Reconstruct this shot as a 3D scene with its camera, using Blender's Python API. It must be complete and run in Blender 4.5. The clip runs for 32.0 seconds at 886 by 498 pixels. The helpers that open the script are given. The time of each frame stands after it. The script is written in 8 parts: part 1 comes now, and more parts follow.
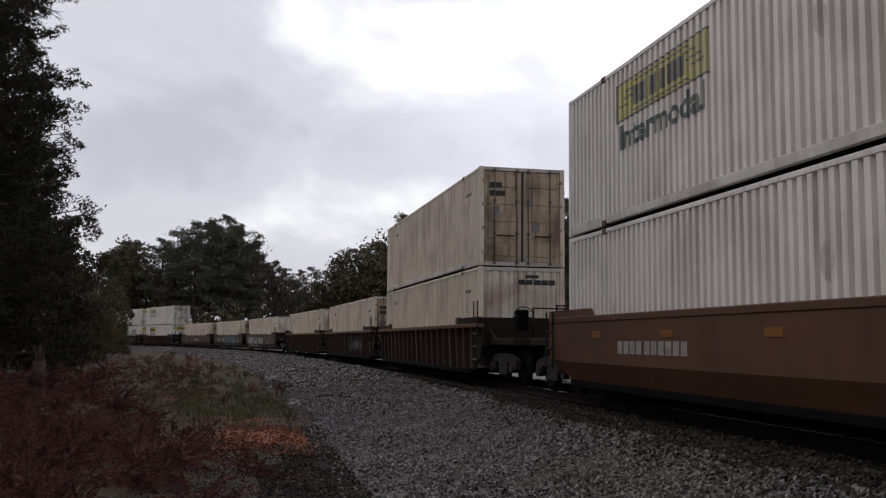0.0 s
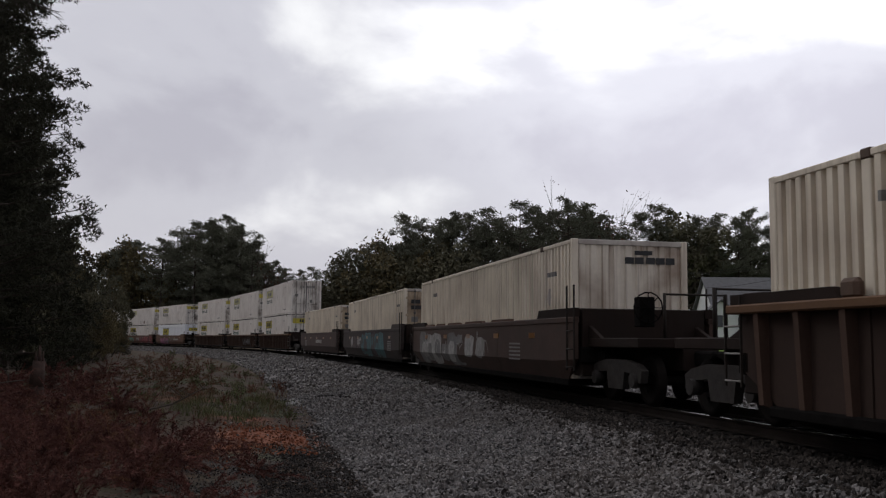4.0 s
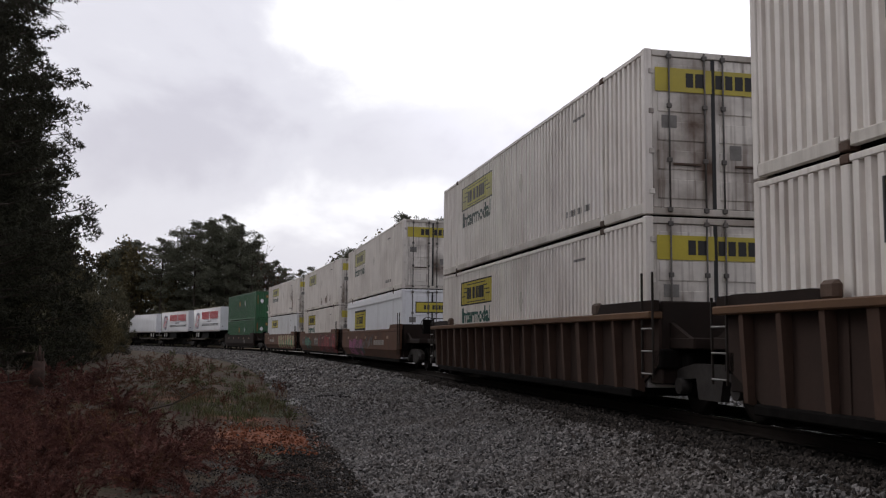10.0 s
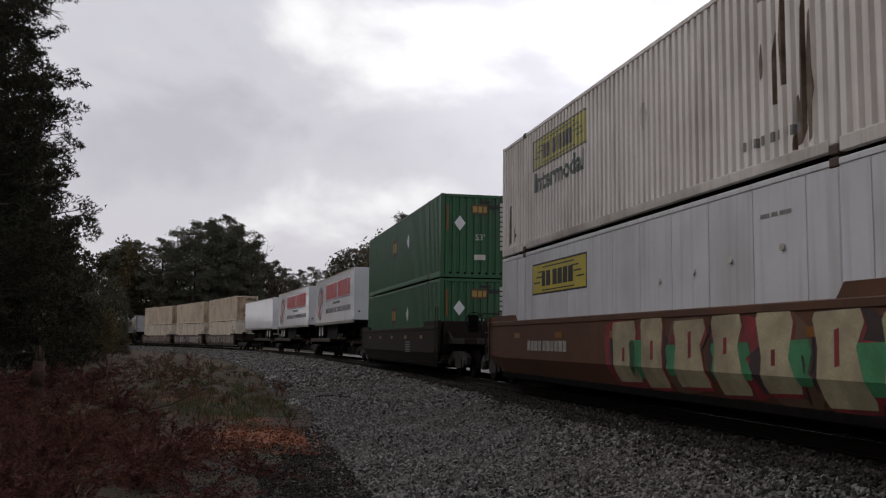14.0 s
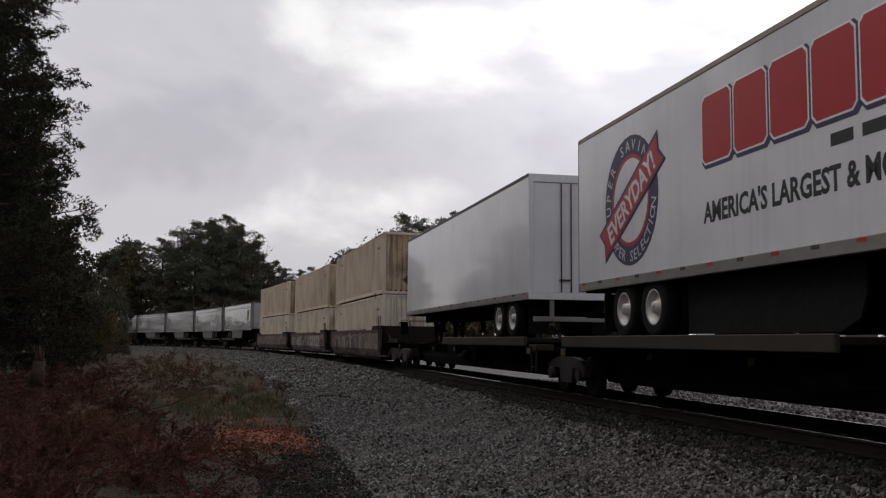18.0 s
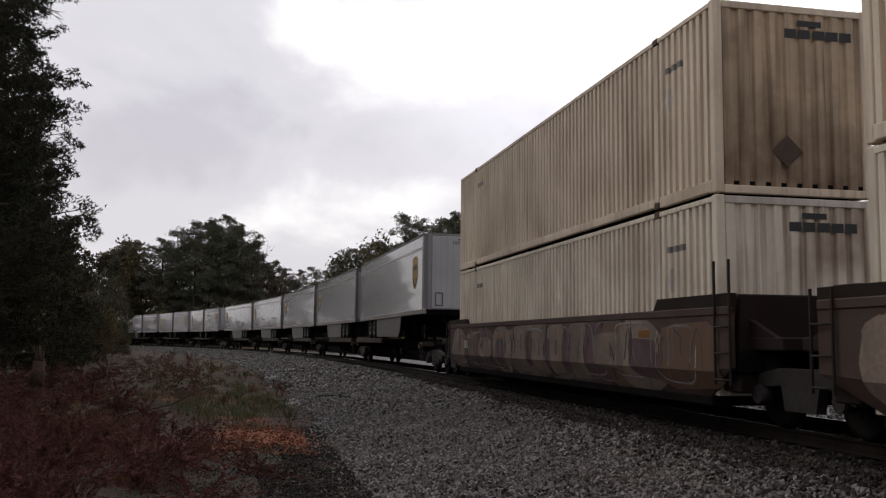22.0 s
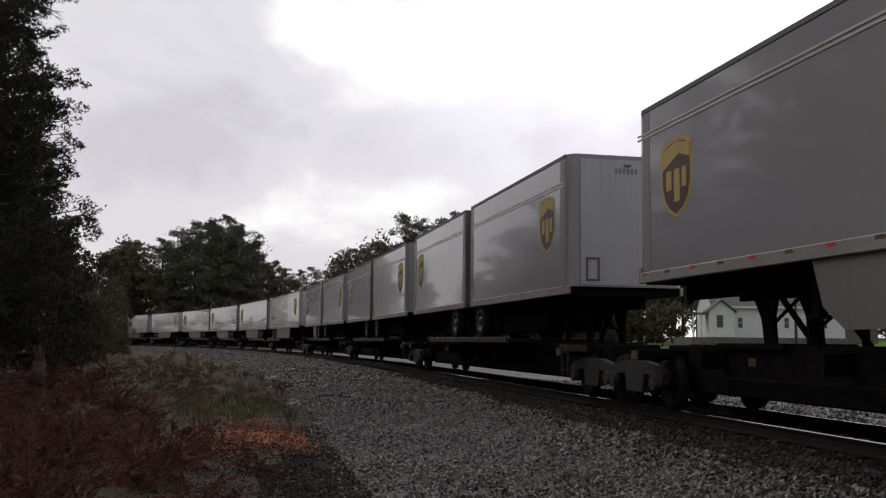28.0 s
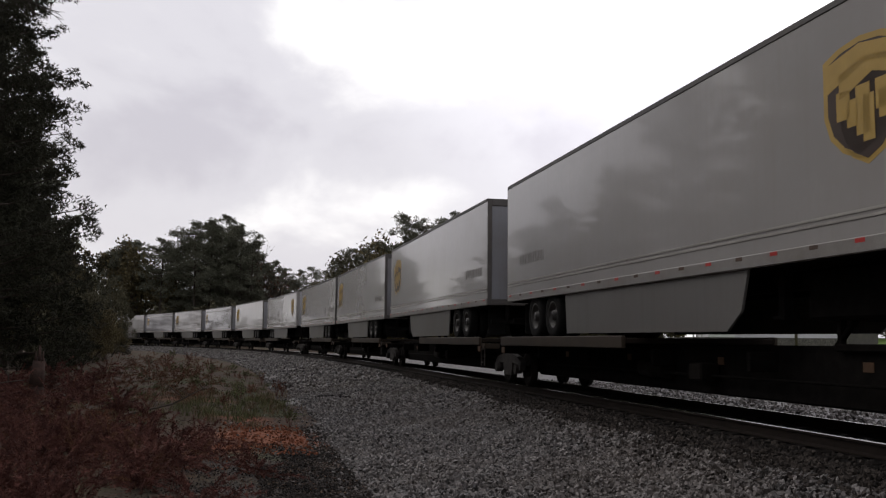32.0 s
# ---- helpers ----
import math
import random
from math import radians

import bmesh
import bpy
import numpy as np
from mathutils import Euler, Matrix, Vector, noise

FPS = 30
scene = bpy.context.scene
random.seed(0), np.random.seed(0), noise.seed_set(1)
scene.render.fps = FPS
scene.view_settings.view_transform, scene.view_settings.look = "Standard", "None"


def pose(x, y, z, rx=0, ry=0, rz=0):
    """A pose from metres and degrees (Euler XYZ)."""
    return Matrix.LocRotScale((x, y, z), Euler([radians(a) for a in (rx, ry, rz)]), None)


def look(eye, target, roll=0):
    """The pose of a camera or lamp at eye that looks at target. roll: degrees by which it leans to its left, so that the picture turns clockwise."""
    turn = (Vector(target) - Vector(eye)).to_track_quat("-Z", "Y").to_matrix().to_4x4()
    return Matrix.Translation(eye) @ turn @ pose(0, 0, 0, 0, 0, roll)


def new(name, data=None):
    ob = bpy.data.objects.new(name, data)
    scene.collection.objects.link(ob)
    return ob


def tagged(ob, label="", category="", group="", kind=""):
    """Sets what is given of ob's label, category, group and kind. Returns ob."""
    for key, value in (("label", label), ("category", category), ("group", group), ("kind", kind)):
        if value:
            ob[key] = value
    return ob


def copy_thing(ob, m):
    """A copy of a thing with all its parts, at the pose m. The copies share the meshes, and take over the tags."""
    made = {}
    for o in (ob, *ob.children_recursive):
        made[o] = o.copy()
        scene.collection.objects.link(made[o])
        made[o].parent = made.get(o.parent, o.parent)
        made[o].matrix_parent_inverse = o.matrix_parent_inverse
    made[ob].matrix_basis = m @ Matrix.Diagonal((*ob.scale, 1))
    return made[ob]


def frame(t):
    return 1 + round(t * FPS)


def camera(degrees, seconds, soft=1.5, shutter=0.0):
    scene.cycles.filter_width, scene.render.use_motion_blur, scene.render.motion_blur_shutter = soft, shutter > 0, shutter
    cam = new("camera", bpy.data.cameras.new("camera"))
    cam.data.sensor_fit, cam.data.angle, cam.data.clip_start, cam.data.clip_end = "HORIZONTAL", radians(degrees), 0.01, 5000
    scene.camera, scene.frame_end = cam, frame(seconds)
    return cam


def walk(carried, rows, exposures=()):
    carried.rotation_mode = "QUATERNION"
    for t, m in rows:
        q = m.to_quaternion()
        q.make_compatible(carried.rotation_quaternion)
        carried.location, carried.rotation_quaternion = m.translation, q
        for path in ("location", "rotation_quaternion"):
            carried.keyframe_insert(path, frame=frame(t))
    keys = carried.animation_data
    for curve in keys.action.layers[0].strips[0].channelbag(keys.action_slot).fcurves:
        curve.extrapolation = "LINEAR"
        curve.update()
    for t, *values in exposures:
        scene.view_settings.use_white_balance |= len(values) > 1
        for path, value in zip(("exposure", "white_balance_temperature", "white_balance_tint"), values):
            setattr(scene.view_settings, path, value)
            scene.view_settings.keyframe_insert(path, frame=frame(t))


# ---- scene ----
# The camera stands still beside a curved railway; a container train runs past.
LENS = 50.43
EYE = 1.052
TILT = radians(5.616)
cam = camera(LENS, 32.0, soft=1.2, shutter=0.03)
EXPOSURES = [(0.0, 0.00, 6450, 10), (1.0, 0.00, 6460, 10), (2.0, -0.18, 6462, 10), (3.0, -0.25, 6469, 10), (6.0, 0.00, 6488, 10), (7.0, 0.00, 6494, 10), (8.0, 0.20, 6500, 10), (9.0, 0.20, 6517, 10), (10.0, 0.20, 6533, 10), (12.0, 0.10, 6567, 10), (13.0, 0.05, 6583, 10), (14.0, -0.12, 6600, 10), (17.0, -0.18, 6672, 10), (18.0, -0.18, 6696, 10), (20.0, 0.02, 6720, 10), (22.0, 0.12, 6720, 10), (23.0, -0.05, 6720, 10), (25.0, 0.12, 6720, 10), (28.0, 0.12, 6720, 10), (32.0, 0.15, 6720, 10)]
STAND = look((0, 0, EYE), (0, math.cos(TILT), EYE + math.sin(TILT)), 0.568)
walk(cam, [(0.0, STAND), (32.0, STAND)], exposures=EXPOSURES)

# ---------------------------------------------------------------- sky and sun
scene.view_settings.exposure = 0.0


def make_world():
    w = bpy.data.worlds.new("overcast_sky")
    scene.world = w
    w.use_nodes = True
    nt = w.node_tree
    nt.nodes.clear()
    out = nt.nodes.new("ShaderNodeOutputWorld")
    bg = nt.nodes.new("ShaderNodeBackground")
    sky = nt.nodes.new("ShaderNodeTexSky")
    sky.sky_type = "NISHITA"
    sky.sun_disc = False
    sky.sun_elevation = radians(42)
    sky.sun_rotation = radians(-65)
    sky.air_density = 1.5
    sky.dust_density = 3.0
    tc = nt.nodes.new("ShaderNodeTexCoord")
    # heaped cloud: soft billows, flattened a little towards the horizon
    mp = nt.nodes.new("ShaderNodeMapping")
    mp.inputs["Location"].default_value = (1.7, 0.4, 2.3)
    mp.inputs["Scale"].default_value = (1.0, 1.0, 1.7)
    nt.links.new(tc.outputs["Generated"], mp.inputs["Vector"])
    n1 = nt.nodes.new("ShaderNodeTexNoise")
    n1.inputs["Scale"].default_value = 4.2
    n1.inputs["Detail"].default_value = 6.0
    n1.inputs["Roughness"].default_value = 0.5
    n1.inputs["Distortion"].default_value = 0.25
    nt.links.new(mp.outputs[0], n1.inputs["Vector"])
    # thickness of the cloud by height: thin low down, a heavy shelf above
    sep = nt.nodes.new("ShaderNodeSeparateXYZ")
    nt.links.new(tc.outputs["Generated"], sep.inputs[0])
    shelf = nt.nodes.new("ShaderNodeValToRGB")
    shelf.color_ramp.interpolation = "EASE"
    e = shelf.color_ramp.elements
    e[0].position, e[0].color = 0.04, (0.52, 0.52, 0.52, 1)
    e[1].position, e[1].color = 0.60, (0.50, 0.50, 0.50, 1)
    for at, val in ((0.13, 0.535), (0.21, 0.45), (0.34, 0.51)):
        shelf.color_ramp.elements.new(at).color = (val, val, val, 1)
    nt.links.new(sep.outputs["Z"], shelf.inputs["Fac"])
    thick = nt.nodes.new("ShaderNodeMath")
    thick.operation = "MULTIPLY_ADD"
    thick.inputs[1].default_value = 0.85
    nt.links.new(n1.outputs["Fac"], thick.inputs[0])
    low = nt.nodes.new("ShaderNodeMath")
    low.operation = "SUBTRACT"
    low.inputs[1].default_value = 0.425
    nt.links.new(shelf.outputs["Color"], low.inputs[0])
    nt.links.new(low.outputs[0], thick.inputs[2])
    ramp = nt.nodes.new("ShaderNodeValToRGB")
    ramp.color_ramp.interpolation = "EASE"
    e = ramp.color_ramp.elements
    e[0].position, e[0].color = 0.36, (0.455, 0.445, 0.505, 1)
    e[1].position, e[1].color = 0.70, (0.90, 0.90, 0.915, 1)
    m = ramp.color_ramp.elements.new(0.5)
    m.color = (0.55, 0.545, 0.60, 1)
    nt.links.new(thick.outputs[0], ramp.inputs["Fac"])
    mix = nt.nodes.new("ShaderNodeMix")
    mix.data_type = "RGBA"
    mix.inputs["Factor"].default_value = 0.94
    dim = nt.nodes.new("ShaderNodeVectorMath")
    dim.operation = "SCALE"
    dim.inputs["Scale"].default_value = 0.09
    nt.links.new(sky.outputs["Color"], dim.inputs[0])
    nt.links.new(dim.outputs[0], mix.inputs["A"])
    nt.links.new(ramp.outputs["Color"], mix.inputs["B"])
    # the cloud is brighter round the hidden sun and duller opposite it
    dot = nt.nodes.new("ShaderNodeVectorMath")
    dot.operation = "DOT_PRODUCT"
    dot.inputs[1].default_value = Vector((0.27, 0.88, 0.40)).normalized()
    nt.links.new(tc.outputs["Generated"], dot.inputs[0])
    glow = nt.nodes.new("ShaderNodeMapRange")
    glow.inputs["From Min"].default_value = -0.3
    glow.inputs["From Max"].default_value = 0.95
    glow.inputs["To Min"].default_value = 0.63
    glow.inputs["To Max"].default_value = 1.00
    nt.links.new(dot.outputs["Value"], glow.inputs["Value"])
    near = nt.nodes.new("ShaderNodeMapRange")
    near.interpolation_type = "SMOOTHSTEP"
    near.inputs["From Min"].default_value = 0.91
    near.inputs["From Max"].default_value = 1.0
    near.inputs["To Min"].default_value = 0.0
    near.inputs["To Max"].default_value = 0.42
    nt.links.new(dot.outputs["Value"], near.inputs["Value"])
    both = nt.nodes.new("ShaderNodeMath")
    both.operation = "ADD"
    nt.links.new(glow.outputs[0], both.inputs[0])
    nt.links.new(near.outputs[0], both.inputs[1])
    lit = nt.nodes.new("ShaderNodeVectorMath")
    lit.operation = "SCALE"
    nt.links.new(mix.outputs["Result"], lit.inputs[0])
    nt.links.new(both.outputs[0], lit.inputs["Scale"])
    nt.links.new(lit.outputs[0], bg.inputs["Color"])
    bg.inputs["Strength"].default_value = 1.30
    nt.links.new(bg.outputs[0], out.inputs[0])


make_world()
sun_data = bpy.data.lights.new("sun", "SUN")
sun_data.energy = 0.60
sun_data.angle = radians(28)
sun_data.color = (1.0, 0.97, 0.93)
sun = new("sun", sun_data)
sun.matrix_world = look((-60, 38, 62), (0, 10, 0))

# ---------------------------------------------------------------- materials
MATS = {}


def mat(name, colour, rough=0.6, metal=0.0, noise_scale=0.0, vary=0.15, dirt=None, dirt_amount=0.0,
        streak=0.0, bump=0.0, bump_scale=30.0, island=0.0, obj_vary=0.0, coat=0.0, dirt_scale=0.6, spec=0.5, hi=None):
    """A painted, earthen or leafy surface: base colour, fine grain, stains, and upright streaks."""
    if name in MATS:
        return MATS[name]
    m = bpy.data.materials.new(name)
    MATS[name] = m
    m.use_nodes = True
    nt = m.node_tree
    b = nt.nodes["Principled BSDF"]
    b.inputs["Roughness"].default_value = rough
    b.inputs["Metallic"].default_value = metal
    b.inputs["Specular IOR Level"].default_value = spec
    if coat:
        b.inputs["Coat Weight"].default_value = coat
        b.inputs["Coat Roughness"].default_value = 0.03
        b.inputs["Coat IOR"].default_value = 1.5
    tc = nt.nodes.new("ShaderNodeTexCoord")
    src = tc.outputs["Object"]
    oi = nt.nodes.new("ShaderNodeObjectInfo")
    # shift the pattern from thing to thing
    shift = nt.nodes.new("ShaderNodeVectorMath")
    shift.operation = "MULTIPLY_ADD"
    comb = nt.nodes.new("ShaderNodeCombineXYZ")
    for i in range(3):
        nt.links.new(oi.outputs["Random"], comb.inputs[i])
    nt.links.new(comb.outputs[0], shift.inputs[0])
    shift.inputs[1].default_value = (37.0, 11.0, 23.0)
    nt.links.new(src, shift.inputs[2])
    src = shift.outputs[0]

    def mixer(a, bcol, fac, mode="MIX"):
        mx = nt.nodes.new("ShaderNodeMix")
        mx.data_type = "RGBA"
        mx.blend_type = mode
        nt.links.new(fac, mx.inputs["Factor"])
        if isinstance(a, tuple):
            mx.inputs["A"].default_value = (*a, 1)
        else:
            nt.links.new(a, mx.inputs["A"])
        if isinstance(bcol, tuple):
            mx.inputs["B"].default_value = (*bcol, 1)
        else:
            nt.links.new(bcol, mx.inputs["B"])
        return mx.outputs["Result"]

    def noisy(scale, detail, lo, hi_, stretch=None):
        vec = src
        if stretch:
            mp = nt.nodes.new("ShaderNodeMapping")
            mp.inputs["Scale"].default_value = stretch
            nt.links.new(src, mp.inputs["Vector"])
            vec = mp.outputs[0]
        n = nt.nodes.new("ShaderNodeTexNoise")
        n.inputs["Scale"].default_value = scale
        n.inputs["Detail"].default_value = detail
        nt.links.new(vec, n.inputs["Vector"])
        r = nt.nodes.new("ShaderNodeMapRange")
        r.inputs["From Min"].default_value = lo
        r.inputs["From Max"].default_value = hi_
        nt.links.new(n.outputs["Fac"], r.inputs["Value"])
        return r.outputs[0]

    def scaled(sock, k):
        mu = nt.nodes.new("ShaderNodeMath")
        mu.operation = "MULTIPLY"
        mu.inputs[1].default_value = k
        nt.links.new(sock, mu.inputs[0])
        return mu.outputs[0]

    dark = tuple(c * (1 - vary) for c in colour)
    light = hi or tuple(min(1.0, c * (1 + vary)) for c in colour)
    col = mixer(dark, light, noisy(noise_scale or 3.0, 6.0, 0.3, 0.7))
    grain = noisy((noise_scale or 3.0) * 9.0, 3.0, 0.35, 0.65)
    col = mixer(col, tuple(c * (1 - vary * 0.8) for c in colour), scaled(grain, 0.5))
    if island or obj_vary:
        if island:
            g = nt.nodes.new("ShaderNodeNewGeometry")
            rnd = g.outputs["Random Per Island"]
        else:
            rnd = oi.outputs["Random"]
        k = island or obj_vary
        hsv = nt.nodes.new("ShaderNodeHueSaturation")
        mr = nt.nodes.new("ShaderNodeMapRange")
        mr.inputs["To Min"].default_value = 1 - k
        mr.inputs["To Max"].default_value = 1 + k
        nt.links.new(rnd, mr.inputs["Value"])
        nt.links.new(mr.outputs[0], hsv.inputs["Value"])
        nt.links.new(col, hsv.inputs["Color"])
        col = hsv.outputs[0]
    if dirt:
        col = mixer(col, dirt, scaled(noisy(dirt_scale, 7.0, 0.46, 0.72), dirt_amount))
    if streak:
        col = mixer(col, dirt or (0.1, 0.06, 0.04), scaled(noisy(1.0, 5.0, 0.50, 0.74, (9.0, 9.0, 0.32)), streak))
    nt.links.new(col, b.inputs["Base Color"])
    if bump:
        n = nt.nodes.new("ShaderNodeTexNoise")
        n.inputs["Scale"].default_value = bump_scale
        n.inputs["Detail"].default_value = 4.0
        nt.links.new(src, n.inputs["Vector"])
        bp = nt.nodes.new("ShaderNodeBump")
        bp.inputs["Strength"].default_value = bump
        bp.inputs["Distance"].default_value = 0.02
        nt.links.new(n.outputs["Fac"], bp.inputs["Height"])
        nt.links.new(bp.outputs[0], b.inputs["Normal"])
    return m


RUST = (0.10, 0.045, 0.022)
GRIME = (0.16, 0.13, 0.10)
M_WHITE = mat("worn_white_paint", (0.79, 0.745, 0.70), 0.5, dirt=(0.26, 0.19, 0.15), dirt_amount=0.3, streak=0.38, vary=0.07, noise_scale=1.5)
M_CREAM = mat("weathered_cream_paint", (0.74, 0.66, 0.54), 0.55, dirt=(0.22, 0.15, 0.10), dirt_amount=0.45, streak=0.6, vary=0.08, noise_scale=1.5)
M_TAN = mat("stained_cream_paint", (0.71, 0.60, 0.47), 0.6, dirt=(0.20, 0.11, 0.055), dirt_amount=0.5, streak=0.5, vary=0.12, noise_scale=1.2)
M_CLEANWHITE = mat("clean_white_paint", (0.82, 0.83, 0.86), 0.42, dirt=GRIME, dirt_amount=0.12, streak=0.15, vary=0.04, noise_scale=1.5)
M_DULLWHITE = mat("dull_white_panel_paint", (0.60, 0.605, 0.62), 0.5, dirt=GRIME, dirt_amount=0.25, streak=0.25, vary=0.05, noise_scale=1.5)
M_GREEN = mat("green_paint", (0.022, 0.115, 0.045), 0.45, dirt=(0.05, 0.06, 0.045), dirt_amount=0.4, streak=0.3, vary=0.15, noise_scale=1.5)
M_DOORDIRT = mat("grimy_door_paint", (0.74, 0.70, 0.65), 0.55, dirt=(0.085, 0.045, 0.026), dirt_amount=1.0, streak=0.85, vary=0.15, noise_scale=1.5, dirt_scale=0.8)
M_CASTING = mat("rusty_casting", (0.075, 0.048, 0.034), 0.75, vary=0.3, noise_scale=8, dirt=RUST, dirt_amount=0.6, bump=0.3)
M_RAILGREY = mat("side_rail_paint", (0.62, 0.58, 0.53), 0.55, dirt=(0.14, 0.09, 0.06), dirt_amount=0.7, streak=0.3, vary=0.12, noise_scale=3)
M_YELLOW = mat("yellow_panel", (0.52, 0.43, 0.045), 0.5, vary=0.1, noise_scale=3, dirt=GRIME, dirt_amount=0.35)
M_FADEYELLOW = mat("faded_yellow_panel", (0.56, 0.52, 0.20), 0.55, vary=0.12, noise_scale=3, dirt=(0.45, 0.43, 0.38), dirt_amount=0.7)
M_BLACK = mat("black_lettering", (0.02, 0.02, 0.022), 0.6, vary=0.2)
M_FADEBLACK = mat("faded_lettering", (0.20, 0.19, 0.18), 0.6, vary=0.3, noise_scale=5)
M_FADEINK = mat("faded_green_lettering", (0.115, 0.145, 0.13), 0.6, vary=0.4, noise_scale=4, dirt=(0.42, 0.40, 0.36), dirt_amount=0.55)
M_GREENINK = mat("dark_green_lettering", (0.02, 0.09, 0.07), 0.55, vary=0.2)
M_STEELBROWN = mat("brown_car_paint", (0.098, 0.041, 0.020), 0.65, spec=0.3, dirt=(0.052, 0.028, 0.018), dirt_amount=0.65, streak=0.4, vary=0.16, noise_scale=1.6, bump=0.05)
M_STEELGREY = mat("grey_brown_car_paint", (0.066, 0.041, 0.033), 0.7, spec=0.25, dirt=(0.055, 0.04, 0.032), dirt_amount=0.7, streak=0.45, vary=0.2, noise_scale=1.3, bump=0.05)
M_STEELDARK = mat("dark_car_paint", (0.020, 0.0125, 0.010), 0.8, spec=0.15, dirt=(0.02, 0.017, 0.015), dirt_amount=0.6, streak=0.3, vary=0.2, noise_scale=1.6)
M_STEELMAUVE = mat("dusty_mauve_car_paint", (0.064, 0.042, 0.038), 0.75, spec=0.25, dirt=(0.045, 0.03, 0.025), dirt_amount=0.6, streak=0.4, vary=0.2, noise_scale=1.4)
M_STEELSLATE = mat("dark_slate_car_paint", (0.045, 0.034, 0.032), 0.75, spec=0.25, dirt=(0.024, 0.018, 0.016), dirt_amount=0.6, streak=0.4, vary=0.2, noise_scale=1.4)
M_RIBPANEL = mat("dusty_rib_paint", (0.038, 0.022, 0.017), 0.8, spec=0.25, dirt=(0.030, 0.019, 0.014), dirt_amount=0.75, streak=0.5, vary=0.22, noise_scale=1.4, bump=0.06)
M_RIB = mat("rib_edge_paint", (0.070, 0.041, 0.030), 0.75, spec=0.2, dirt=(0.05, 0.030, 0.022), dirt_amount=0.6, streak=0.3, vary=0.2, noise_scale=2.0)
M_SILL = mat("orange_brown_sill", (0.125, 0.066, 0.034), 0.7, spec=0.25, dirt=(0.07, 0.04, 0.025), dirt_amount=0.7, vary=0.2, noise_scale=1.2)
# grime taken down to near black: shade under the cars is in the colour
M_UNDER = mat("grimy_shaded_gear", (0.0085, 0.0075, 0.007), 0.95, vary=0.4, noise_scale=6, bump=0.2, spec=0.05)
M_BOGIE = mat("dusty_cast_steel", (0.029, 0.025, 0.023), 0.8, spec=0.3, vary=0.4, noise_scale=6, bump=0.3, dirt=(0.020, 0.015, 0.012), dirt_amount=0.6, dirt_scale=2.0)
M_WHEEL = mat("rolled_steel_wheel", (0.010, 0.008, 0.007), 0.8, metal=0.1, vary=0.3, noise_scale=5, spec=0.1)
M_REFLECT = mat("amber_reflector", (0.20, 0.085, 0.018), 0.35, vary=0.1)
M_NUMBER = mat("worn_white_number", (0.33, 0.315, 0.29), 0.65, vary=0.35, noise_scale=9, dirt=(0.10, 0.07, 0.05), dirt_amount=0.6)
M_RUSTSTREAK = mat("rust_streak", (0.13, 0.085, 0.058), 0.75, vary=0.4, noise_scale=5, dirt=(0.30, 0.24, 0.19), dirt_amount=0.6, dirt_scale=2.0)
M_STENCIL = mat("white_stencil", (0.60, 0.58, 0.54), 0.6, vary=0.15, noise_scale=10)
M_PATCH = mat("black_patch", (0.025, 0.02, 0.018), 0.6, vary=0.2)
M_HANDRAIL = mat("grab_iron", (0.022, 0.017, 0.014), 0.7, spec=0.2, vary=0.2, noise_scale=10)
M_TRWHITE = mat("gloss_white_trailer", (0.74, 0.75, 0.78), 0.22, dirt=GRIME, dirt_amount=0.12, vary=0.03, noise_scale=0.8, coat=0.4, streak=0.08)
M_TRGREY = mat("gloss_grey_trailer", (0.215, 0.21, 0.222), 0.2, dirt=(0.20, 0.195, 0.19), dirt_amount=0.35, vary=0.05, noise_scale=0.7, coat=0.45, streak=0.15)
M_TRFRT = mat("pale_grey_trailer", (0.32, 0.308, 0.30), 0.22, dirt=(0.28, 0.26, 0.24), dirt_amount=0.4, vary=0.05, noise_scale=0.7, coat=0.45, streak=0.2)
M_ENDSTAIN = mat("brown_stained_end_wall", (0.72, 0.65, 0.55), 0.6, dirt=(0.17, 0.09, 0.048), dirt_amount=0.75, streak=0.9, vary=0.1, noise_scale=1.2, dirt_scale=0.8)
M_ENDRUST = mat("rust_brown_end_wall", (0.50, 0.38, 0.26), 0.65, dirt=(0.08, 0.038, 0.020), dirt_amount=1.0, streak=0.8, vary=0.2, noise_scale=1.0, dirt_scale=0.7)
M_DOORBROWN = mat("brown_stained_doors", (0.46, 0.36, 0.25), 0.6, dirt=(0.085, 0.045, 0.026), dirt_amount=1.0, streak=0.8, vary=0.15, noise_scale=1.3, dirt_scale=0.9)
M_TREND = mat("trailer_end_wall", (0.27, 0.275, 0.295), 0.35, dirt=GRIME, dirt_amount=0.4, vary=0.06, noise_scale=1.5, streak=0.25)
M_ALU = mat("brushed_aluminium", (0.30, 0.285, 0.27), 0.42, metal=0.5, vary=0.12, noise_scale=5, dirt=GRIME, dirt_amount=0.4)
M_SKIRT = mat("trailer_skirt_panel", (0.12, 0.115, 0.108), 0.5, dirt=(0.08, 0.07, 0.06), dirt_amount=0.6, streak=0.35, vary=0.08, noise_scale=1.2)
M_RUBBER = mat("tyre_rubber", (0.012, 0.0115, 0.011), 0.9, spec=0.15, vary=0.3, noise_scale=12, bump=0.3)
M_RIMDARK = mat("dark_wheel_rim", (0.03, 0.028, 0.026), 0.5, metal=0.3, vary=0.2, noise_scale=6)
M_RIM = mat("pale_wheel_rim", (0.50, 0.49, 0.47), 0.4, metal=0.3, vary=0.15, noise_scale=6)
M_REDMARK = mat("red_marker", (0.40, 0.025, 0.02), 0.4, vary=0.1)
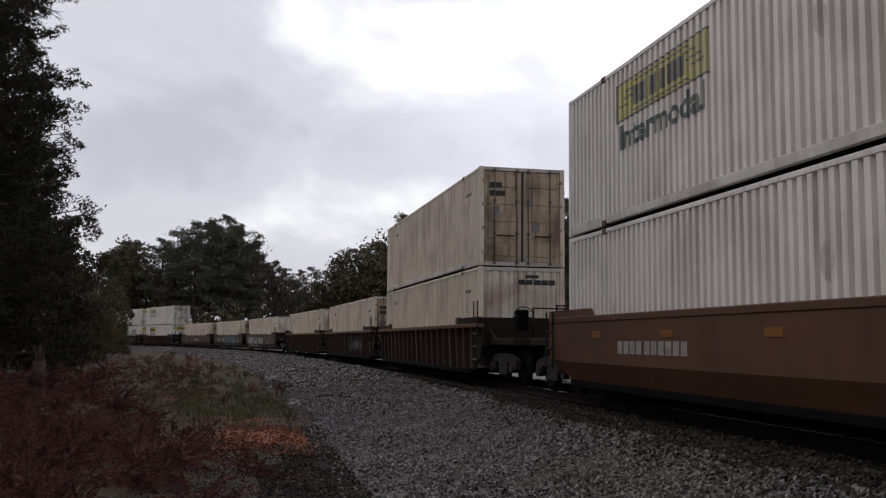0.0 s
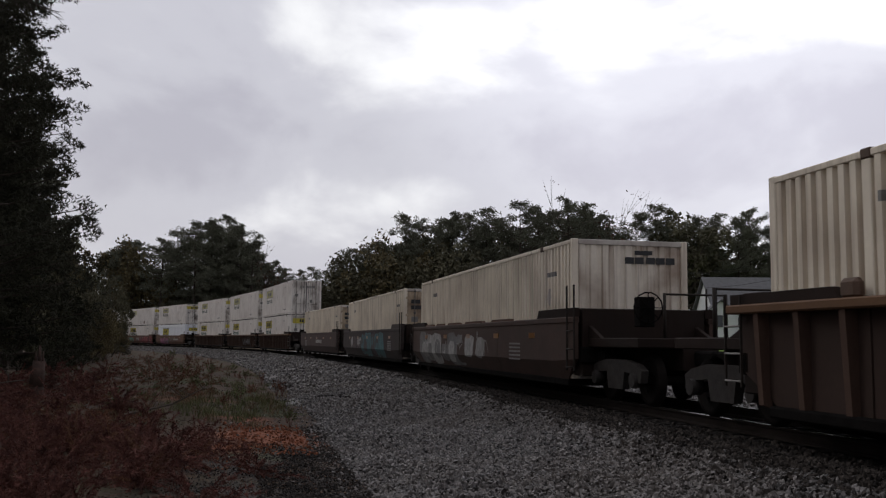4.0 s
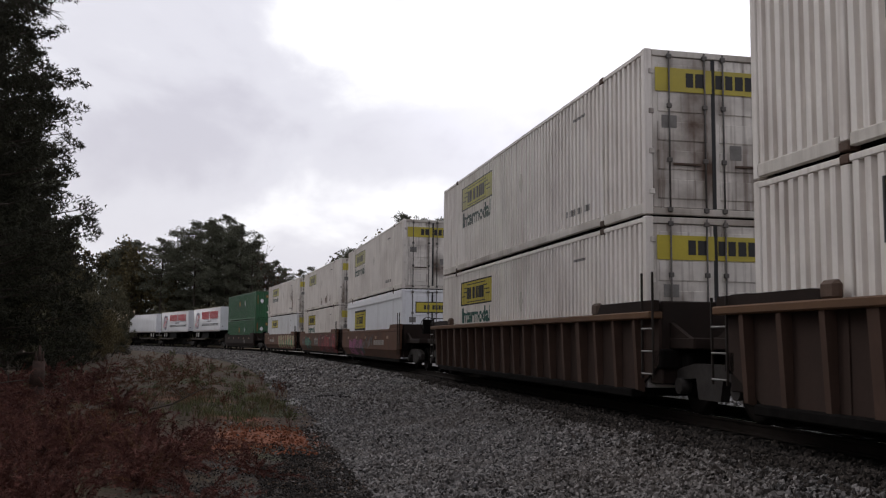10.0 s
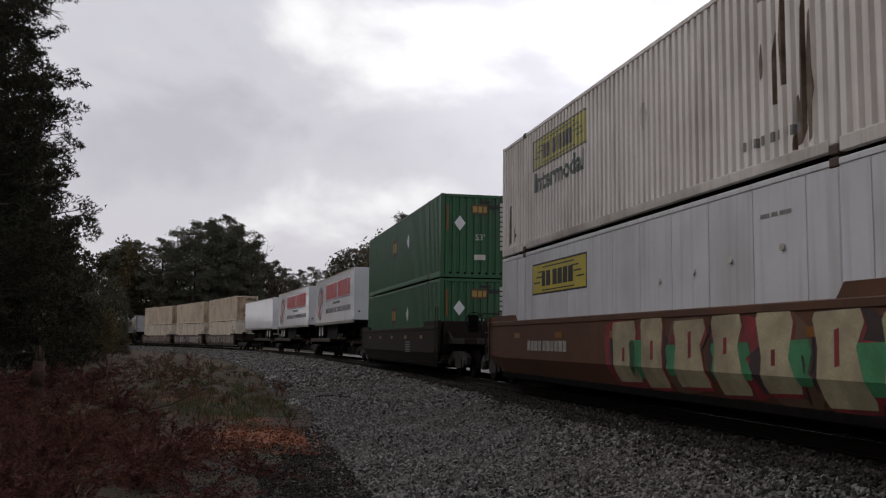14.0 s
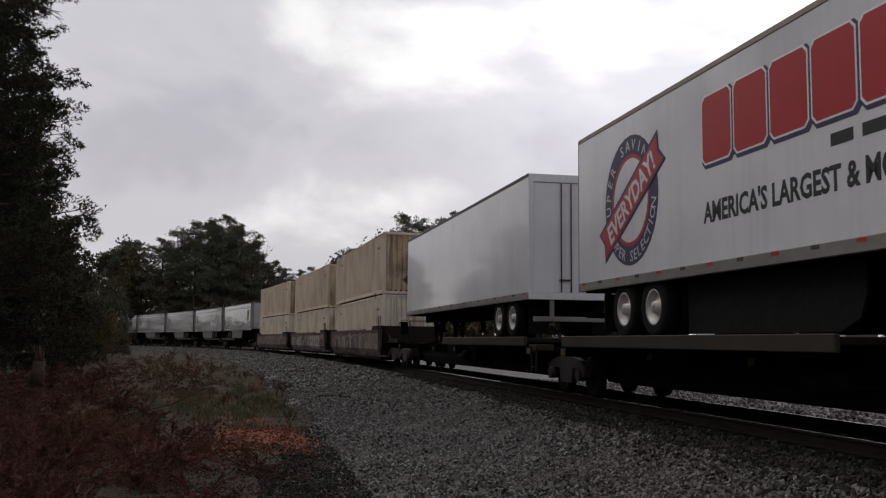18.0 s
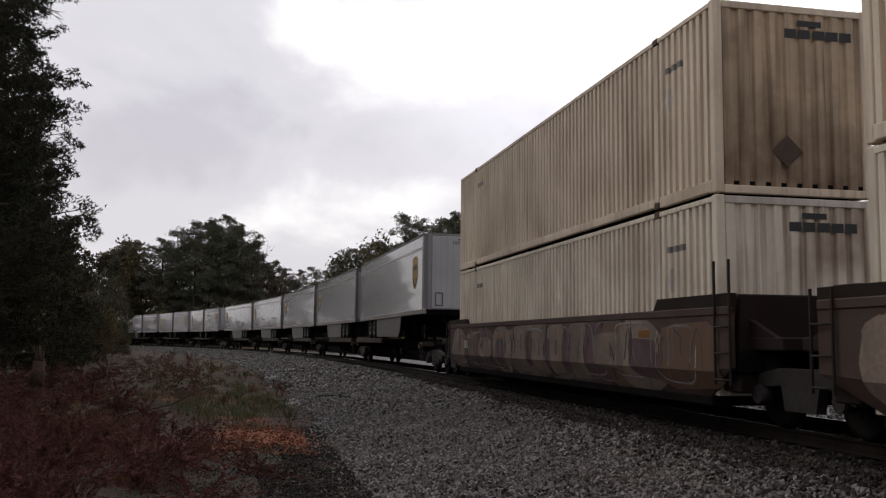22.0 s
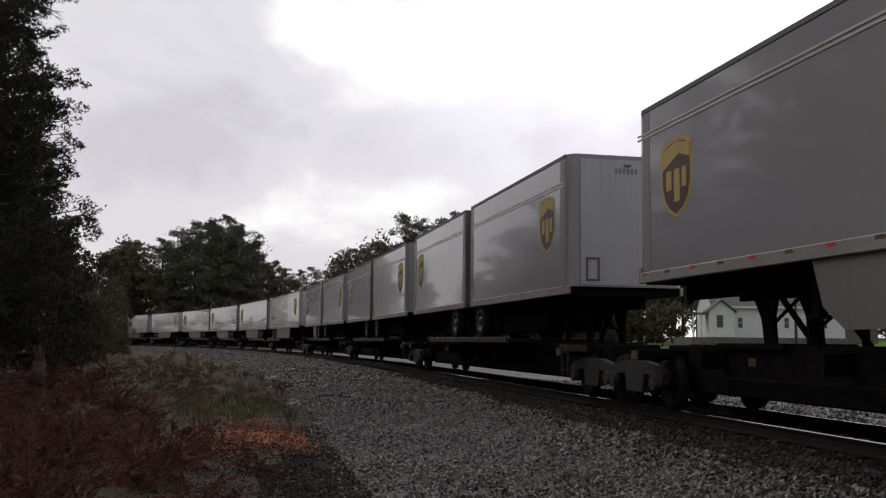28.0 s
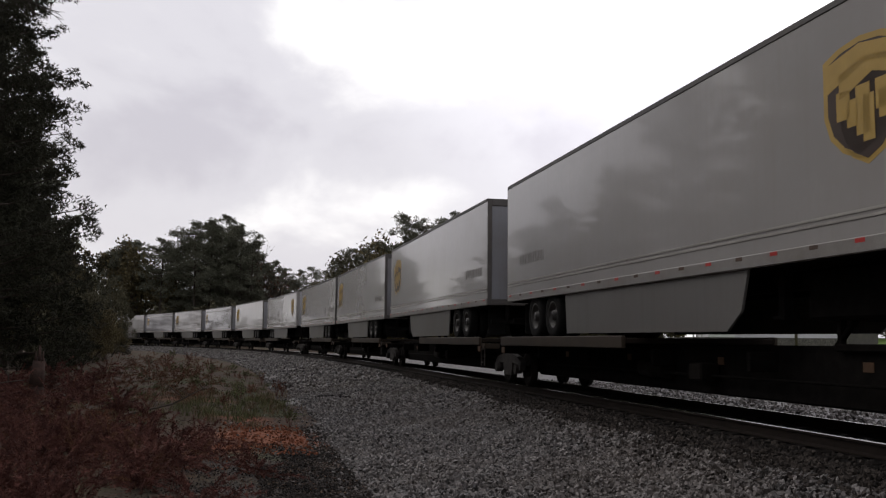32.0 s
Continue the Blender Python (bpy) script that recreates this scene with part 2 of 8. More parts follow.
M_DARKFRAME = mat("dark_door_frame", (0.10, 0.092, 0.086), 0.5, vary=0.2, noise_scale=3, dirt=GRIME, dirt_amount=0.3)
M_SHIELD = mat("brown_shield", (0.035, 0.018, 0.010), 0.45, vary=0.1)
M_GOLD = mat("gold_shield", (0.40, 0.26, 0.06), 0.45, vary=0.1)
M_RED = mat("red_sign_paint", (0.42, 0.02, 0.025), 0.4, vary=0.08)
M_NAVY = mat("navy_sign_paint", (0.035, 0.03, 0.08), 0.45, vary=0.1)
M_DECK = mat("weathered_deck", (0.020, 0.015, 0.012), 0.9, spec=0.15, dirt=(0.02, 0.016, 0.012), dirt_amount=0.6, vary=0.2, noise_scale=2, bump=0.15)
M_DECKEDGE = mat("dull_yellow_edge", (0.034, 0.024, 0.015), 0.7, spec=0.3, dirt=(0.018, 0.013, 0.010), dirt_amount=0.8, vary=0.2, noise_scale=1.5)
M_RAILTOP = mat("shiny_railhead", (0.60, 0.59, 0.57), 0.18, metal=1.0, vary=0.06, noise_scale=3)
M_RAILSIDE = mat("rusty_rail", (0.014, 0.010, 0.008), 0.9, spec=0.15, vary=0.25, noise_scale=4)
M_GRAB = mat("pale_grab_iron", (0.26, 0.25, 0.235), 0.6, vary=0.3, noise_scale=10, dirt=RUST, dirt_amount=0.4)
M_GREYPOST = mat("dull_grey_post_paint", (0.155, 0.15, 0.152), 0.4, dirt=GRIME, dirt_amount=0.4, vary=0.06, noise_scale=1.5, streak=0.25)
M_NOSE = mat("pale_nose_paint", (0.42, 0.425, 0.45), 0.4, dirt=GRIME, dirt_amount=0.25, vary=0.05, noise_scale=1.2, streak=0.2)
M_GREYEDGE = mat("dark_roof_edge", (0.075, 0.072, 0.070), 0.5, metal=0.3, vary=0.2, noise_scale=5, dirt=GRIME, dirt_amount=0.3)
M_MOULD = mat("bright_moulding", (0.42, 0.40, 0.37), 0.35, metal=0.4, vary=0.1, noise_scale=5, dirt=GRIME, dirt_amount=0.3)
M_ORANGE = mat("dull_orange_paint", (0.080, 0.037, 0.014), 0.7, vary=0.3, noise_scale=5, dirt=(0.05, 0.03, 0.02), dirt_amount=0.6)
M_TIE = mat("creosoted_timber", (0.013, 0.011, 0.010), 0.95, spec=0.1, vary=0.3, noise_scale=4, bump=0.3, obj_vary=0.3)

# ---------------------------------------------------------------- mesh helpers


class Shape:
    """Points and faces of one mesh."""

    def __init__(self):
        self.v, self.f, self.smooth = [], [], set()

    def box(self, x0, x1, y0, y1, z0, z1, c=0.0):
        if c <= 0:
            n = len(self.v)
            self.v += [(x, y, z) for z in (z0, z1) for y in (y0, y1) for x in (x0, x1)]
            for q in ((0, 2, 3, 1), (4, 5, 7, 6), (0, 1, 5, 4), (2, 6, 7, 3), (0, 4, 6, 2), (1, 3, 7, 5)):
                self.f.append([n + i for i in q])
            return self
        # chamfered edges
        n = len(self.v)
        lo, hi = (x0, y0, z0), (x1, y1, z1)
        idx = {}
        for sx in (0, 1):
            for sy in (0, 1):
                for sz in (0, 1):
                    s = (sx, sy, sz)
                    for ax in range(3):
                        p = []
                        for k in range(3):
                            e = hi[k] if s[k] else lo[k]
                            p.append(e if k == ax else (e - c if s[k] else e + c))
                        idx[(s, ax)] = len(self.v)
                        self.v.append(tuple(p))
        for ax in range(3):
            a, b = [k for k in range(3) if k != ax]
            for side in (0, 1):
                q = []
                for u, w in ((0, 0), (1, 0), (1, 1), (0, 1)):
                    s = [0, 0, 0]
                    s[ax], s[a], s[b] = side, u, w
                    q.append(idx[(tuple(s), ax)])
                flip = (side == 0) != (ax == 1)
                self.f.append(q[::-1] if flip else q)
            for u in (0, 1):
                for w in (0, 1):
                    s0, s1 = [0, 0, 0], [0, 0, 0]
                    s0[ax], s1[ax] = 0, 1
                    s0[a] = s1[a] = u
                    s0[b] = s1[b] = w
                    s0, s1 = tuple(s0), tuple(s1)
                    q = [idx[(s0, a)], idx[(s1, a)], idx[(s1, b)], idx[(s0, b)]]
                    self.f.append(q)
        for sx in (0, 1):
            for sy in (0, 1):
                for sz in (0, 1):
                    s = (sx, sy, sz)
                    self.f.append([idx[(s, 0)], idx[(s, 1)], idx[(s, 2)]])
        return self

    def prism(self, outline, axis, a, b):
        """An outline of 2D points drawn out from a to b along an axis."""
        n, k = len(self.v), len(outline)
        for d in (a, b):
            for p, q in outline:
                self.v.append({"x": (d, p, q), "y": (p, d, q), "z": (p, q, d)}[axis])
        for i in range(k):
            j = (i + 1) % k
            self.f.append([n + i, n + j, n + k + j, n + k + i])
        self.f.append([n + i for i in range(k)][::-1])
        self.f.append([n + k + i for i in range(k)])
        return self

    def tube(self, p, q, r, r2=None, sides=8, caps=True):
        p, q = Vector(p), Vector(q)
        r2 = r if r2 is None else r2
        d = (q - p).normalized()
        u = d.orthogonal().normalized()
        w = d.cross(u)
        n = len(self.v)
        for c, rr in ((p, r), (q, r2)):
            for i in range(sides):
                a = 2 * math.pi * i / sides
                self.v.append(tuple(c + (u * math.cos(a) + w * math.sin(a)) * rr))
        for i in range(sides):
            j = (i + 1) % sides
            self.smooth.add(len(self.f))
            self.f.append([n + i, n + j, n + sides + j, n + sides + i])
        if caps:
            self.f.append([n + i for i in range(sides)][::-1])
            self.f.append([n + sides + i for i in range(sides)])
        return self

    def lathe(self, outline, centre, axis="y", sides=20):
        """An outline of (radius, along) turned about an axis through a centre."""
        n, k = len(self.v), len(outline)
        cx, cy, cz = centre
        for i in range(sides):
            a = 2 * math.pi * i / sides
            c, s = math.cos(a), math.sin(a)
            for r, h in outline:
                if axis == "y":
                    self.v.append((cx + r * c, cy + h, cz + r * s))
                elif axis == "z":
                    self.v.append((cx + r * c, cy + r * s, cz + h))
                else:
                    self.v.append((cx + h, cy + r * c, cz + r * s))
        for i in range(sides):
            j = (i + 1) % sides
            for m in range(k - 1):
                self.smooth.add(len(self.f))
                self.f.append([n + i * k + m, n + j * k + m, n + j * k + m + 1, n + i * k + m + 1])
        return self

    def mesh(self, name, *materials):
        me = bpy.data.meshes.new(name)
        me.from_pydata(self.v, [], self.f)
        for m in materials:
            me.materials.append(m)
        if self.smooth:
            flags = [i in self.smooth for i in range(len(self.f))]
            me.polygons.foreach_set("use_smooth", flags)
        bm = bmesh.new()
        bm.from_mesh(me)
        bmesh.ops.recalc_face_normals(bm, faces=bm.faces)
        bm.to_mesh(me)
        bm.free()
        return me


def part(name, shape, material, parent, label=""):
    """One mesh under a thing or a part."""
    ob = new(name, shape.mesh(name, material) if isinstance(shape, Shape) else shape)
    if not isinstance(shape, Shape) and not shape.materials:
        shape.materials.append(material)
    ob.parent = parent
    if label:
        ob["label"] = label
    return ob


def thing(name, label, category, group="", kind=""):
    return tagged(new(name), label, category, group, kind)


def words(text, size, x, y, z, material, parent, width=None, name="lettering", label="", end=False, slope=0.0, bold=0.0):
    """Lettering on a side wall that faces -y (or, with end, on an end wall that faces +x)."""
    cu = bpy.data.curves.new("lettering", "FONT")
    cu.body = text
    cu.size = size
    cu.extrude = 0.0015
    cu.resolution_u = 2
    cu.offset = bold * size
    cu.shear = slope
    tmp = bpy.data.objects.new("tmp", cu)
    scene.collection.objects.link(tmp)
    me = bpy.data.meshes.new_from_object(tmp.evaluated_get(bpy.context.evaluated_depsgraph_get()))
    bpy.data.objects.remove(tmp)
    bpy.data.curves.remove(cu)
    me.materials.clear()
    xs = [v.co.x for v in me.vertices]
    k = 1.0 if not width else width / (max(xs) - min(xs))
    turn = Matrix.Rotation(radians(90), 4, "X")
    if end:
        turn = Matrix.Rotation(radians(90), 4, "Z") @ turn
    me.transform(Matrix.Translation((x, y, z)) @ turn @ Matrix.Diagonal((k, 1, 1, 1)))
    me.name = name
    return part(name, me, material, parent, label)


# ---------------------------------------------------------------- the line of the railway
NODE_S = [-800.0, -30.0, 0.0, 30.0, 60.0, 90.0, 120.0, 150.0, 180.0, 220.0, 260.0, 330.0, 900.0]
NODE_K = [0.0002, 0.00052, 0.00037, 0.0016, 0.00262, 0.00298, 0.00303, 0.00293, 0.00282, 0.00272, 0.00262, 0.0, 0.0]
_s = np.arange(-700.0, 860.0, 1.0)
_k = np.interp(_s, NODE_S, NODE_K)
_a = np.concatenate([[0], np.cumsum((_k[1:] + _k[:-1]) / 2)])
_a += radians(12.042) - np.interp(0, _s, _a)
_x = np.concatenate([[0], np.cumsum((-np.sin(_a[1:]) - np.sin(_a[:-1])) / 2)])
_y = np.concatenate([[0], np.cumsum((np.cos(_a[1:]) + np.cos(_a[:-1])) / 2)])
_x += 4.2094 - np.interp(0, _s, _x)
_y += 18.4726 - np.interp(0, _s, _y)
RAIL_Z = -0.05


def on_line(s, w=0.0):
    """A point of the railway s metres along it (growing away from the camera), w metres aside towards the camera; and the heading."""
    x, y, a = np.interp(s, _s, _x), np.interp(s, _s, _y), np.interp(s, _s, _a)
    return x - math.cos(a) * w, y - math.sin(a) * w, a


def travelled(t):
    return 17.65 * t - 0.00261 * t * t


def car_pose(centre, half, t, x=0.0, y=0.0, z=0.0):
    """The pose at t of a thing that rides at (x, y, z) on a car whose bogies stand half a wheelbase before and behind its centre."""
    s = centre - travelled(t)
    ax, ay, _ = on_line(s - half)
    bx, by, _ = on_line(s + half)
    turn = math.atan2(ay - by, ax - bx)
    return Matrix.Translation(((ax + bx) / 2, (ay + by) / 2, RAIL_Z)) @ Matrix.Rotation(turn, 4, "Z") @ Matrix.Translation((x, y, z))


RIDERS = []          # things that ride on the train: (thing, centre, half, x, y, z)


def ride(ob, centre, half, x=0.0, y=0.0, z=0.0):
    ob.matrix_world = car_pose(centre, half, 0.0, x, y, z)
    RIDERS.append((ob, centre, half, x, y, z))
    return ob


# ---------------------------------------------------------------- freight containers
CL, CW, CH = 16.154, 2.59, 2.896
HX, HY = CL / 2, CW / 2


def corrugated(length, height, pitch, depth, thick=0.05):
    """A corrugated sheet in the x-z plane, its outer crests at y = 0, facing -y."""
    sh = Shape()
    n = max(2, int(round(length / pitch)))
    p = length / n
    out = []
    for i in range(n):
        x = -length / 2 + i * p
        out += [(x, depth), (x + 0.10 * p, 0.0), (x + 0.60 * p, 0.0), (x + 0.70 * p, depth)]
    out += [(length / 2, depth), (length / 2, depth + thick), (-length / 2, depth + thick)]
    sh.prism(out, "z", 0.0, height)
    return sh


def moved(shape, m):
    shape.v = [tuple(m @ Vector(v)) for v in shape.v]
    return shape


def bars(x, z, widths, height, gap):
    """Flat bars that stand for writing too small to read: outlines in x and z."""
    out = []
    for w in widths:
        out.append((x, x + w, z, z + height))
        x += w + gap
    return out


def plates(name, rects, y, material, parent, label="", thick=0.003, end=None):
    last = None
    for a, b, c, d in rects:
        if b - a < 0.01:
            continue
        if end is None:
            sh = Shape().box(a, b, y - thick, y, c, d)
        else:
            sh = Shape().box(end, end + thick, a, b, c, d)
        last = part(name, sh, material, parent, label)
    return last


def press(ob, pitch, depth):
    """Lay a flat mark into the folds of the corrugated wall behind it."""
    length = CL - 0.3
    n = max(2, int(round(length / pitch)))
    p = length / n
    me = ob.data
    xs = [v.co.x for v in me.vertices]
    lo, hi = min(xs), max(xs)
    cuts = []
    for i in range(n):
        for u in (0.0, 0.10, 0.60, 0.70):
            x = -length / 2 + (i + u) * p
            if lo + 0.002 < x < hi - 0.002:
                cuts.append(x)
    bm = bmesh.new()
    bm.from_mesh(me)
    for x in cuts:
        bmesh.ops.bisect_plane(bm, geom=bm.verts[:] + bm.edges[:] + bm.faces[:], dist=1e-5, plane_co=(x, 0, 0), plane_no=(1, 0, 0))
    for v in bm.verts:
        u = ((v.co.x + length / 2) / p) % 1.0
        v.co.y += depth * float(np.interp(u, (0.0, 0.10, 0.60, 0.70, 1.0), (1.0, 0.0, 0.0, 1.0, 1.0)))
    bm.to_mesh(me)
    bm.free()


def make_container(label, wall, rail, end="door", logo="", endmat=None, smooth=False, pitch=0.215, group="containers on the train"):
    """A 53 foot container: corrugated walls, posts, rails, castings, roof, and doors or a plain wall at the leading end (+x)."""
    c = thing("freight_container", label, "container", group)
    endmat = endmat or wall
    z0, z1 = 0.20, CH - 0.10
    if smooth:
        n = 13
        part("side_lining", Shape().box(-HX + 0.12, HX - 0.12, -HY + 0.03, -HY + 0.06, z0, z1), wall, c)
        for i in range(n):
            a = -HX + 0.12 + i * (CL - 0.24) / n
            part("side_panel", Shape().box(a + 0.008, a + (CL - 0.24) / n - 0.008, -HY + 0.012, -HY + 0.03, z0, z1, 0.005), wall, c)
    else:
        part("side_wall", moved(corrugated(CL - 0.3, z1 - z0, pitch, 0.09), Matrix.Translation((0, -HY + 0.012, z0))), wall, c)
    sh = moved(corrugated(CL - 0.3, z1 - z0, pitch, 0.07 if pitch > 0.25 else 0.055), Matrix.Translation((0, HY - 0.012, z0)) @ Matrix.Rotation(math.pi, 4, "Z"))
    part("side_wall", sh, wall, c)
    for sy in (-1, 1):
        y0, y1 = sorted((sy * HY, sy * (HY - 0.09)))
        part("top_rail", Shape().box(-HX + 0.1, HX - 0.1, y0, y1, CH - 0.10, CH - 0.015, 0.012), wall, c)
        for a, b, zb in ((-6.0, 6.0, 0.045), (-HX + 0.1, -6.2, 0.02), (6.2, HX - 0.1, 0.02)):
            part("bottom_rail", Shape().box(a, b, y0, y1, zb, 0.20, 0.012), rail, c)
        for x in (-6.1, 6.1):
            y0, y1 = sorted((sy * (HY + 0.004), sy * (HY - 0.08)))
            post = part("stacking_post", Shape().box(x - 0.075, x + 0.075, y0, y1, 0.12, CH - 0.12, 0.012), wall, c)
            for z in (0.0, CH - 0.118) if sy < 0 else ():
                part("corner_casting", Shape().box(x - 0.09, x + 0.09, min(sy * (HY + 0.012), sy * (HY - 0.16)), max(sy * (HY + 0.012), sy * (HY - 0.16)), z, z + 0.118, 0.014), M_CASTING, post)
        for x in (-1, 1):
            a, b = sorted((x * HX, x * (HX - 0.15)))
            y0, y1 = sorted((sy * HY, sy * (HY - 0.14)))
            part("corner_post", Shape().box(a, b, y0, y1, 0.0, CH, 0.014), wall, c)
    part("roof", Shape().box(-HX + 0.05, HX - 0.05, -HY + 0.05, HY - 0.05, CH - 0.05, CH - 0.012, 0.01), wall, c)
    part("floor", Shape().box(-HX + 0.05, HX - 0.05, -HY + 0.09, HY - 0.09, 0.06, 0.19), M_UNDER, c)
    # trailing end: a corrugated wall
    sh = moved(corrugated(CW - 0.28, CH - 0.2, 0.25, 0.04), Matrix.Translation((-HX + 0.02, 0, 0.1)) @ Matrix.Rotation(-math.pi / 2, 4, "Z"))
    part("end_wall", sh, wall, c)
    for xa, xb in ((-HX + 0.004, -HX + 0.10), (HX - 0.10, HX - 0.002)):
        for za, zb in ((CH - 0.12, CH - 0.01), (0.0, 0.12)):
            part("end_rail", Shape().box(xa, xb, -HY + 0.14, HY - 0.14, za, zb, 0.01), rail, c)
    if end == "corr":
        sh = moved(corrugated(CW - 0.28, CH - 0.24, 0.25, 0.04), Matrix.Translation((HX - 0.02, 0, 0.12)) @ Matrix.Rotation(math.pi / 2, 4, "Z"))
        part("end_wall", sh, endmat, c)
        plates("number_bar", bars(-0.12, CH - 0.50, (0.20, 0.20, 0.0, 0.20, 0.20, 0.20), 0.14, 0.025), 0, M_BLACK, c, end=HX - 0.018)
        if endmat is M_ENDRUST:
            part("placard", Shape().prism([(-0.12, 0.42), (0.14, 0.66), (-0.12, 0.90), (-0.38, 0.66)], "x", HX - 0.014, HX - 0.010), M_CASTING, c, "dark diamond placard")
        plates("maker_bar", [(0.1, 0.5, CH - 0.31, CH - 0.22)], 0, M_BLACK, c, end=HX - 0.018)
    else:
        for k, (a, b) in enumerate(((-HY + 0.15, -0.015), (0.015, HY - 0.15))):
            sh = Shape().box(HX - 0.07, HX - 0.028, a, b, 0.13, CH - 0.13, 0.008)
            for i in range(5):
                z = 0.28 + i * 0.505
                sh.box(HX - 0.03, HX - 0.012, a + 0.09, b - 0.09, z, z + 0.34, 0.012)
            leaf = part("door_leaf", sh, endmat, c)
            for y in (a + 0.30, b - 0.16) if k == 0 else (a + 0.16, b - 0.30):
                rod = part("lock_rod", Shape().tube((HX + 0.012, y, 0.04), (HX + 0.012, y, CH - 0.03), 0.017, sides=6), M_DARKFRAME, leaf)
                for z in (0.09, 0.95, 1.9, CH - 0.12):
                    part("rod_keeper", Shape().box(HX - 0.012, HX + 0.035, y - 0.045, y + 0.045, z - 0.04, z + 0.04, 0.008), M_DARKFRAME, leaf)
            sh = Shape().box(HX, HX + 0.03, a + 0.36, b - 0.24, 0.86, 0.905, 0.008)
            part("door_handle", sh, M_CASTING, leaf)
            y = a - 0.03 if k == 0 else b + 0.03
            for i in range(4):
                z = 0.35 + i * 0.70
                part("hinge", Shape().box(HX - 0.05, HX + 0.016, y - 0.05, y + 0.05, z, z + 0.09, 0.01), endmat, leaf)
            part("door_gasket", Shape().box(HX - 0.06, HX - 0.018, (b if k == 0 else a) - 0.02, (b if k == 0 else a) + 0.02, 0.13, CH - 0.13), M_BLACK, leaf)
        if "yellowdoor" in logo:
            z = CH - 0.74
            for a, b in ((-HY + 0.20, -0.03), (0.03, HY - 0.20)):
                sign = part("door_sign", Shape().box(HX - 0.013, HX - 0.007, a, b, z, z + 0.42, 0.002), M_YELLOW, c, "yellow sign band across the doors")
            for y, w in ((-0.52, 0.14), (-0.34, 0.16), (0.04, 0.14), (0.23, 0.14), (0.42, 0.15), (0.61, 0.13)):
                part("sign_bar", Shape().box(HX - 0.008, HX - 0.003, y, y + w, z + 0.09, z + 0.34), M_BLACK, sign)
        elif "smallsign" in logo:
            z = CH - 0.98
            sign = plates("door_sign", [(-0.72, 0.72, z, z + 0.46)], 0, M_BLACK, c, "black-edged yellow sign", end=HX - 0.012, thick=0.006)
            plates("sign_face", [(-0.68, 0.68, z + 0.04, z + 0.42)], 0, M_YELLOW, sign, end=HX - 0.007, thick=0.004)
            plates("sign_bar", [(y, y + 0.1, z + 0.14, z + 0.32) for y in (-0.36, -0.22, 0.0, 0.13, 0.26, 0.39)], 0, M_BLACK, sign, end=HX - 0.004)
        elif "darkdoor" in logo:
            z = CH - 0.66
            plates("sign_bar", [(y, y + 0.12, z, z + 0.22) for y in (-0.52, -0.34, 0.06, 0.24, 0.42, 0.60)], 0, M_FADEBLACK, c, end=HX - 0.012, thick=0.006)
        elif "numberdoor" in logo:
            plates("number_bar", [(-1.0, -0.62, CH - 0.62, CH - 0.46), (-1.0, -0.52, CH - 0.86, CH - 0.70)], 0, M_BLACK, c, end=HX - 0.012, thick=0.006)
        plates("placard", [(-0.98, -0.70, CH - 1.38, CH - 1.16)], 0, M_FADEBLACK, c, end=HX - 0.012, thick=0.006)
        plates("placard", [(0.30, 0.52, 1.0, 1.26)], 0, M_FADEBLACK, c, end=HX - 0.012, thick=0.006)
    # markings on the camera's side
    ys = -HY + 0.010
    marks = logo.split()
    if "jb" in marks:
        yel = M_FADEYELLOW if "faded" in logo else M_YELLOW
        ink = M_FADEBLACK if "faded" in logo else M_BLACK
        x = -HX + 2.6 if "right" not in logo else HX - 4.7
        zz = 1.82
        sign = plates("side_sign", [(x, x + 3.55, zz, zz + 0.72)], ys, ink, c, "yellow sign with a dark edge")
        face = plates("sign_face", [(x + 0.04, x + 3.51, zz + 0.04, zz + 0.68)], ys - 0.003, yel, sign)
        lines = [(x + 0.75, x + 2.85, zz + 0.60, zz + 0.625), (x + 0.75, x + 2.85, zz + 0.08, zz + 0.105)]
        for i in range(3):
            for sx in (-1, 1):
                cx = x + 1.775 + sx * (1.10 + 0.16 * i)
                lines.append((cx - 0.22, cx + 0.22, zz + 0.50 - 0.12 * i, zz + 0.53 - 0.12 * i))
        plates("sign_line", lines, ys - 0.006, ink, sign)
        letters = ((0.72, 0.22), (1.02, 0.28), (1.46, 0.28), (1.80, 0.28), (2.14, 0.28), (2.48, 0.28))
        plates("sign_bar", [(x + a, x + a + w, zz + 0.18, zz + 0.52) for a, w in letters], ys - 0.006, ink, sign)
        if "noword" not in logo:
            words("Intermodal", 0.60, x + 0.12, ys - 0.003, zz - 0.50, M_FADEINK if "faded" in logo else M_GREENINK, c, width=3.25, bold=0.034)
    if "bigjb" in logo:
        x, zz = -HX + 2.9, 1.28
        sign = plates("side_sign", [(x, x + 3.75, zz, zz + 1.05)], ys, M_BLACK, c, "large yellow sign with a black edge")
        plates("sign_face", [(x + 0.1, x + 3.65, zz + 0.1, zz + 0.95)], ys - 0.003, M_YELLOW, sign)
        plates("sign_bar", [(x + a, x + a + w, zz + 0.34, zz + 0.72) for a, w in ((0.75, 0.22), (1.1, 0.26), (1.55, 0.26), (1.9, 0.26), (2.25, 0.26), (2.6, 0.24))], ys - 0.006, M_BLACK, sign)
        plates("sign_line", [(x + 0.5, x + 3.1, zz + 0.20, zz + 0.23), (x + 0.6, x + 3.2, zz + 0.80, zz + 0.83)], ys - 0.006, M_BLACK, sign)
        band = plates("roof_band", [(-HX + 0.2, HX - 0.2, CH - 0.38, CH - 0.10)], ys, M_CLEANWHITE, c, thick=0.012)
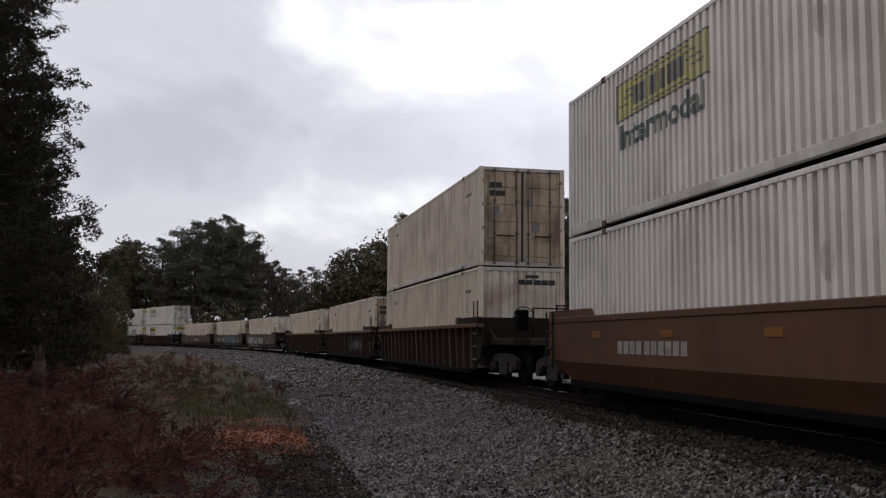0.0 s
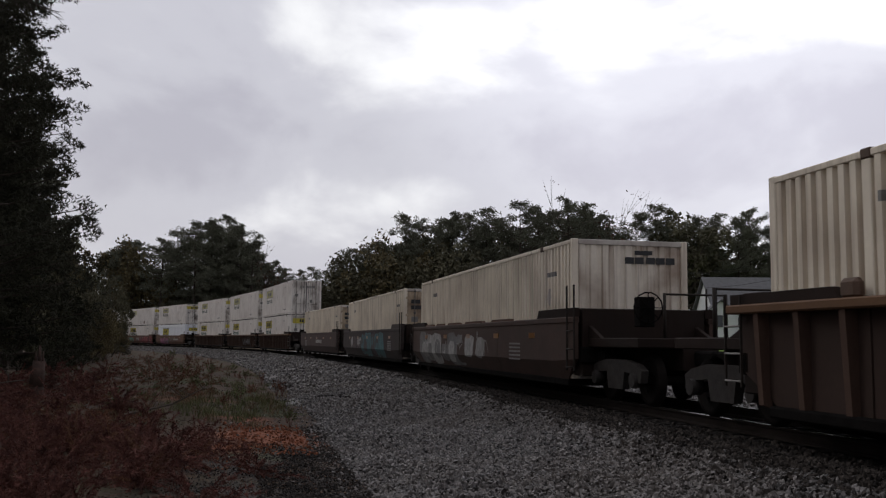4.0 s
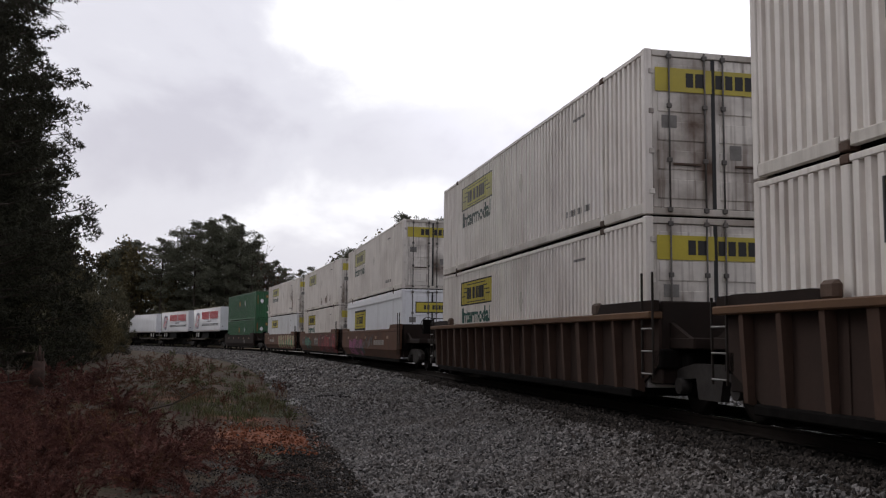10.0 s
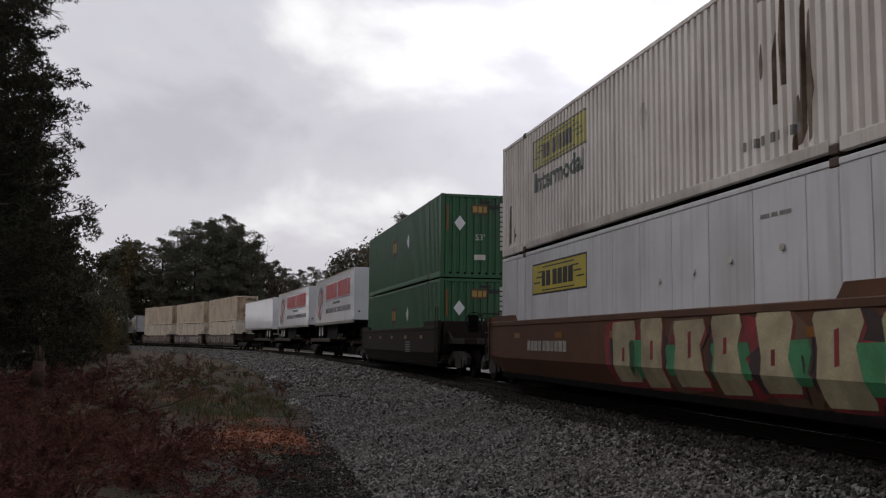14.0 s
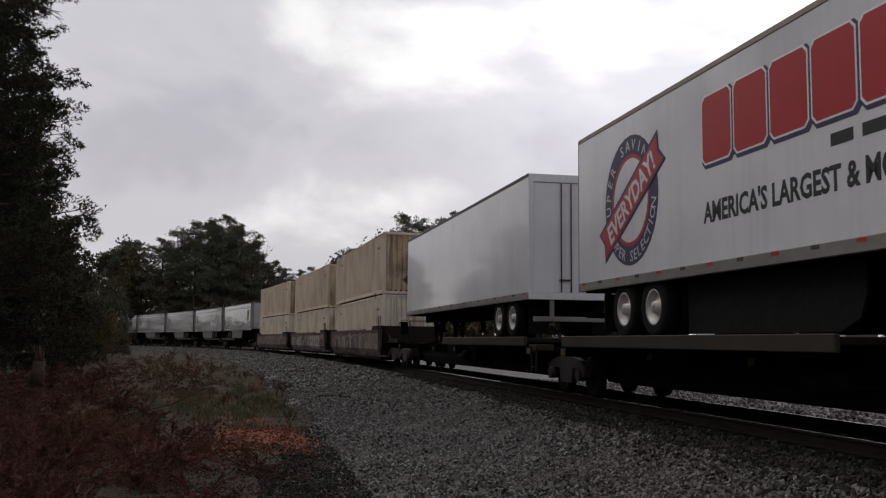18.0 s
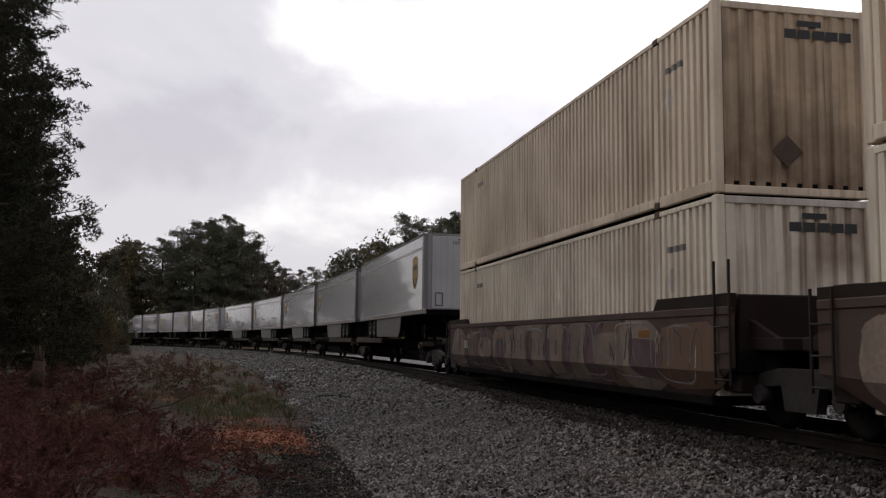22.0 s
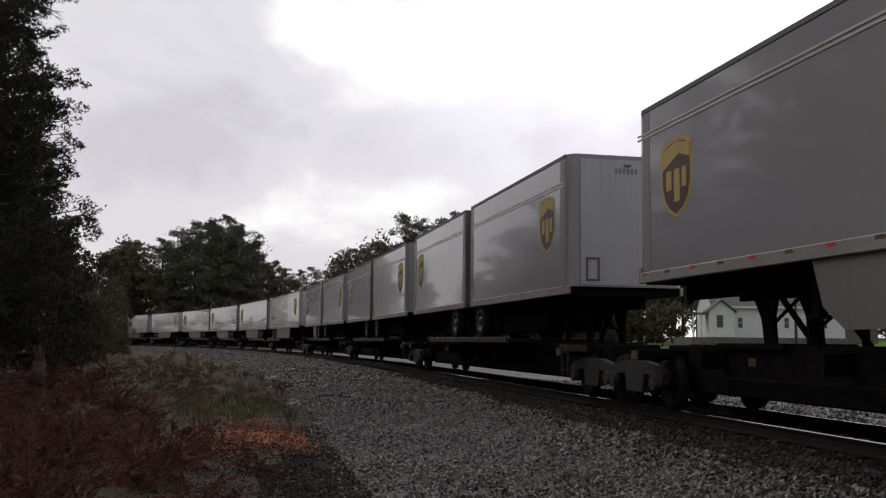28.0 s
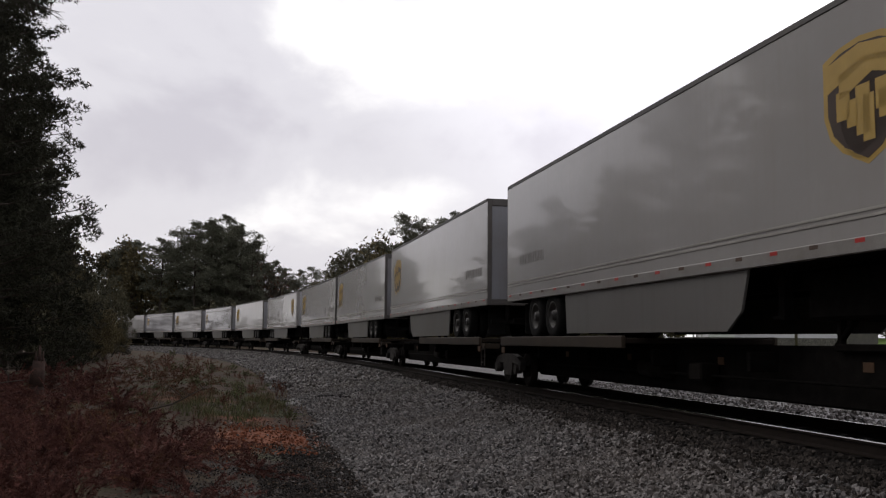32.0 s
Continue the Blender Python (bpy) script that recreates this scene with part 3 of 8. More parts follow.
        plates("band_bead", [(-HX + 0.2, HX - 0.2, CH - 0.34, CH - 0.28), (-HX + 0.2, HX - 0.2, CH - 0.20, CH - 0.14)], ys - 0.012, M_CLEANWHITE, band, thick=0.02)
    if "ups" in logo:
        plates("number_bar", bars(-HX + 2.15, CH - 0.62, (0.22, 0.34), 0.12, 0.05), ys, M_FADEBLACK, c)
        plates("number_bar", bars(HX - 1.65, CH - 0.72, (0.2, 0.34), 0.10, 0.05), ys, M_FADEBLACK, c)
        sh = Shape().prism([(HX - 1.50, CH - 0.95), (HX - 1.36, CH - 1.16), (HX - 1.50, CH - 1.37), (HX - 1.64, CH - 1.16)], "y", ys - 0.003, ys)
        part("placard", sh, M_RAILGREY, c)
    if "jb" in marks:
        plates("number_bar", bars(HX - 3.6, CH - 0.52, (0.22, 0.14, 0.26), 0.055, 0.05), ys, M_FADEBLACK, c)
        sh = Shape().prism([(0.8, 1.45), (0.98, 1.72), (0.8, 1.99), (0.62, 1.72)], "y", ys - 0.003, ys)
        if not smooth:
            part("placard", sh, M_RAILGREY, c)
    if smooth:
        for x, z in ((1.4, 1.75), (2.6, 1.82), (3.7, 1.9), (5.0, 1.96), (1.6, 0.7), (-4.2, 0.6)):
            part("side_knob", Shape().tube((x, -HY + 0.014, z), (x, -HY - 0.02, z), 0.05, sides=8), M_RAILGREY, c)
    if "streaks" in logo:
        rs_ = random.Random(4)
        for x, za, zb, w in ((HX - 3.2, 0.9, 2.1, 0.07), (HX - 3.0, 1.1, 2.4, 0.09), (HX - 2.55, 0.5, 2.5, 0.10), (HX - 2.42, 0.25, 1.9, 0.08), (HX - 2.7, 0.22, 0.9, 0.14), (HX - 3.5, 1.3, 1.8, 0.05), (-HX + 0.7, 0.25, 1.3, 0.08), (-HX + 1.1, 0.3, 0.7, 0.06)):
            o = [(x - w * rs_.uniform(0.4, 1), za), (x + w * rs_.uniform(0.2, 0.9), za + 0.05), (x + w * rs_.uniform(0.5, 1), za * 0.6 + zb * 0.4), (x + w * 0.3, zb), (x - w * 0.2, zb - 0.05), (x - w * rs_.uniform(0.5, 1), za * 0.5 + zb * 0.5)]
            part("rust_streak", Shape().prism(o, "y", ys - 0.002, ys + 0.001), M_RUSTSTREAK, c, "dark rust streak")
    if "drips" in logo:
        for x, zb, hgt, w in ((0.2, 0.28, 0.42, 0.05), (0.75, 0.24, 0.55, 0.05), (1.0, 0.24, 0.30, 0.04), (2.45, 0.30, 0.40, 0.05), (2.68, 0.28, 0.52, 0.06), (2.92, 0.30, 0.48, 0.05), (3.14, 0.32, 0.50, 0.07), (3.5, 0.75, 0.18, 0.04), (4.3, 0.38, 0.42, 0.08), (4.45, 0.40, 0.30, 0.05)):
            part("rust_streak", Shape().prism([(x - w, zb), (x + w * 0.6, zb + 0.03), (x + w, zb + hgt * 0.8), (x, zb + hgt), (x - w * 0.7, zb + hgt * 0.7)], "y", ys - 0.002, ys + 0.001), M_RUSTSTREAK, c, "dark rust streak")
    if "lift" in logo:
        plates("stencil_bar", bars(HX - 4.0, 0.42, (0.09, 0.09, 0.09, 0.0, 0.08, 0.04, 0.08, 0.08, 0.0, 0.09, 0.09, 0.08), 0.13, 0.05), ys, M_FADEBLACK, c)
    if "green" in logo:
        ysg = ys - 0.001
        plates("side_badge", [(-1.3, -0.35, 1.45, 2.15)], ysg, mat("brown_badge", (0.10, 0.055, 0.03), 0.5), c, "brown square badge")
        plates("badge_bar", [(-1.2, -0.95, 1.6, 2.0), (-0.9, -0.72, 1.6, 2.0), (-0.66, -0.46, 1.6, 2.0)], ysg - 0.004, M_GOLD, c)
        sh = Shape().prism([(2.2, 1.5), (2.45, 1.8), (2.2, 2.1), (1.95, 1.8)], "y", ysg - 0.003, ysg)
        part("placard", sh, M_CLEANWHITE, c, "white diamond placard")
        e = HX - 0.018
        sh = Shape().prism([(-0.62, 1.62), (-0.42, 1.88), (-0.62, 2.14), (-0.82, 1.88)], "x", e, e + 0.006)
        part("placard", sh, M_CLEANWHITE, c, "white diamond placard")
        bd = plates("end_badge", [(-0.22, 0.38, 2.2, 2.55)], 0, mat("brown_badge", (0.10, 0.055, 0.03), 0.5), c, end=e, thick=0.006)
        plates("badge_bar", [(-0.16, 0.0, 2.27, 2.48), (0.04, 0.18, 2.27, 2.48), (0.22, 0.33, 2.27, 2.48)], 0, M_GOLD, bd, end=e + 0.006)
        words("53'", 0.30, e + 0.004, -0.08, 1.30, M_STENCIL, c, end=True)
        plates("number_bar", [(0.82, 0.92, 2.5 - 0.17 * i, 2.62 - 0.17 * i) for i in range(10)], 0, M_STENCIL, c, end=e, thick=0.006)
        plates("tape_strip", [(-1.10, -1.02, 1.6, 2.5)], 0, M_REFLECT, c, end=HX + 0.001, thick=0.003)
        plates("tape_strip", [(1.06, 1.13, 1.6, 2.5)], 0, M_REFLECT, c, end=HX + 0.001, thick=0.003)
        plates("data_plate", [(-0.1, 0.30, 0.62, 0.80)], 0, M_STENCIL, c, end=e, thick=0.006)
    if not smooth:
        for ob in c.children_recursive:
            kind = ob.name.split(".")[0]
            if kind in ("side_sign", "sign_face", "sign_line", "sign_bar", "number_bar", "stencil_bar", "placard", "lettering", "side_badge", "badge_bar", "rust_streak"):
                ys_ = [v.co.y for v in ob.data.vertices]
                if max(ys_) < -HY + 0.02:
                    press(ob, pitch, 0.03 if kind == "lettering" else 0.09)
    return c


C_UPS_CORR = make_container("cream corrugated freight container with rust-stained end wall", M_CREAM, M_RAILGREY, "corr", "ups", M_ENDSTAIN)
C_UPS_DOOR = make_container("cream corrugated freight container with grimy doors", M_CREAM, M_RAILGREY, "door", "ups numberdoor", M_DOORBROWN)
C_TAN = make_container("brown-stained cream freight container with plain end wall", M_TAN, M_TAN, "corr", "ups", M_ENDRUST)
C_JB = make_container("white corrugated freight container with yellow side sign", M_WHITE, M_RAILGREY, "door", "jb yellowdoor", M_DOORDIRT)
C_JB_FADED = make_container("white corrugated freight container with faded yellow sign", M_WHITE, M_RAILGREY, "door", "jb faded yellowdoor lift", M_DOORDIRT)
C_JB_STREAKED = make_container("white corrugated freight container with dark rust streaks", M_WHITE, M_RAILGREY, "door", "jb faded yellowdoor lift streaks", M_DOORDIRT)
C_JB_DRIPS = make_container("white corrugated freight container with rust drips along its foot", M_WHITE, M_RAILGREY, "door", "jb faded noword yellowdoor drips", M_DOORDIRT)
C_JB_RIGHT = make_container("white corrugated freight container with yellow sign at its front", M_WHITE, M_RAILGREY, "door", "jb right noword yellowdoor", M_DOORDIRT)
C_JB_DARK = make_container("white corrugated freight container with dark door lettering", M_WHITE, M_RAILGREY, "door", "jb faded darkdoor lift", M_DOORDIRT)
C_JB_NEW = make_container("bright white freight container with large yellow sign", M_CLEANWHITE, M_CLEANWHITE, "door", "bigjb smallsign", M_CLEANWHITE)
C_JB_SMOOTH = make_container("smooth white panelled freight container with yellow sign", M_DULLWHITE, M_RAILGREY, "door", "jb noword yellowdoor", M_DOORDIRT, smooth=True)
C_GREEN = make_container("dark green corrugated freight container with white diamond placards", M_GREEN, M_GREEN, "corr", "green", M_GREEN)

USED = set()


def put_thing(template, centre, half, x=0.0, y=0.0, z=0.0):
    """The template itself the first time, a copy of it afterwards."""
    if template in USED:
        ob = copy_thing(template, Matrix.Identity(4))
    else:
        USED.add(template)
        ob = template
    return ride(ob, centre, half, x, y, z)


# ---------------------------------------------------------------- railway cars
def make_bogie(parent, x, rest=0.0):
    """A two-axle bogie under a car at x: side frames, bolster, springs, wheels on axles."""
    bogie = part("bogie", Shape().box(x - 0.2, x + 0.2, -0.95, 0.95, 0.45, 0.72, 0.03), M_UNDER, parent, "cast steel bogie with two wheelsets")
    for sy in (-1, 1):
        o = [(-1.12, 0.40), (-1.18, 0.62), (-0.95, 0.72), (-0.45, 0.80), (0.45, 0.80), (0.95, 0.72), (1.18, 0.62), (1.12, 0.40), (0.86, 0.42),
             (0.80, 0.55), (0.42, 0.58), (0.34, 0.26), (-0.34, 0.26), (-0.42, 0.58), (-0.80, 0.55), (-0.86, 0.42)]
        part("side_frame", Shape().prism([(x + a, b) for a, b in o], "y", sy * 1.02 - 0.07, sy * 1.02 + 0.07), M_BOGIE, bogie)
    for sy in (-1, 1):
        sp = Shape()
        for dx in (-0.2, 0.0, 0.2):
            sp.tube((x + dx, sy * 1.0, 0.28), (x + dx, sy * 1.0, 0.56), 0.07, sides=8)
        part("spring_nest", sp, M_BOGIE, bogie)
        for dx in (-0.89, 0.89):
            part("axle_box", Shape().tube((x + dx, sy * 0.98, 0.44), (x + dx, sy * 1.16, 0.44), 0.13, sides=10), M_BOGIE, bogie)
    for dx in (-0.89, 0.89):
        sh = Shape()
        for sy in (-1, 1):
            sh.lathe([(0.10, sy * 0.80), (0.30, sy * 0.79), (0.36, sy * 0.82), (0.435, sy * 0.82), (0.44, sy * 0.74), (0.47, sy * 0.71), (0.46, sy * 0.68), (0.36, sy * 0.68), (0.28, sy * 0.72), (0.10, sy * 0.70)], (0, 0, 0), "y", 20)
            for i in range(5):
                a = 2 * math.pi * i / 5
                sh.tube((0.2 * math.cos(a), sy * 0.79, 0.2 * math.sin(a)), (0.2 * math.cos(a), sy * 0.82, 0.2 * math.sin(a)), 0.03, sides=6)
        sh.tube((0, -0.98, 0), (0, 0.98, 0), 0.085, sides=8)
        ws = part("wheelset", sh, M_WHEEL, bogie)
        ws.location = (x + dx, 0, 0.44)
    return bogie


def brake_wheel(parent, x, y, z):
    sh = Shape()
    n = 14
    for i in range(n):
        a, b = 2 * math.pi * i / n, 2 * math.pi * (i + 1) / n
        sh.tube((x, y + 0.28 * math.cos(a), z + 0.28 * math.sin(a)), (x, y + 0.28 * math.cos(b), z + 0.28 * math.sin(b)), 0.014, sides=5)
    for i in range(4):
        a = math.pi * i / 4
        sh.tube((x, y - 0.28 * math.cos(a), z - 0.28 * math.sin(a)), (x, y + 0.28 * math.cos(a), z + 0.28 * math.sin(a)), 0.010, sides=5)
    part("brake_wheel", sh, M_UNDER, parent)
    part("brake_housing", Shape().box(x - 0.30, x - 0.03, y - 0.15, y + 0.15, z - 0.35, z + 0.2, 0.02), M_UNDER, parent)


WELL_HALF = 9.8
SILL = 1.60


def splash(parent, colours, x0, x1, z0, z1, seed, n=9, name="graffiti", label="", lean=0.12):
    """Sprayed shapes on a car's side: fat rounded blocks, laid over one another."""
    rng = random.Random(seed)
    by = []
    w = (x1 - x0) / n
    for i in range(n):
        for layer in range(3 if n < 7 else 2):
            m = colours[rng.randrange(len(colours))]
            sh = Shape()
            by.append((m, sh))
            cx = x0 + (i + 0.5) * w + rng.uniform(-0.2, 0.2) * w
            k = (1.0, 0.62, 0.30)[layer]
            h = (z1 - z0) * 0.5 * k * rng.uniform(0.75, 1.05)
            cz = (z0 + z1) / 2 + (0 if layer == 0 else rng.uniform(-0.32, 0.32) * (z1 - z0) * (1 - k))
            hw = w * 0.66 * k * rng.uniform(0.7, 1.25)
            sk = rng.uniform(-lean, lean) * 2
            pts = []
            m_ = 14
            e = rng.uniform(0.45, 0.8)
            for j in range(m_):
                a = 2 * math.pi * j / m_
                ca, sa = math.cos(a), math.sin(a)
                px = math.copysign(abs(ca) ** e, ca) * hw * rng.uniform(0.86, 1.1)
                pz = math.copysign(abs(sa) ** e, sa) * h * rng.uniform(0.9, 1.06)
                z = min(z1 + 0.02, max(z0 - 0.02, cz + pz))
                pts.append((cx + px + sk * pz, z))
            d = 0.002 + 0.0022 * layer + 0.0004 * i
            sh.prism(pts, "y", -d, 0.0)
    return by


def side_y(z):
    """How far out the smooth well car's side stands at a height: it folds inwards below its knee."""
    return -1.50 if z >= 0.72 else -1.50 + (0.72 - z) * 0.52


def scrawl(parent, material, x0, x1, z0, z1, seed, n=7, r=0.022, name="graffiti"):
    """Thin sprayed loops and strokes."""
    rng = random.Random(seed)
    w = (x1 - x0) / n
    for i in range(n):
        sh = Shape()
        cx, cz = x0 + (i + 0.5 + rng.uniform(-0.35, 0.35)) * w, (z0 + z1) / 2 + rng.uniform(-0.18, 0.18)
        hh, hw = (z1 - z0) * rng.uniform(0.25, 0.5), rng.uniform(0.12, 0.32)
        rr = r * rng.uniform(0.45, 1.0)
        # a few turns of the wrist: tall strokes joined by short ones, like a hasty letter
        knots, up = [], rng.choice((-1, 1))
        for k in range(5):
            knots.append((cx + hw * (k / 2 - 1) + rng.uniform(-0.5, 0.5) * hw, cz + up * hh * rng.uniform(0.2, 1.0)))
            up = -up if rng.random() < 0.75 else up
        line = []
        for j in range(13):
            u = j / 12 * 4
            k = min(3, int(u))
            f = u - k
            f = f * f * (3 - 2 * f)
            line.append((knots[k][0] * (1 - f) + knots[k + 1][0] * f + 0.04 * math.sin(j * 1.9 + i), max(z0, min(z1, knots[k][1] * (1 - u + k) + knots[k + 1][1] * (u - k)))))
        d = 0.010 + 0.0004 * (i % 7)
        for j, p in enumerate(line):
            q0, q1 = line[max(0, j - 1)], line[min(12, j + 1)]
            dx, dz = q1[0] - q0[0], q1[1] - q0[1]
            L = math.hypot(dx, dz) or 1e-6
            nx, nz = -dz / L * rr, dx / L * rr
            for k, dd in ((1, -d), (-1, -d), (-1, 0.002), (1, 0.002)):
                sh.v.append((p[0] + k * nx, side_y(p[1] + k * nz) + dd, p[1] + k * nz))
            if j:
                for e in range(4):
                    f = (e + 1) % 4
                    sh.f.append([4 * j - 4 + e, 4 * j - 4 + f, 4 * j + f, 4 * j + e])
        part(name, sh, material, parent, "sprayed graffiti scrawl")


def slabs(face, shade, x0, x1, z0, z1, seed, n=6):
    """A row of fat upright sprayed strokes, each on a darker shadow."""
    rng = random.Random(seed)
    by = []
    w = (x1 - x0) / n
    for i in range(n):
        a = x0 + (i + 0.1) * w
        b = a + w * rng.uniform(0.66, 0.86)
        lo, hi = z0 + rng.uniform(0, 0.14), z1 - rng.uniform(0, 0.10)
        lean, waist = rng.uniform(-0.08, 0.08), rng.uniform(0.05, 0.20) * (b - a)
        mid = (lo + hi) / 2 + rng.uniform(-0.15, 0.15)
        o = [(a + 0.03, lo), (b - 0.05, lo + 0.03), (b, lo + 0.12), (b - waist, mid), (b, hi - 0.15), (b - 0.06, hi), (a + 0.05, hi - 0.02), (a, hi - 0.10), (a + waist * 0.5, mid), (a, lo + 0.10)]
        for m, dx, dz, d in ((shade, 0.05, -0.05, 0.006), (face, 0.0, 0.0, 0.009)):
            by.append((m, Shape().prism([(px + dx + lean * (pz - mid), pz + dz) for px, pz in o], "y", -d - 0.0003 * i, 0.0)))
        c, h = (a + b) / 2 + lean, (hi - lo) * rng.uniform(0.10, 0.20)
        by.append((shade, Shape().prism([(c - 0.05, mid - h), (c + 0.04, mid - h * 0.9), (c + 0.05, mid + h), (c - 0.04, mid + h * 0.9)], "y", -0.013, 0.0)))
    return by


def bubbles(parent, material, x0, x1, z0, z1, seed, n=8, band=0.035, arc=1.0):
    """Outlines of fat rounded shapes, sprayed as bands; arc below 1 leaves them open."""
    rng = random.Random(seed)
    w = (x1 - x0) / n
    for i in range(n):
        sh = Shape()
        cx = x0 + (i + 0.5 + rng.uniform(-0.12, 0.12)) * w
        cz = (z0 + z1) / 2 + rng.uniform(-0.05, 0.05)
        hw, hh = w * rng.uniform(0.36, 0.52), (z1 - z0) / 2 * rng.uniform(0.72, 0.98)
        e, lean = rng.uniform(0.4, 0.75), rng.uniform(-0.15, 0.15)
        a0 = rng.uniform(0, 6.28)
        m = 22
        d = 0.011 + 0.0005 * (i % 5) + band * 0.02
        waist = rng.uniform(0.0, 0.35)
        for j in range(m + 1):
            a = a0 + 2 * math.pi * arc * j / m
            ca, sa = math.cos(a), math.sin(a)
            for k in (0.0, band * (0.7 + 0.3 * math.sin(3 * a + i))):
                px = math.copysign(abs(ca) ** e, ca) * max(0.02, hw * (1 - waist * math.cos(2 * sa)) - k)
                pz = math.copysign(abs(sa) ** e, sa) * max(0.02, hh - k)
                z = max(z0, min(z1, cz + pz))
                sh.v.append((cx + px + lean * pz, side_y(z) - d, z))
            if j:
                b = 2 * j
                sh.f.append([b - 2, b, b + 1, b - 1])
        part("graffiti", sh, material, parent, "sprayed graffiti outline")


def lay_on_side(by, parent, label):
    for m, sh in by:
        ob = part("graffiti", sh, m, parent, label)
        bm = bmesh.new()
        bm.from_mesh(ob.data)
        bmesh.ops.bisect_plane(bm, geom=bm.verts[:] + bm.edges[:] + bm.faces[:], dist=1e-5, plane_co=(0, 0, 0.72), plane_no=(0, 0, 1))
        for v in bm.verts:
            v.co.y += side_y(v.co.z) - 0.002
        bm.to_mesh(ob.data)
        bm.free()


def make_well(label, style="smooth", paint=None, sill=None, ends="", marks=(), group="well cars of the train"):
    """One unit of a well car. ends: F or R where the unit closes a whole car (coupler end)."""
    paint = paint or M_STEELBROWN
    c = thing("well_car", label, "railway car", group)
    X = 8.75
    if style == "smooth":
        for sy in (-1, 1):
            prof = [(1.50, SILL), (1.50, 0.72), (1.24, 0.22), (1.17, 0.22), (1.42, 0.74), (1.42, SILL)]
            # the side's ends are cut back towards the bogies
            sh = Shape()
            for x_a, x_b, low in ((-X, -X + 1.2, 0.78), (-X + 1.2, X - 1.2, None), (X - 1.2, X, 0.78)):
                if low is None:
                    sh.prism([(sy * a, b) for a, b in prof], "x", x_a, x_b)
                else:
                    n = len(sh.v)
                    outer = x_a if x_a < 0 else x_b
                    for xx in (x_a, x_b):
                        for a, b in prof:
                            if xx == outer and b < 0.76:
                                sh.v.append((xx, sy * (1.50 if a > 1.42 or a == 1.24 else 1.42), low))
                            else:
                                sh.v.append((xx, sy * a, b))
                    k = len(prof)
                    for i in range(k):
                        j = (i + 1) % k
                        sh.f.append([n + i, n + j, n + k + j, n + k + i])
                    sh.f.append([n + i for i in range(k)])
                    sh.f.append([n + k + i for i in range(k)])
            side = part("side_wall", sh, paint, c)
            part("side_sill", Shape().box(-X, X, sy * 1.46 - 0.06, sy * 1.46 + 0.06, SILL - 0.10, SILL + 0.02, 0.015), paint, c)
            for x in (-6.0, -3.0, 0.0, 3.0, 6.0) if sy < 0 else ():
                y = sy * 1.502
                part("reflector", Shape().box(x - 0.22, x + 0.22, min(y, y + sy * 0.008), max(y, y + sy * 0.008), 1.20, 1.32), M_REFLECT, c)
    else:
        for sy in (-1, 1):
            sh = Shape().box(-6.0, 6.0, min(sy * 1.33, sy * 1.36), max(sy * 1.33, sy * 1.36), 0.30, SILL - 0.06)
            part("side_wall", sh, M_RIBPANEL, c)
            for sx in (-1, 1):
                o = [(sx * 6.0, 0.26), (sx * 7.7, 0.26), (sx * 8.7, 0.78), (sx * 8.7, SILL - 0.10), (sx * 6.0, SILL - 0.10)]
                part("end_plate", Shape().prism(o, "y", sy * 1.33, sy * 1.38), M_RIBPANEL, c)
            part("side_sill", Shape().box(-X, X, min(sy * 1.33, sy * 1.58), max(sy * 1.33, sy * 1.58), SILL - 0.10, SILL + 0.02, 0.02), sill or M_SILL, c, "orange-brown top sill")
            part("bottom_sill", Shape().box(-X + 0.9, X - 0.9, min(sy * 1.30, sy * 1.50), max(sy * 1.30, sy * 1.50), 0.20, 0.34, 0.02), M_UNDER, c)
            n = 19
            for i in range(n):
                x = -X + 0.7 + i * (2 * X - 1.4) / (n - 1)
                wdt = 0.10 if i % 6 == 3 else 0.055
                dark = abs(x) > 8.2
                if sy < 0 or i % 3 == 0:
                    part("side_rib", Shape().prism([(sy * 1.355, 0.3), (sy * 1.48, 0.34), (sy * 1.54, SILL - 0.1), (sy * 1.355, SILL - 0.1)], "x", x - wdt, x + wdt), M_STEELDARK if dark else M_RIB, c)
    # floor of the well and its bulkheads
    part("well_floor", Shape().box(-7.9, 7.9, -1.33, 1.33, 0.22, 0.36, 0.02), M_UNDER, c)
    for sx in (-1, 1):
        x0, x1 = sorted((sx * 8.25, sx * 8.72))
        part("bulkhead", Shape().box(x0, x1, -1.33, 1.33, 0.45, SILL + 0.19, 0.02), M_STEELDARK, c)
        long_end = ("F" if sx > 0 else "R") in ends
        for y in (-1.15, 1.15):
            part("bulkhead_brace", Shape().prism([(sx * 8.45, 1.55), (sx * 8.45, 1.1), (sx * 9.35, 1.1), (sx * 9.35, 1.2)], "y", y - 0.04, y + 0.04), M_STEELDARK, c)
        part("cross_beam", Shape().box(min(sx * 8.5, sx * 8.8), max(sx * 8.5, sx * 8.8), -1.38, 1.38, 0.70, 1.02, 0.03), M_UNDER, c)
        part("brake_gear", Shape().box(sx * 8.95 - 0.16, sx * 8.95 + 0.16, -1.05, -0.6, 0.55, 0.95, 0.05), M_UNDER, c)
        x0, x1 = sorted((sx * 8.45, sx * (11.1 if long_end else 9.55)))
        part("end_platform", Shape().box(x0, x1, -1.2, 1.2, 1.02, 1.20, 0.02).box(min(x0, x1), max(x0, x1), -0.35, 0.35, 0.62, 1.02, 0.02), M_STEELDARK, c)
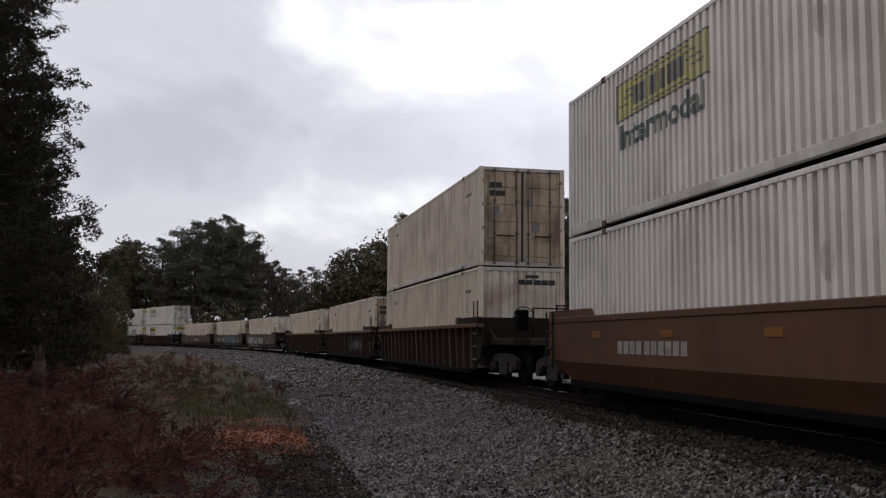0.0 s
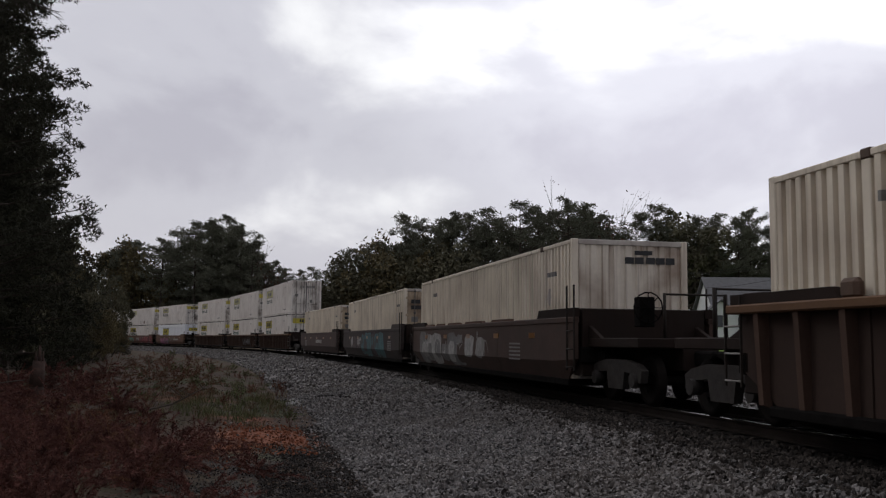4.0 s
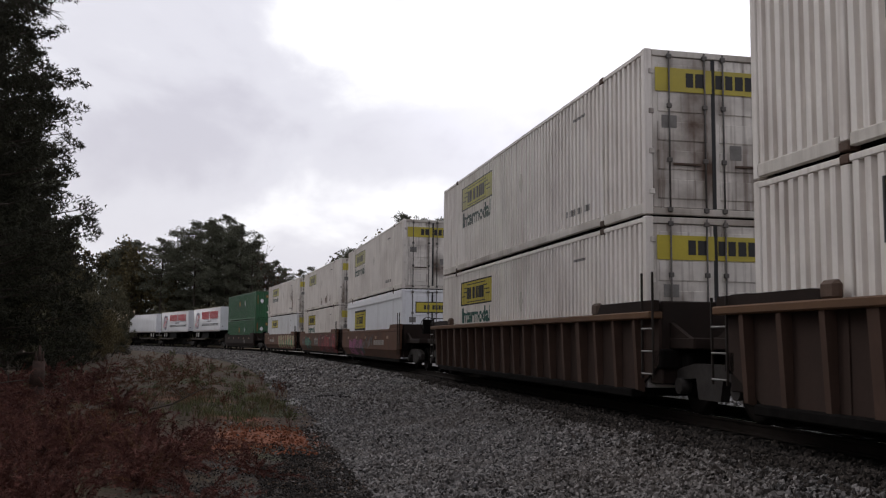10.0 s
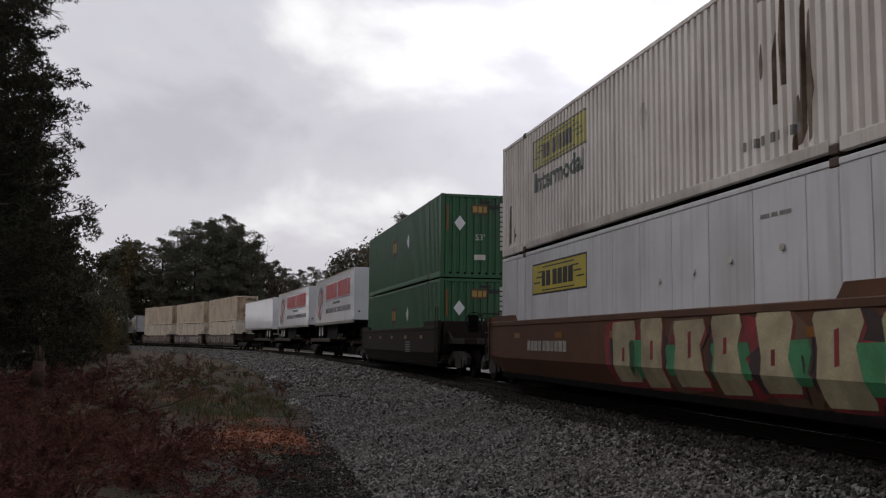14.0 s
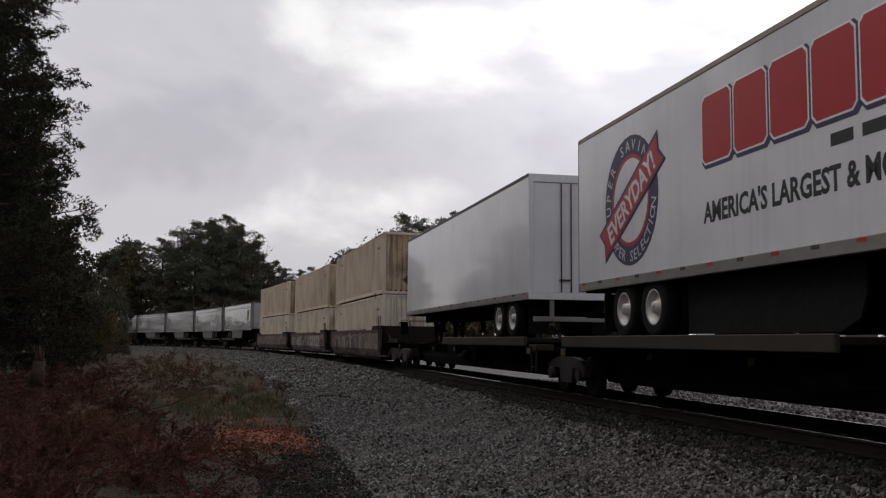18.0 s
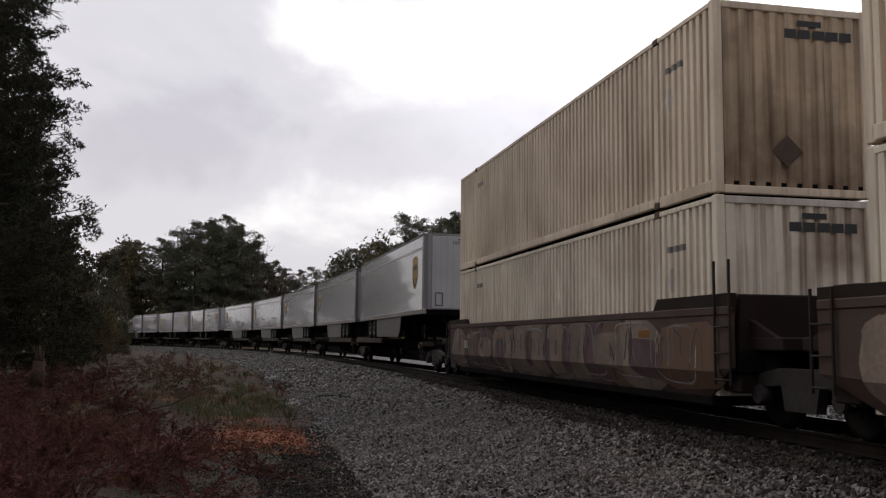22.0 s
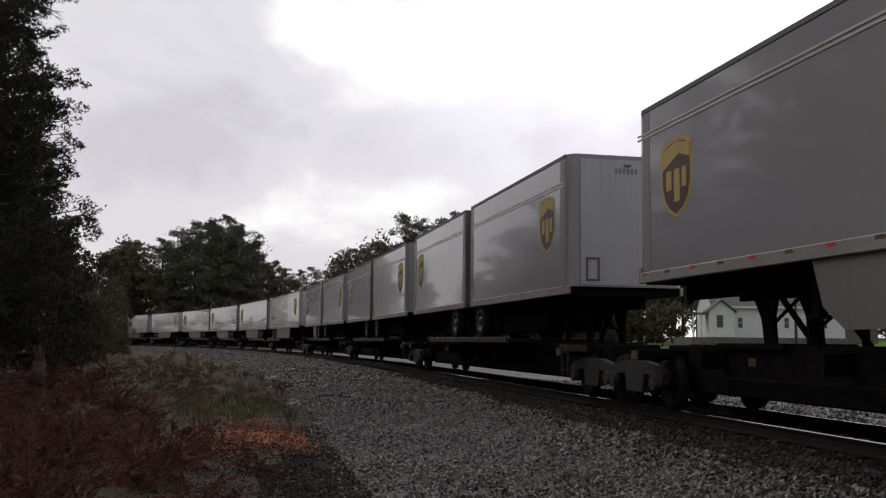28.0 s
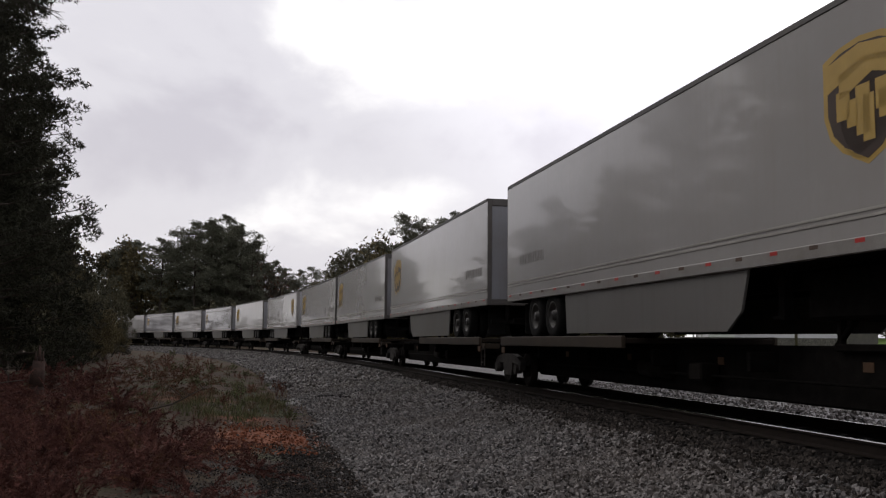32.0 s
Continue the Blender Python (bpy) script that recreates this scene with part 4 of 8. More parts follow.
        # guide plates on the sill at each end
        for sy in (-1, 1):
            a, b = sorted((sx * 6.35, sx * 8.75))
            o = [(a, SILL + 0.02), (b, SILL + 0.02), (b, SILL + 0.20), (a + 0.15, SILL + 0.20)] if sx > 0 else [(a, SILL + 0.02), (b, SILL + 0.02), (b - 0.15, SILL + 0.16), (a, SILL + 0.16)]
            part("guide_plate", Shape().prism(o, "y", sy * 1.36 - 0.03, sy * 1.36 + 0.14 * sy), M_STEELDARK if style != "smooth" or paint in (M_STEELGREY, M_STEELMAUVE) else paint, c)
            if style != "smooth":
                part("lock_lump", Shape().box(sx * 6.2 - 0.16, sx * 6.2 + 0.16, sy * 1.44 - 0.07, sy * 1.44 + 0.07, SILL, SILL + 0.24, 0.05), M_CASTING, c)
            # ladder at the corner
            xl = sx * 8.62
            ys_ = sy * 1.54
            lad = Shape()
            lad.box(xl - 0.22, xl - 0.19, ys_ - 0.015, ys_ + 0.015, 0.55, 2.25 if sx > 0 else 1.75)
            lad.box(xl + 0.19, xl + 0.22, ys_ - 0.015, ys_ + 0.015, 0.55, 2.25 if sx > 0 else 1.75)
            ladder = part("ladder", lad, M_HANDRAIL, c)
            for z in (0.62, 0.98, 1.34) if sy < 0 else ():
                part("rung", Shape().tube((xl - 0.2, ys_ - 0.01, z), (xl + 0.2, ys_ - 0.01, z), 0.015, sides=5), M_GRAB if style != "smooth" else M_HANDRAIL, ladder)
    make_bogie(c, -WELL_HALF)
    if "F" in ends:
        make_bogie(c, WELL_HALF)
    for sx, ch in ((1, "F"), (-1, "R")):
        if ch in ends:
            part("coupler", Shape().box(min(sx * 11.0, sx * 11.75), max(sx * 11.0, sx * 11.75), -0.14, 0.14, 0.70, 0.98, 0.04), M_UNDER, c)
            sh = Shape().tube((sx * 10.9, 0.6, 1.2), (sx * 10.9, 0.6, 2.0), 0.03, sides=6).tube((sx * 10.9, -0.6, 1.2), (sx * 10.9, -0.6, 2.0), 0.03, sides=6)
            sh.tube((sx * 10.9, -0.6, 1.98), (sx * 10.9, 0.6, 1.98), 0.02, sides=6)
            part("end_handrail", sh, M_HANDRAIL, c)
            sh = Shape()
            for i in range(6):
                u0, u1 = i / 6, (i + 1) / 6
                q = lambda u: (sx * (11.0 + 0.8 * u), 0.35, 0.85 - 0.35 * math.sin(math.pi * min(1, u * 0.9)))
                sh.tube(q(u0), q(u1), 0.03, sides=6)
            part("air_hose", sh, M_RUBBER, c)
            if sx > 0:
                brake_wheel(c, sx * 10.55, -0.75, 1.75)
    if style == "smooth" and paint is M_STEELGREY:
        for x, w in ((-5.6, 0.6), (-3.9, 0.5), (-1.9, 0.8), (0.6, 1.0), (3.4, 0.9)):
            for sy in (-1, 1):
                o = [(x - w, SILL + 0.02), (x + w, SILL + 0.02), (x + w - 0.10, SILL + 0.075), (x - w + 0.10, SILL + 0.075)]
                part("guide_tab", Shape().prism(o, "y", sy * 1.40, sy * 1.50), M_STEELBROWN, c)
    # stencilled marks: dark patch with pale bars in place of the car's number
    for kind, x in marks:
        y = -1.503
        if kind == "number":
            plates("number_bar", bars(x - 0.98, 0.92, (0.21, 0.21, 0.21, 0.21, 0.0, 0.21, 0.21, 0.21, 0.21, 0.21, 0.21), 0.22, 0.055), y, M_NUMBER, c)
        elif kind == "logo":
            plates("logo_patch", [(x - 0.86, x + 0.96, 0.76, 1.28)], y + 0.0015, M_PATCH, c)
            plates("logo_bar", [(x - 0.78, x - 0.28, 1.1, 1.22), (x - 0.6, x - 0.46, 0.82, 1.1), (x - 0.2, x + 0.3, 1.1, 1.22), (x - 0.02, x + 0.12, 0.82, 1.1), (x + 0.38, x + 0.88, 0.82, 0.94), (x + 0.38, x + 0.88, 1.1, 1.22), (x + 0.55, x + 0.72, 0.94, 1.1)], y, M_NUMBER, c)
        elif kind == "small":
            plates("data_bar", [(x, x + 0.9, 1.05 - 0.09 * i, 1.09 - 0.09 * i) for i in range(5)], y, M_NUMBER if style != "smooth" else M_FADEBLACK, c)
    return c


# ---------------------------------------------------------------- spine cars and road trailers
def make_spine(label, half, wheels=(), hitches=(), ends="", lip=0.22, group="spine cars of the train"):
    """A spine car unit: centre beam, wheel platforms, trailer hitches, bogies. wheels, hitches: places along x."""
    c = thing("spine_car", label, "railway car", group)
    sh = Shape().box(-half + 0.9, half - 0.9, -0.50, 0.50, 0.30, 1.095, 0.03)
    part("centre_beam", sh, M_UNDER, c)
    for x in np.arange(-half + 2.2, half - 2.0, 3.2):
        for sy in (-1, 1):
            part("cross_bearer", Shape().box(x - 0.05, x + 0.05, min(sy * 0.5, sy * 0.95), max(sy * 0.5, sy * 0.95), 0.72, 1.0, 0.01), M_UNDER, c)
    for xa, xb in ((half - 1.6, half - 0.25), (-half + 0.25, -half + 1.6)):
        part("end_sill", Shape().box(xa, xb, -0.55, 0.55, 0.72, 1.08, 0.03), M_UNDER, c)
    for a, b in wheels:
        deck = part("wheel_platform", Shape().box(a, b, -1.42, 1.42, 1.10, 1.20, 0.015), M_DECK, c)
        for sy in (-1, 1):
            part("platform_edge", Shape().box(a, b, min(sy * 1.42, sy * 1.50), max(sy * 1.42, sy * 1.50), 1.235 - lip, 1.235, 0.015), M_DECKEDGE, deck, "dull yellow platform edge")
    for x in np.arange(-half + 3.0, half - 2.0, 3.6):
        part("reflector", Shape().box(x - 0.10, x + 0.10, -0.508, -0.50, 0.78, 0.90), M_ORANGE, c, "small amber reflector")
    part("brake_rod", Shape().tube((-half + 2.0, -0.66, 0.58), (half - 2.0, -0.66, 0.62), 0.022, sides=6), M_UNDER, c)
    part("valve_box", Shape().box(1.0, 1.42, -0.86, -0.52, 0.52, 0.80, 0.03), M_WHEEL, c)
    for x in hitches:
        h = part("hitch_stand", Shape().box(x - 0.35, x + 0.35, -0.45, 0.45, 2.02, 2.12, 0.02), M_UNDER, c)
        for sy in (-1, 1):
            o = [(x - 0.42, 2.04), (x + 0.42, 2.04), (x + 0.26, 1.50), (x + 0.30, 1.06), (x + 0.02, 1.06), (x - 0.06, 1.48)]
            part("hitch_plate", Shape().prism(o, "y", sy * 0.38 - 0.03, sy * 0.38 + 0.03), M_UNDER, h)
            dr = -1 if x > 0 else 1
            part("hitch_brace", Shape().tube((x + dr * 0.25, sy * 0.40, 1.98), (x + dr * 1.35, sy * 0.42, 1.05), 0.045, sides=6), M_UNDER, h)
            part("hitch_brace", Shape().tube((x + dr * 0.15, sy * 0.40, 1.35), (x + dr * 1.15, sy * 0.42, 1.85), 0.028, sides=6), M_UNDER, h)
            part("hitch_brace", Shape().box(x + dr * 1.2 - 0.04, x + dr * 1.2 + 0.04, sy * 0.42 - 0.04, sy * 0.42 + 0.04, 1.06, 1.92), M_UNDER, h)
        part("hitch_base", Shape().box(x - 1.1, x + 0.8, -0.6, 0.6, 1.02, 1.12, 0.02), M_UNDER, h)
    part("air_tank", Shape().tube((-1.2, -0.62, 0.66), (-0.2, -0.62, 0.66), 0.17, sides=12), M_WHEEL, c)
    make_bogie(c, -half)
    if "F" in ends:
        make_bogie(c, half)
    for sx in (-1, 1):
        part("bolster_arm", Shape().box(sx * (half - 0.9) - 0.12, sx * (half - 0.9) + 0.12, -1.45, 1.45, 0.82, 1.0, 0.02), M_UNDER, c)
    for sx in (-1, 1):
        part("end_beam_stripe", Shape().box(sx * (half - 0.9) - 0.125, sx * (half - 0.9) + 0.125, -1.47, -1.45, 0.84, 0.98), M_ORANGE, c, "orange-brown bolster end")
    part("step_plate", Shape().box(half - 1.0, half - 0.45, -1.42, -1.0, 0.92, 1.06, 0.01), M_DECKEDGE, c, "yellow step plate")
    lad = Shape()
    for x in (half - 0.75, half - 0.4):
        lad.box(x - 0.015, x + 0.015, -1.45, -1.42, 0.45, 1.0)
    for z in (0.55, 0.9):
        lad.tube((half - 0.75, -1.435, z), (half - 0.4, -1.435, z), 0.012, sides=5)
    part("ladder", lad, M_HANDRAIL, c)
    return c


def shield(parent, x, z, w, h, y, seed=0):
    o = [(-0.5, 0.40), (-0.28, 0.47), (0, 0.5), (0.28, 0.47), (0.5, 0.40), (0.5, -0.08), (0.42, -0.27), (0.25, -0.41), (0, -0.5), (-0.25, -0.41), (-0.42, -0.27), (-0.5, -0.08)]
    s = part("shield", Shape().prism([(x + a * w, z + b * h) for a, b in o], "y", y - 0.003, y), M_GOLD, parent, "brown and gold shield")
    part("shield_field", Shape().prism([(x + a * w * 0.88, z + b * h * 0.9) for a, b in o], "y", y - 0.006, y - 0.003), M_SHIELD, s)
    o2 = [(-0.44, 0.36), (0.0, 0.44), (0.44, 0.37), (0.44, 0.20), (0.1, 0.28), (-0.44, 0.12)]
    part("shield_sweep", Shape().prism([(x + a * w, z + b * h) for a, b in o2], "y", y - 0.009, y - 0.006), M_GOLD, s)
    plates("shield_bar", [(x - 0.32 * w, x - 0.14 * w, z - 0.14 * h, z + 0.10 * h), (x - 0.06 * w, x + 0.12 * w, z - 0.30 * h, z + 0.10 * h), (x + 0.19 * w, x + 0.33 * w, z - 0.14 * h, z + 0.10 * h)], y - 0.006, M_GOLD, s)
    return s


def wheel_pair(parent, x, y, rim, r=0.51):
    """Twin road tyres on a pale rim; y is the outer face."""
    sy = -1 if y < 0 else 1
    sh = Shape()
    for k in (0.0, 0.32):
        yo = y - sy * k
        w = -sy
        sh.lathe([(0.30, yo + w * 0.02), (0.42, yo), (0.48, yo + w * 0.015), (r, yo + w * 0.05), (r, yo + w * 0.22), (0.48, yo + w * 0.255), (0.30, yo + w * 0.26)], (x, 0, r), "y", 24)
    tyre = part("tyre", sh, M_RUBBER, parent)
    w = -sy
    sh = Shape().lathe([(0.02, y + w * 0.02), (0.10, y + w * 0.02), (0.12, y + w * 0.10), (0.22, y + w * 0.14), (0.27, y + w * 0.03), (0.305, y + w * 0.015), (0.305, y + w * 0.2)], (x, 0, r), "y", 24)
    part("rim", sh, rim, tyre)
    return tyre


def make_trailer(label, skin, length=16.15, nose=1, marks="", skirt=True, axles=2, stripe=0.0, group="road trailers on the train", rear_skin=None, edge=None, top=3.90, corner=0.22):
    """A box semitrailer with its floor about a metre over its wheels' feet; nose=1: it faces +x. Its origin is under its middle, where the tyres rest."""
    t = thing("semi_trailer", label, "trailer", group)
    H = length / 2
    W = 1.295
    Z0, Z1 = 0.92, top
    s = nose
    # body with rounded upright nose corners
    o = []
    for sy in (-1, 1):
        for i in range(4):
            a = math.radians(30 * i)
            o.append((s * (H - corner + corner * math.sin(a)), sy * (W - corner + corner * math.cos(a))))
    near = o[:4]
    far = o[4:]
    ring = [(-s * H, -W)] + near + far[::-1] + [(-s * H, W)]
    body = part("body", Shape().prism(ring, "z", Z0 + 0.16, Z1 - 0.06), skin, t)
    part("roof", Shape().prism([(x * 0.999, y * 0.99) for x, y in ring], "z", Z1 - 0.06, Z1), skin, t)
    for sy in (-1, 1):
        y0, y1 = sorted((sy * (W - 0.03), sy * (W + 0.012)))
        part("top_rail", Shape().box(-H + 0.02, H - 0.2 if s > 0 else H - 0.02, y0, y1, Z1 - 0.08, Z1 + 0.01, 0.01) if s > 0 else Shape().box(-H + 0.2, H - 0.02, y0, y1, Z1 - 0.08, Z1 + 0.01, 0.01), edge or M_GREYEDGE, t)
        part("bottom_rail", Shape().box(-H + 0.04, H - 0.04, min(sy * (W - 0.06), sy * (W + 0.014)), max(sy * (W - 0.06), sy * (W + 0.014)), Z0, Z0 + 0.18, 0.012), M_ALU, t)
        if stripe:
            for dz in (0.0, 0.07):
                part("belt_moulding", Shape().box(-H + 0.05, H - 0.25 if s > 0 else H - 0.05, min(sy * W, sy * (W + 0.012)), max(sy * W, sy * (W + 0.012)), stripe + dz, stripe + dz + 0.034), M_MOULD, t)
    n = int(length / 0.85)
    for i in range(n):
        x = -H + 0.3 + i * (length - 0.6) / (n - 1)
        part("marker_strip", Shape().box(x - 0.085, x + 0.085, -W - 0.018, -W - 0.012, Z0 + 0.115, Z0 + 0.165), M_REDMARK if (i % 2 == 0 or length < 10) else M_CASTING, t)
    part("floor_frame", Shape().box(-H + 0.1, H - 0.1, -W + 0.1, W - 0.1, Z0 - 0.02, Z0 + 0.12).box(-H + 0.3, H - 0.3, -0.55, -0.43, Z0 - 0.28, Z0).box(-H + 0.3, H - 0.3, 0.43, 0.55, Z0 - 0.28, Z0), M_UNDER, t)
    if skin is M_TRGREY:
        for sy in (-1,):
            for x0, x1 in ((-H + 0.02, -H + 0.30), (H - 0.30, H - 0.02)):
                if s * (x0 + x1) > 0:
                    x0, x1 = x0 - s * 0.22, x1 - s * 0.22
                part("corner_post", Shape().box(x0, x1, min(sy * (W - 0.01), sy * (W + 0.006)), max(sy * (W - 0.01), sy * (W + 0.006)), Z0 + 0.19, Z1 - 0.09, 0.004), M_GREYPOST, t)
    # nose wall details
    xn = s * H
    xa, xb = sorted((xn, xn + s * 0.012))
    if "craft" in marks:
        o = [(0.0, Z1 - 0.20), (0.12, Z1 - 0.14), (0.0, Z1 - 0.08), (-0.12, Z1 - 0.14)]
        part("placard", Shape().prism(o, "x", xa, xb), M_ALU, t)
        part("nose_plug", Shape().tube((xn, -0.98, Z0 + 0.62), (xn + s * 0.04, -0.98, Z0 + 0.62), 0.06, sides=10), M_DARKFRAME, t)
    else:
        wall = part("nose_wall", Shape().box(xa, xb, -W + 0.26, W - 0.26, Z0 + 0.20, Z1 - 0.10, 0.004), M_NOSE, t, "paler panel of the nose wall")
        xf = xb if s > 0 else xa
        f = Shape()
        for y0, y1, z0, z1 in ((-0.92, -0.62, 0.28, 0.32), (-0.92, -0.62, 0.74, 0.78), (-0.92, -0.88, 0.32, 0.74), (-0.66, -0.62, 0.32, 0.74)):
            f.box(min(xf, xf + s * 0.02), max(xf, xf + s * 0.02), y0, y1, Z0 + z0, Z0 + z1)
        part("document_frame", f, M_DARKFRAME, wall)
        part("coupling_box", Shape().box(min(xf, xf + s * 0.06), max(xf, xf + s * 0.06), 0.32, 0.62, Z0 + 0.34, Z0 + 0.60, 0.02), M_DARKFRAME, wall)
        part("marker_lamp", Shape().box(min(xf, xf + s * 0.03), max(xf, xf + s * 0.03), -0.06, 0.10, Z1 - 0.24, Z1 - 0.19, 0.01), M_DARKFRAME, wall)
        plates("number_bar", [(y, y + 0.06, Z1 - 0.40, Z1 - 0.28) for y in (-0.26, -0.17, -0.08, 0.01, 0.10, 0.19)], 0, M_FADEBLACK, wall, end=xf if s > 0 else xf - 0.003)
    # rear doors
    xr = -s * H
    fr = Shape()
    xa, xb = sorted((xr, xr - s * 0.05))
    fr.box(xa, xb, -W, -W + 0.12, Z0, Z1, 0.01).box(xa, xb, W - 0.12, W, Z0, Z1, 0.01).box(xa, xb, -W + 0.12, W - 0.12, Z1 - 0.2, Z1, 0.01).box(xa, xb, -W + 0.12, W - 0.12, Z0, Z0 + 0.16, 0.01)
    part("door_frame", fr, rear_skin or M_DARKFRAME, t)
    for a, b in ((-W + 0.13, -0.01), (0.01, W - 0.13)):
        xa, xb = sorted((xr, xr - s * 0.025))
        leaf = part("door_leaf", Shape().box(xa, xb, a, b, Z0 + 0.17, Z1 - 0.21, 0.006), rear_skin or M_TREND, t)
        y = b - 0.22 if a < 0 else a + 0.22
        for yy in (y, y - 0.25 if a < 0 else y + 0.25):
            part("lock_rod", Shape().tube((xr - s * 0.045, yy, Z0 + 0.18), (xr - s * 0.045, yy, Z1 - 0.22), 0.016, sides=6), M_CASTING, leaf)
        part("door_handle", Shape().box(min(xr - s * 0.04, xr - s * 0.07), max(xr - s * 0.04, xr - s * 0.07), min(y, y - 0.3 * (1 if a < 0 else -1)), max(y, y - 0.3 * (1 if a < 0 else -1)), Z0 + 0.45, Z0 + 0.49), M_CASTING, leaf)
    g = Shape()
    for y in (-0.7, 0.7):
        g.box(min(xr, xr + s * 0.08), max(xr, xr + s * 0.08), y - 0.05, y + 0.05, 0.42, Z0)
    g.box(min(xr, xr + s * 0.1), max(xr, xr + s * 0.1), -1.15, 1.15, 0.40, 0.52, 0.01)
    part("rear_bumper", g, M_ALU if rear_skin else M_UNDER, t)
    # wheels
    # how far the rear axle stands before the doors
    if axles == 1:
        first = 0.80 if s > 0 else 1.60
    elif skin is M_TRGREY:
        first = 2.9 if s > 0 else 3.2
    elif skin is M_TRFRT:
        first = 2.1 if s > 0 else 2.6
    else:
        first = 2.1 if "craft" in marks else 1.55
    for i in range(axles):
        x = xr + s * (first + 1.25 * i)
        for y in (-1.24, 1.24):
            wheel_pair(t, x, y, M_RIM if skin is M_TRWHITE else M_RIMDARK)
        part("axle", Shape().tube((x, -1.0, 0.51), (x, 1.0, 0.51), 0.07, sides=8), M_UNDER, t)
    sub = Shape().box(min(xr + s * 0.7, xr + s * (first + 1.25 * axles)), max(xr + s * 0.7, xr + s * (first + 1.25 * axles)), -0.6, 0.6, 0.55, 0.9)
    part("axle_slider", sub, M_UNDER, t)
    for y in (-0.95, 0.7):
        xm = xr + s * 0.75
        part("mud_flap", Shape().box(xm - 0.012, xm + 0.012, y - 0.1, y + 0.42, 0.12, 0.85), M_RUBBER, t)
    # landing legs, cranked up
    xl = s * (H - (4.4 if length > 10 else 2.9))
    for y in (-0.75, 0.75):
        lg = Shape().box(xl - 0.07, xl + 0.07, y - 0.07, y + 0.07, 0.28, Z0)
        lg.box(xl - 0.14, xl + 0.14, y - 0.12, y + 0.12, 0.24, 0.29)
        lg.tube((xl, y, 0.45), (xl - s * 0.9, y * 0.66, Z0), 0.025, sides=6)
        part("landing_leg", lg, M_UNDER, t)
    part("leg_brace", Shape().tube((xl, -0.75, 0.75), (xl, 0.75, 0.75), 0.03, sides=6), M_UNDER, t)
    if skirt:
        a = xr + s * (first + 1.25 * axles - 0.35)
        b = s * (H - (4.5 if skin is M_TRFRT else 5.0)) if axles == 2 else a + s * 1.6
        o = [(a, Z0), (a + s * 0.1, 0.10), (b - s * 0.6, 0.08), (b - s * 0.2, 0.35), (b, Z0)]
        for sy in (-1, 1):
            part("side_skirt", Shape().prism(o, "y", sy * (W - 0.09), sy * (W - 0.05)), M_SKIRT, t, "pale side skirt panel")
    if axles == 1:
        a, b = sorted((xr + s * (first + 0.7), xl - s * 0.2))
        part("underbody_box", Shape().box(a, b, -0.72, 0.72, 0.16, Z0 - 0.02, 0.05), M_UNDER, t, "black gear under the trailer's floor")
    if skin is M_TRFRT:
        a, b = sorted((xl + s * 0.3, s * (H - 0.9)))
        part("underbody_box", Shape().box(a, b, -0.62, 0.62, 0.22, Z0 - 0.02, 0.05), M_UNDER, t, "black box under the trailer's nose")
    if "craft" in marks:
        a = xr + s * (first + 1.25 * axles - 0.45)
        b = a + s * 4.4
        o = [(a, Z0), (a, 0.06), (b - s * 0.5, 0.06), (b - s * 0.12, 0.22), (b, 0.5), (b, Z0)]
        for sy in (-1, 1):
            part("side_skirt", Shape().prism(o, "y", sy * (W - 0.35), sy * (W - 0.31)), M_RUBBER, t, "black side skirt")
    y = -W
    if "shield" in marks:
        x = s * (H - ((1.85 if s > 0 else 1.5) if length > 10 else 1.42))
        shield(t, x, 2.53, 1.08, 1.30, y)
    if "lowshield" in marks:
        shield(t, s * (H - 1.95), 2.65, 1.35, 1.4, y)
    if "freight" in marks:
        x = -s * (H - 1.0) - (1.5 if s < 0 else 0.0)
        plates("name_bar", bars(x, 1.78, (0.16, 0.16, 0.14, 0.0, 0.16, 0.12, 0.15, 0.1, 0.16, 0.16, 0.1), 0.24, 0.05), y, M_FADEBLACK, t)
    if "vents" in marks:
        for k in range(2):
            part("vent", Shape().box(-s * (H - 0.35) - 0.07, -s * (H - 0.35) + 0.07, -W - 0.01, -W, 1.35 + 0.28 * k, 1.45 + 0.28 * k, 0.004), M_DARKFRAME, t)
    if "craft" in marks:
        # ten bold red blocks with a navy edge, a web line of bars, a slogan, a round badge
        x = -H + 5.32

        def block(bx, up, w, h, cut):
            return [(bx + cut, up), (bx + w - cut, up), (bx + w, up + cut), (bx + w, up + h - cut), (bx + w - cut, up + h), (bx + cut, up + h), (bx, up + h - cut), (bx, up + cut)]

        for i in range(10):
            bx = x + i * 0.925 + (0.34 if i > 4 else 0.0)
            up, wd, ht = 2.56, 0.84, 1.0
            blk = part("name_block", Shape().prism(block(bx - 0.03, up - 0.09, wd + 0.12, ht + 0.10, 0.10), "y", y - 0.004, y), M_NAVY, t, "navy-edged red sign block")
            part("name_rim", Shape().prism(block(bx - 0.03, up - 0.03, wd + 0.04, ht + 0.05, 0.09), "y", y - 0.006, y - 0.004), M_CLEANWHITE, blk)
            part("name_face", Shape().prism(block(bx, up, wd - 0.02, ht - 0.01, 0.08), "y", y - 0.009, y - 0.006), M_RED, blk)
        plates("web_bar", bars(x + 3.1, 2.20, (0.42, 0.0, 0.75, 0.0, 0.8, 0.4), 0.15, 0.08), y, M_BLACK, t)
        words("AMERICA'S LARGEST & MOST COMPLETE CREATIVE CENTERS", 0.42, x, y - 0.002, 1.68, M_BLACK, t, width=9.8, name="slogan", bold=0.03)
        cx, cz = -H + 2.6, 2.42
        n = 32
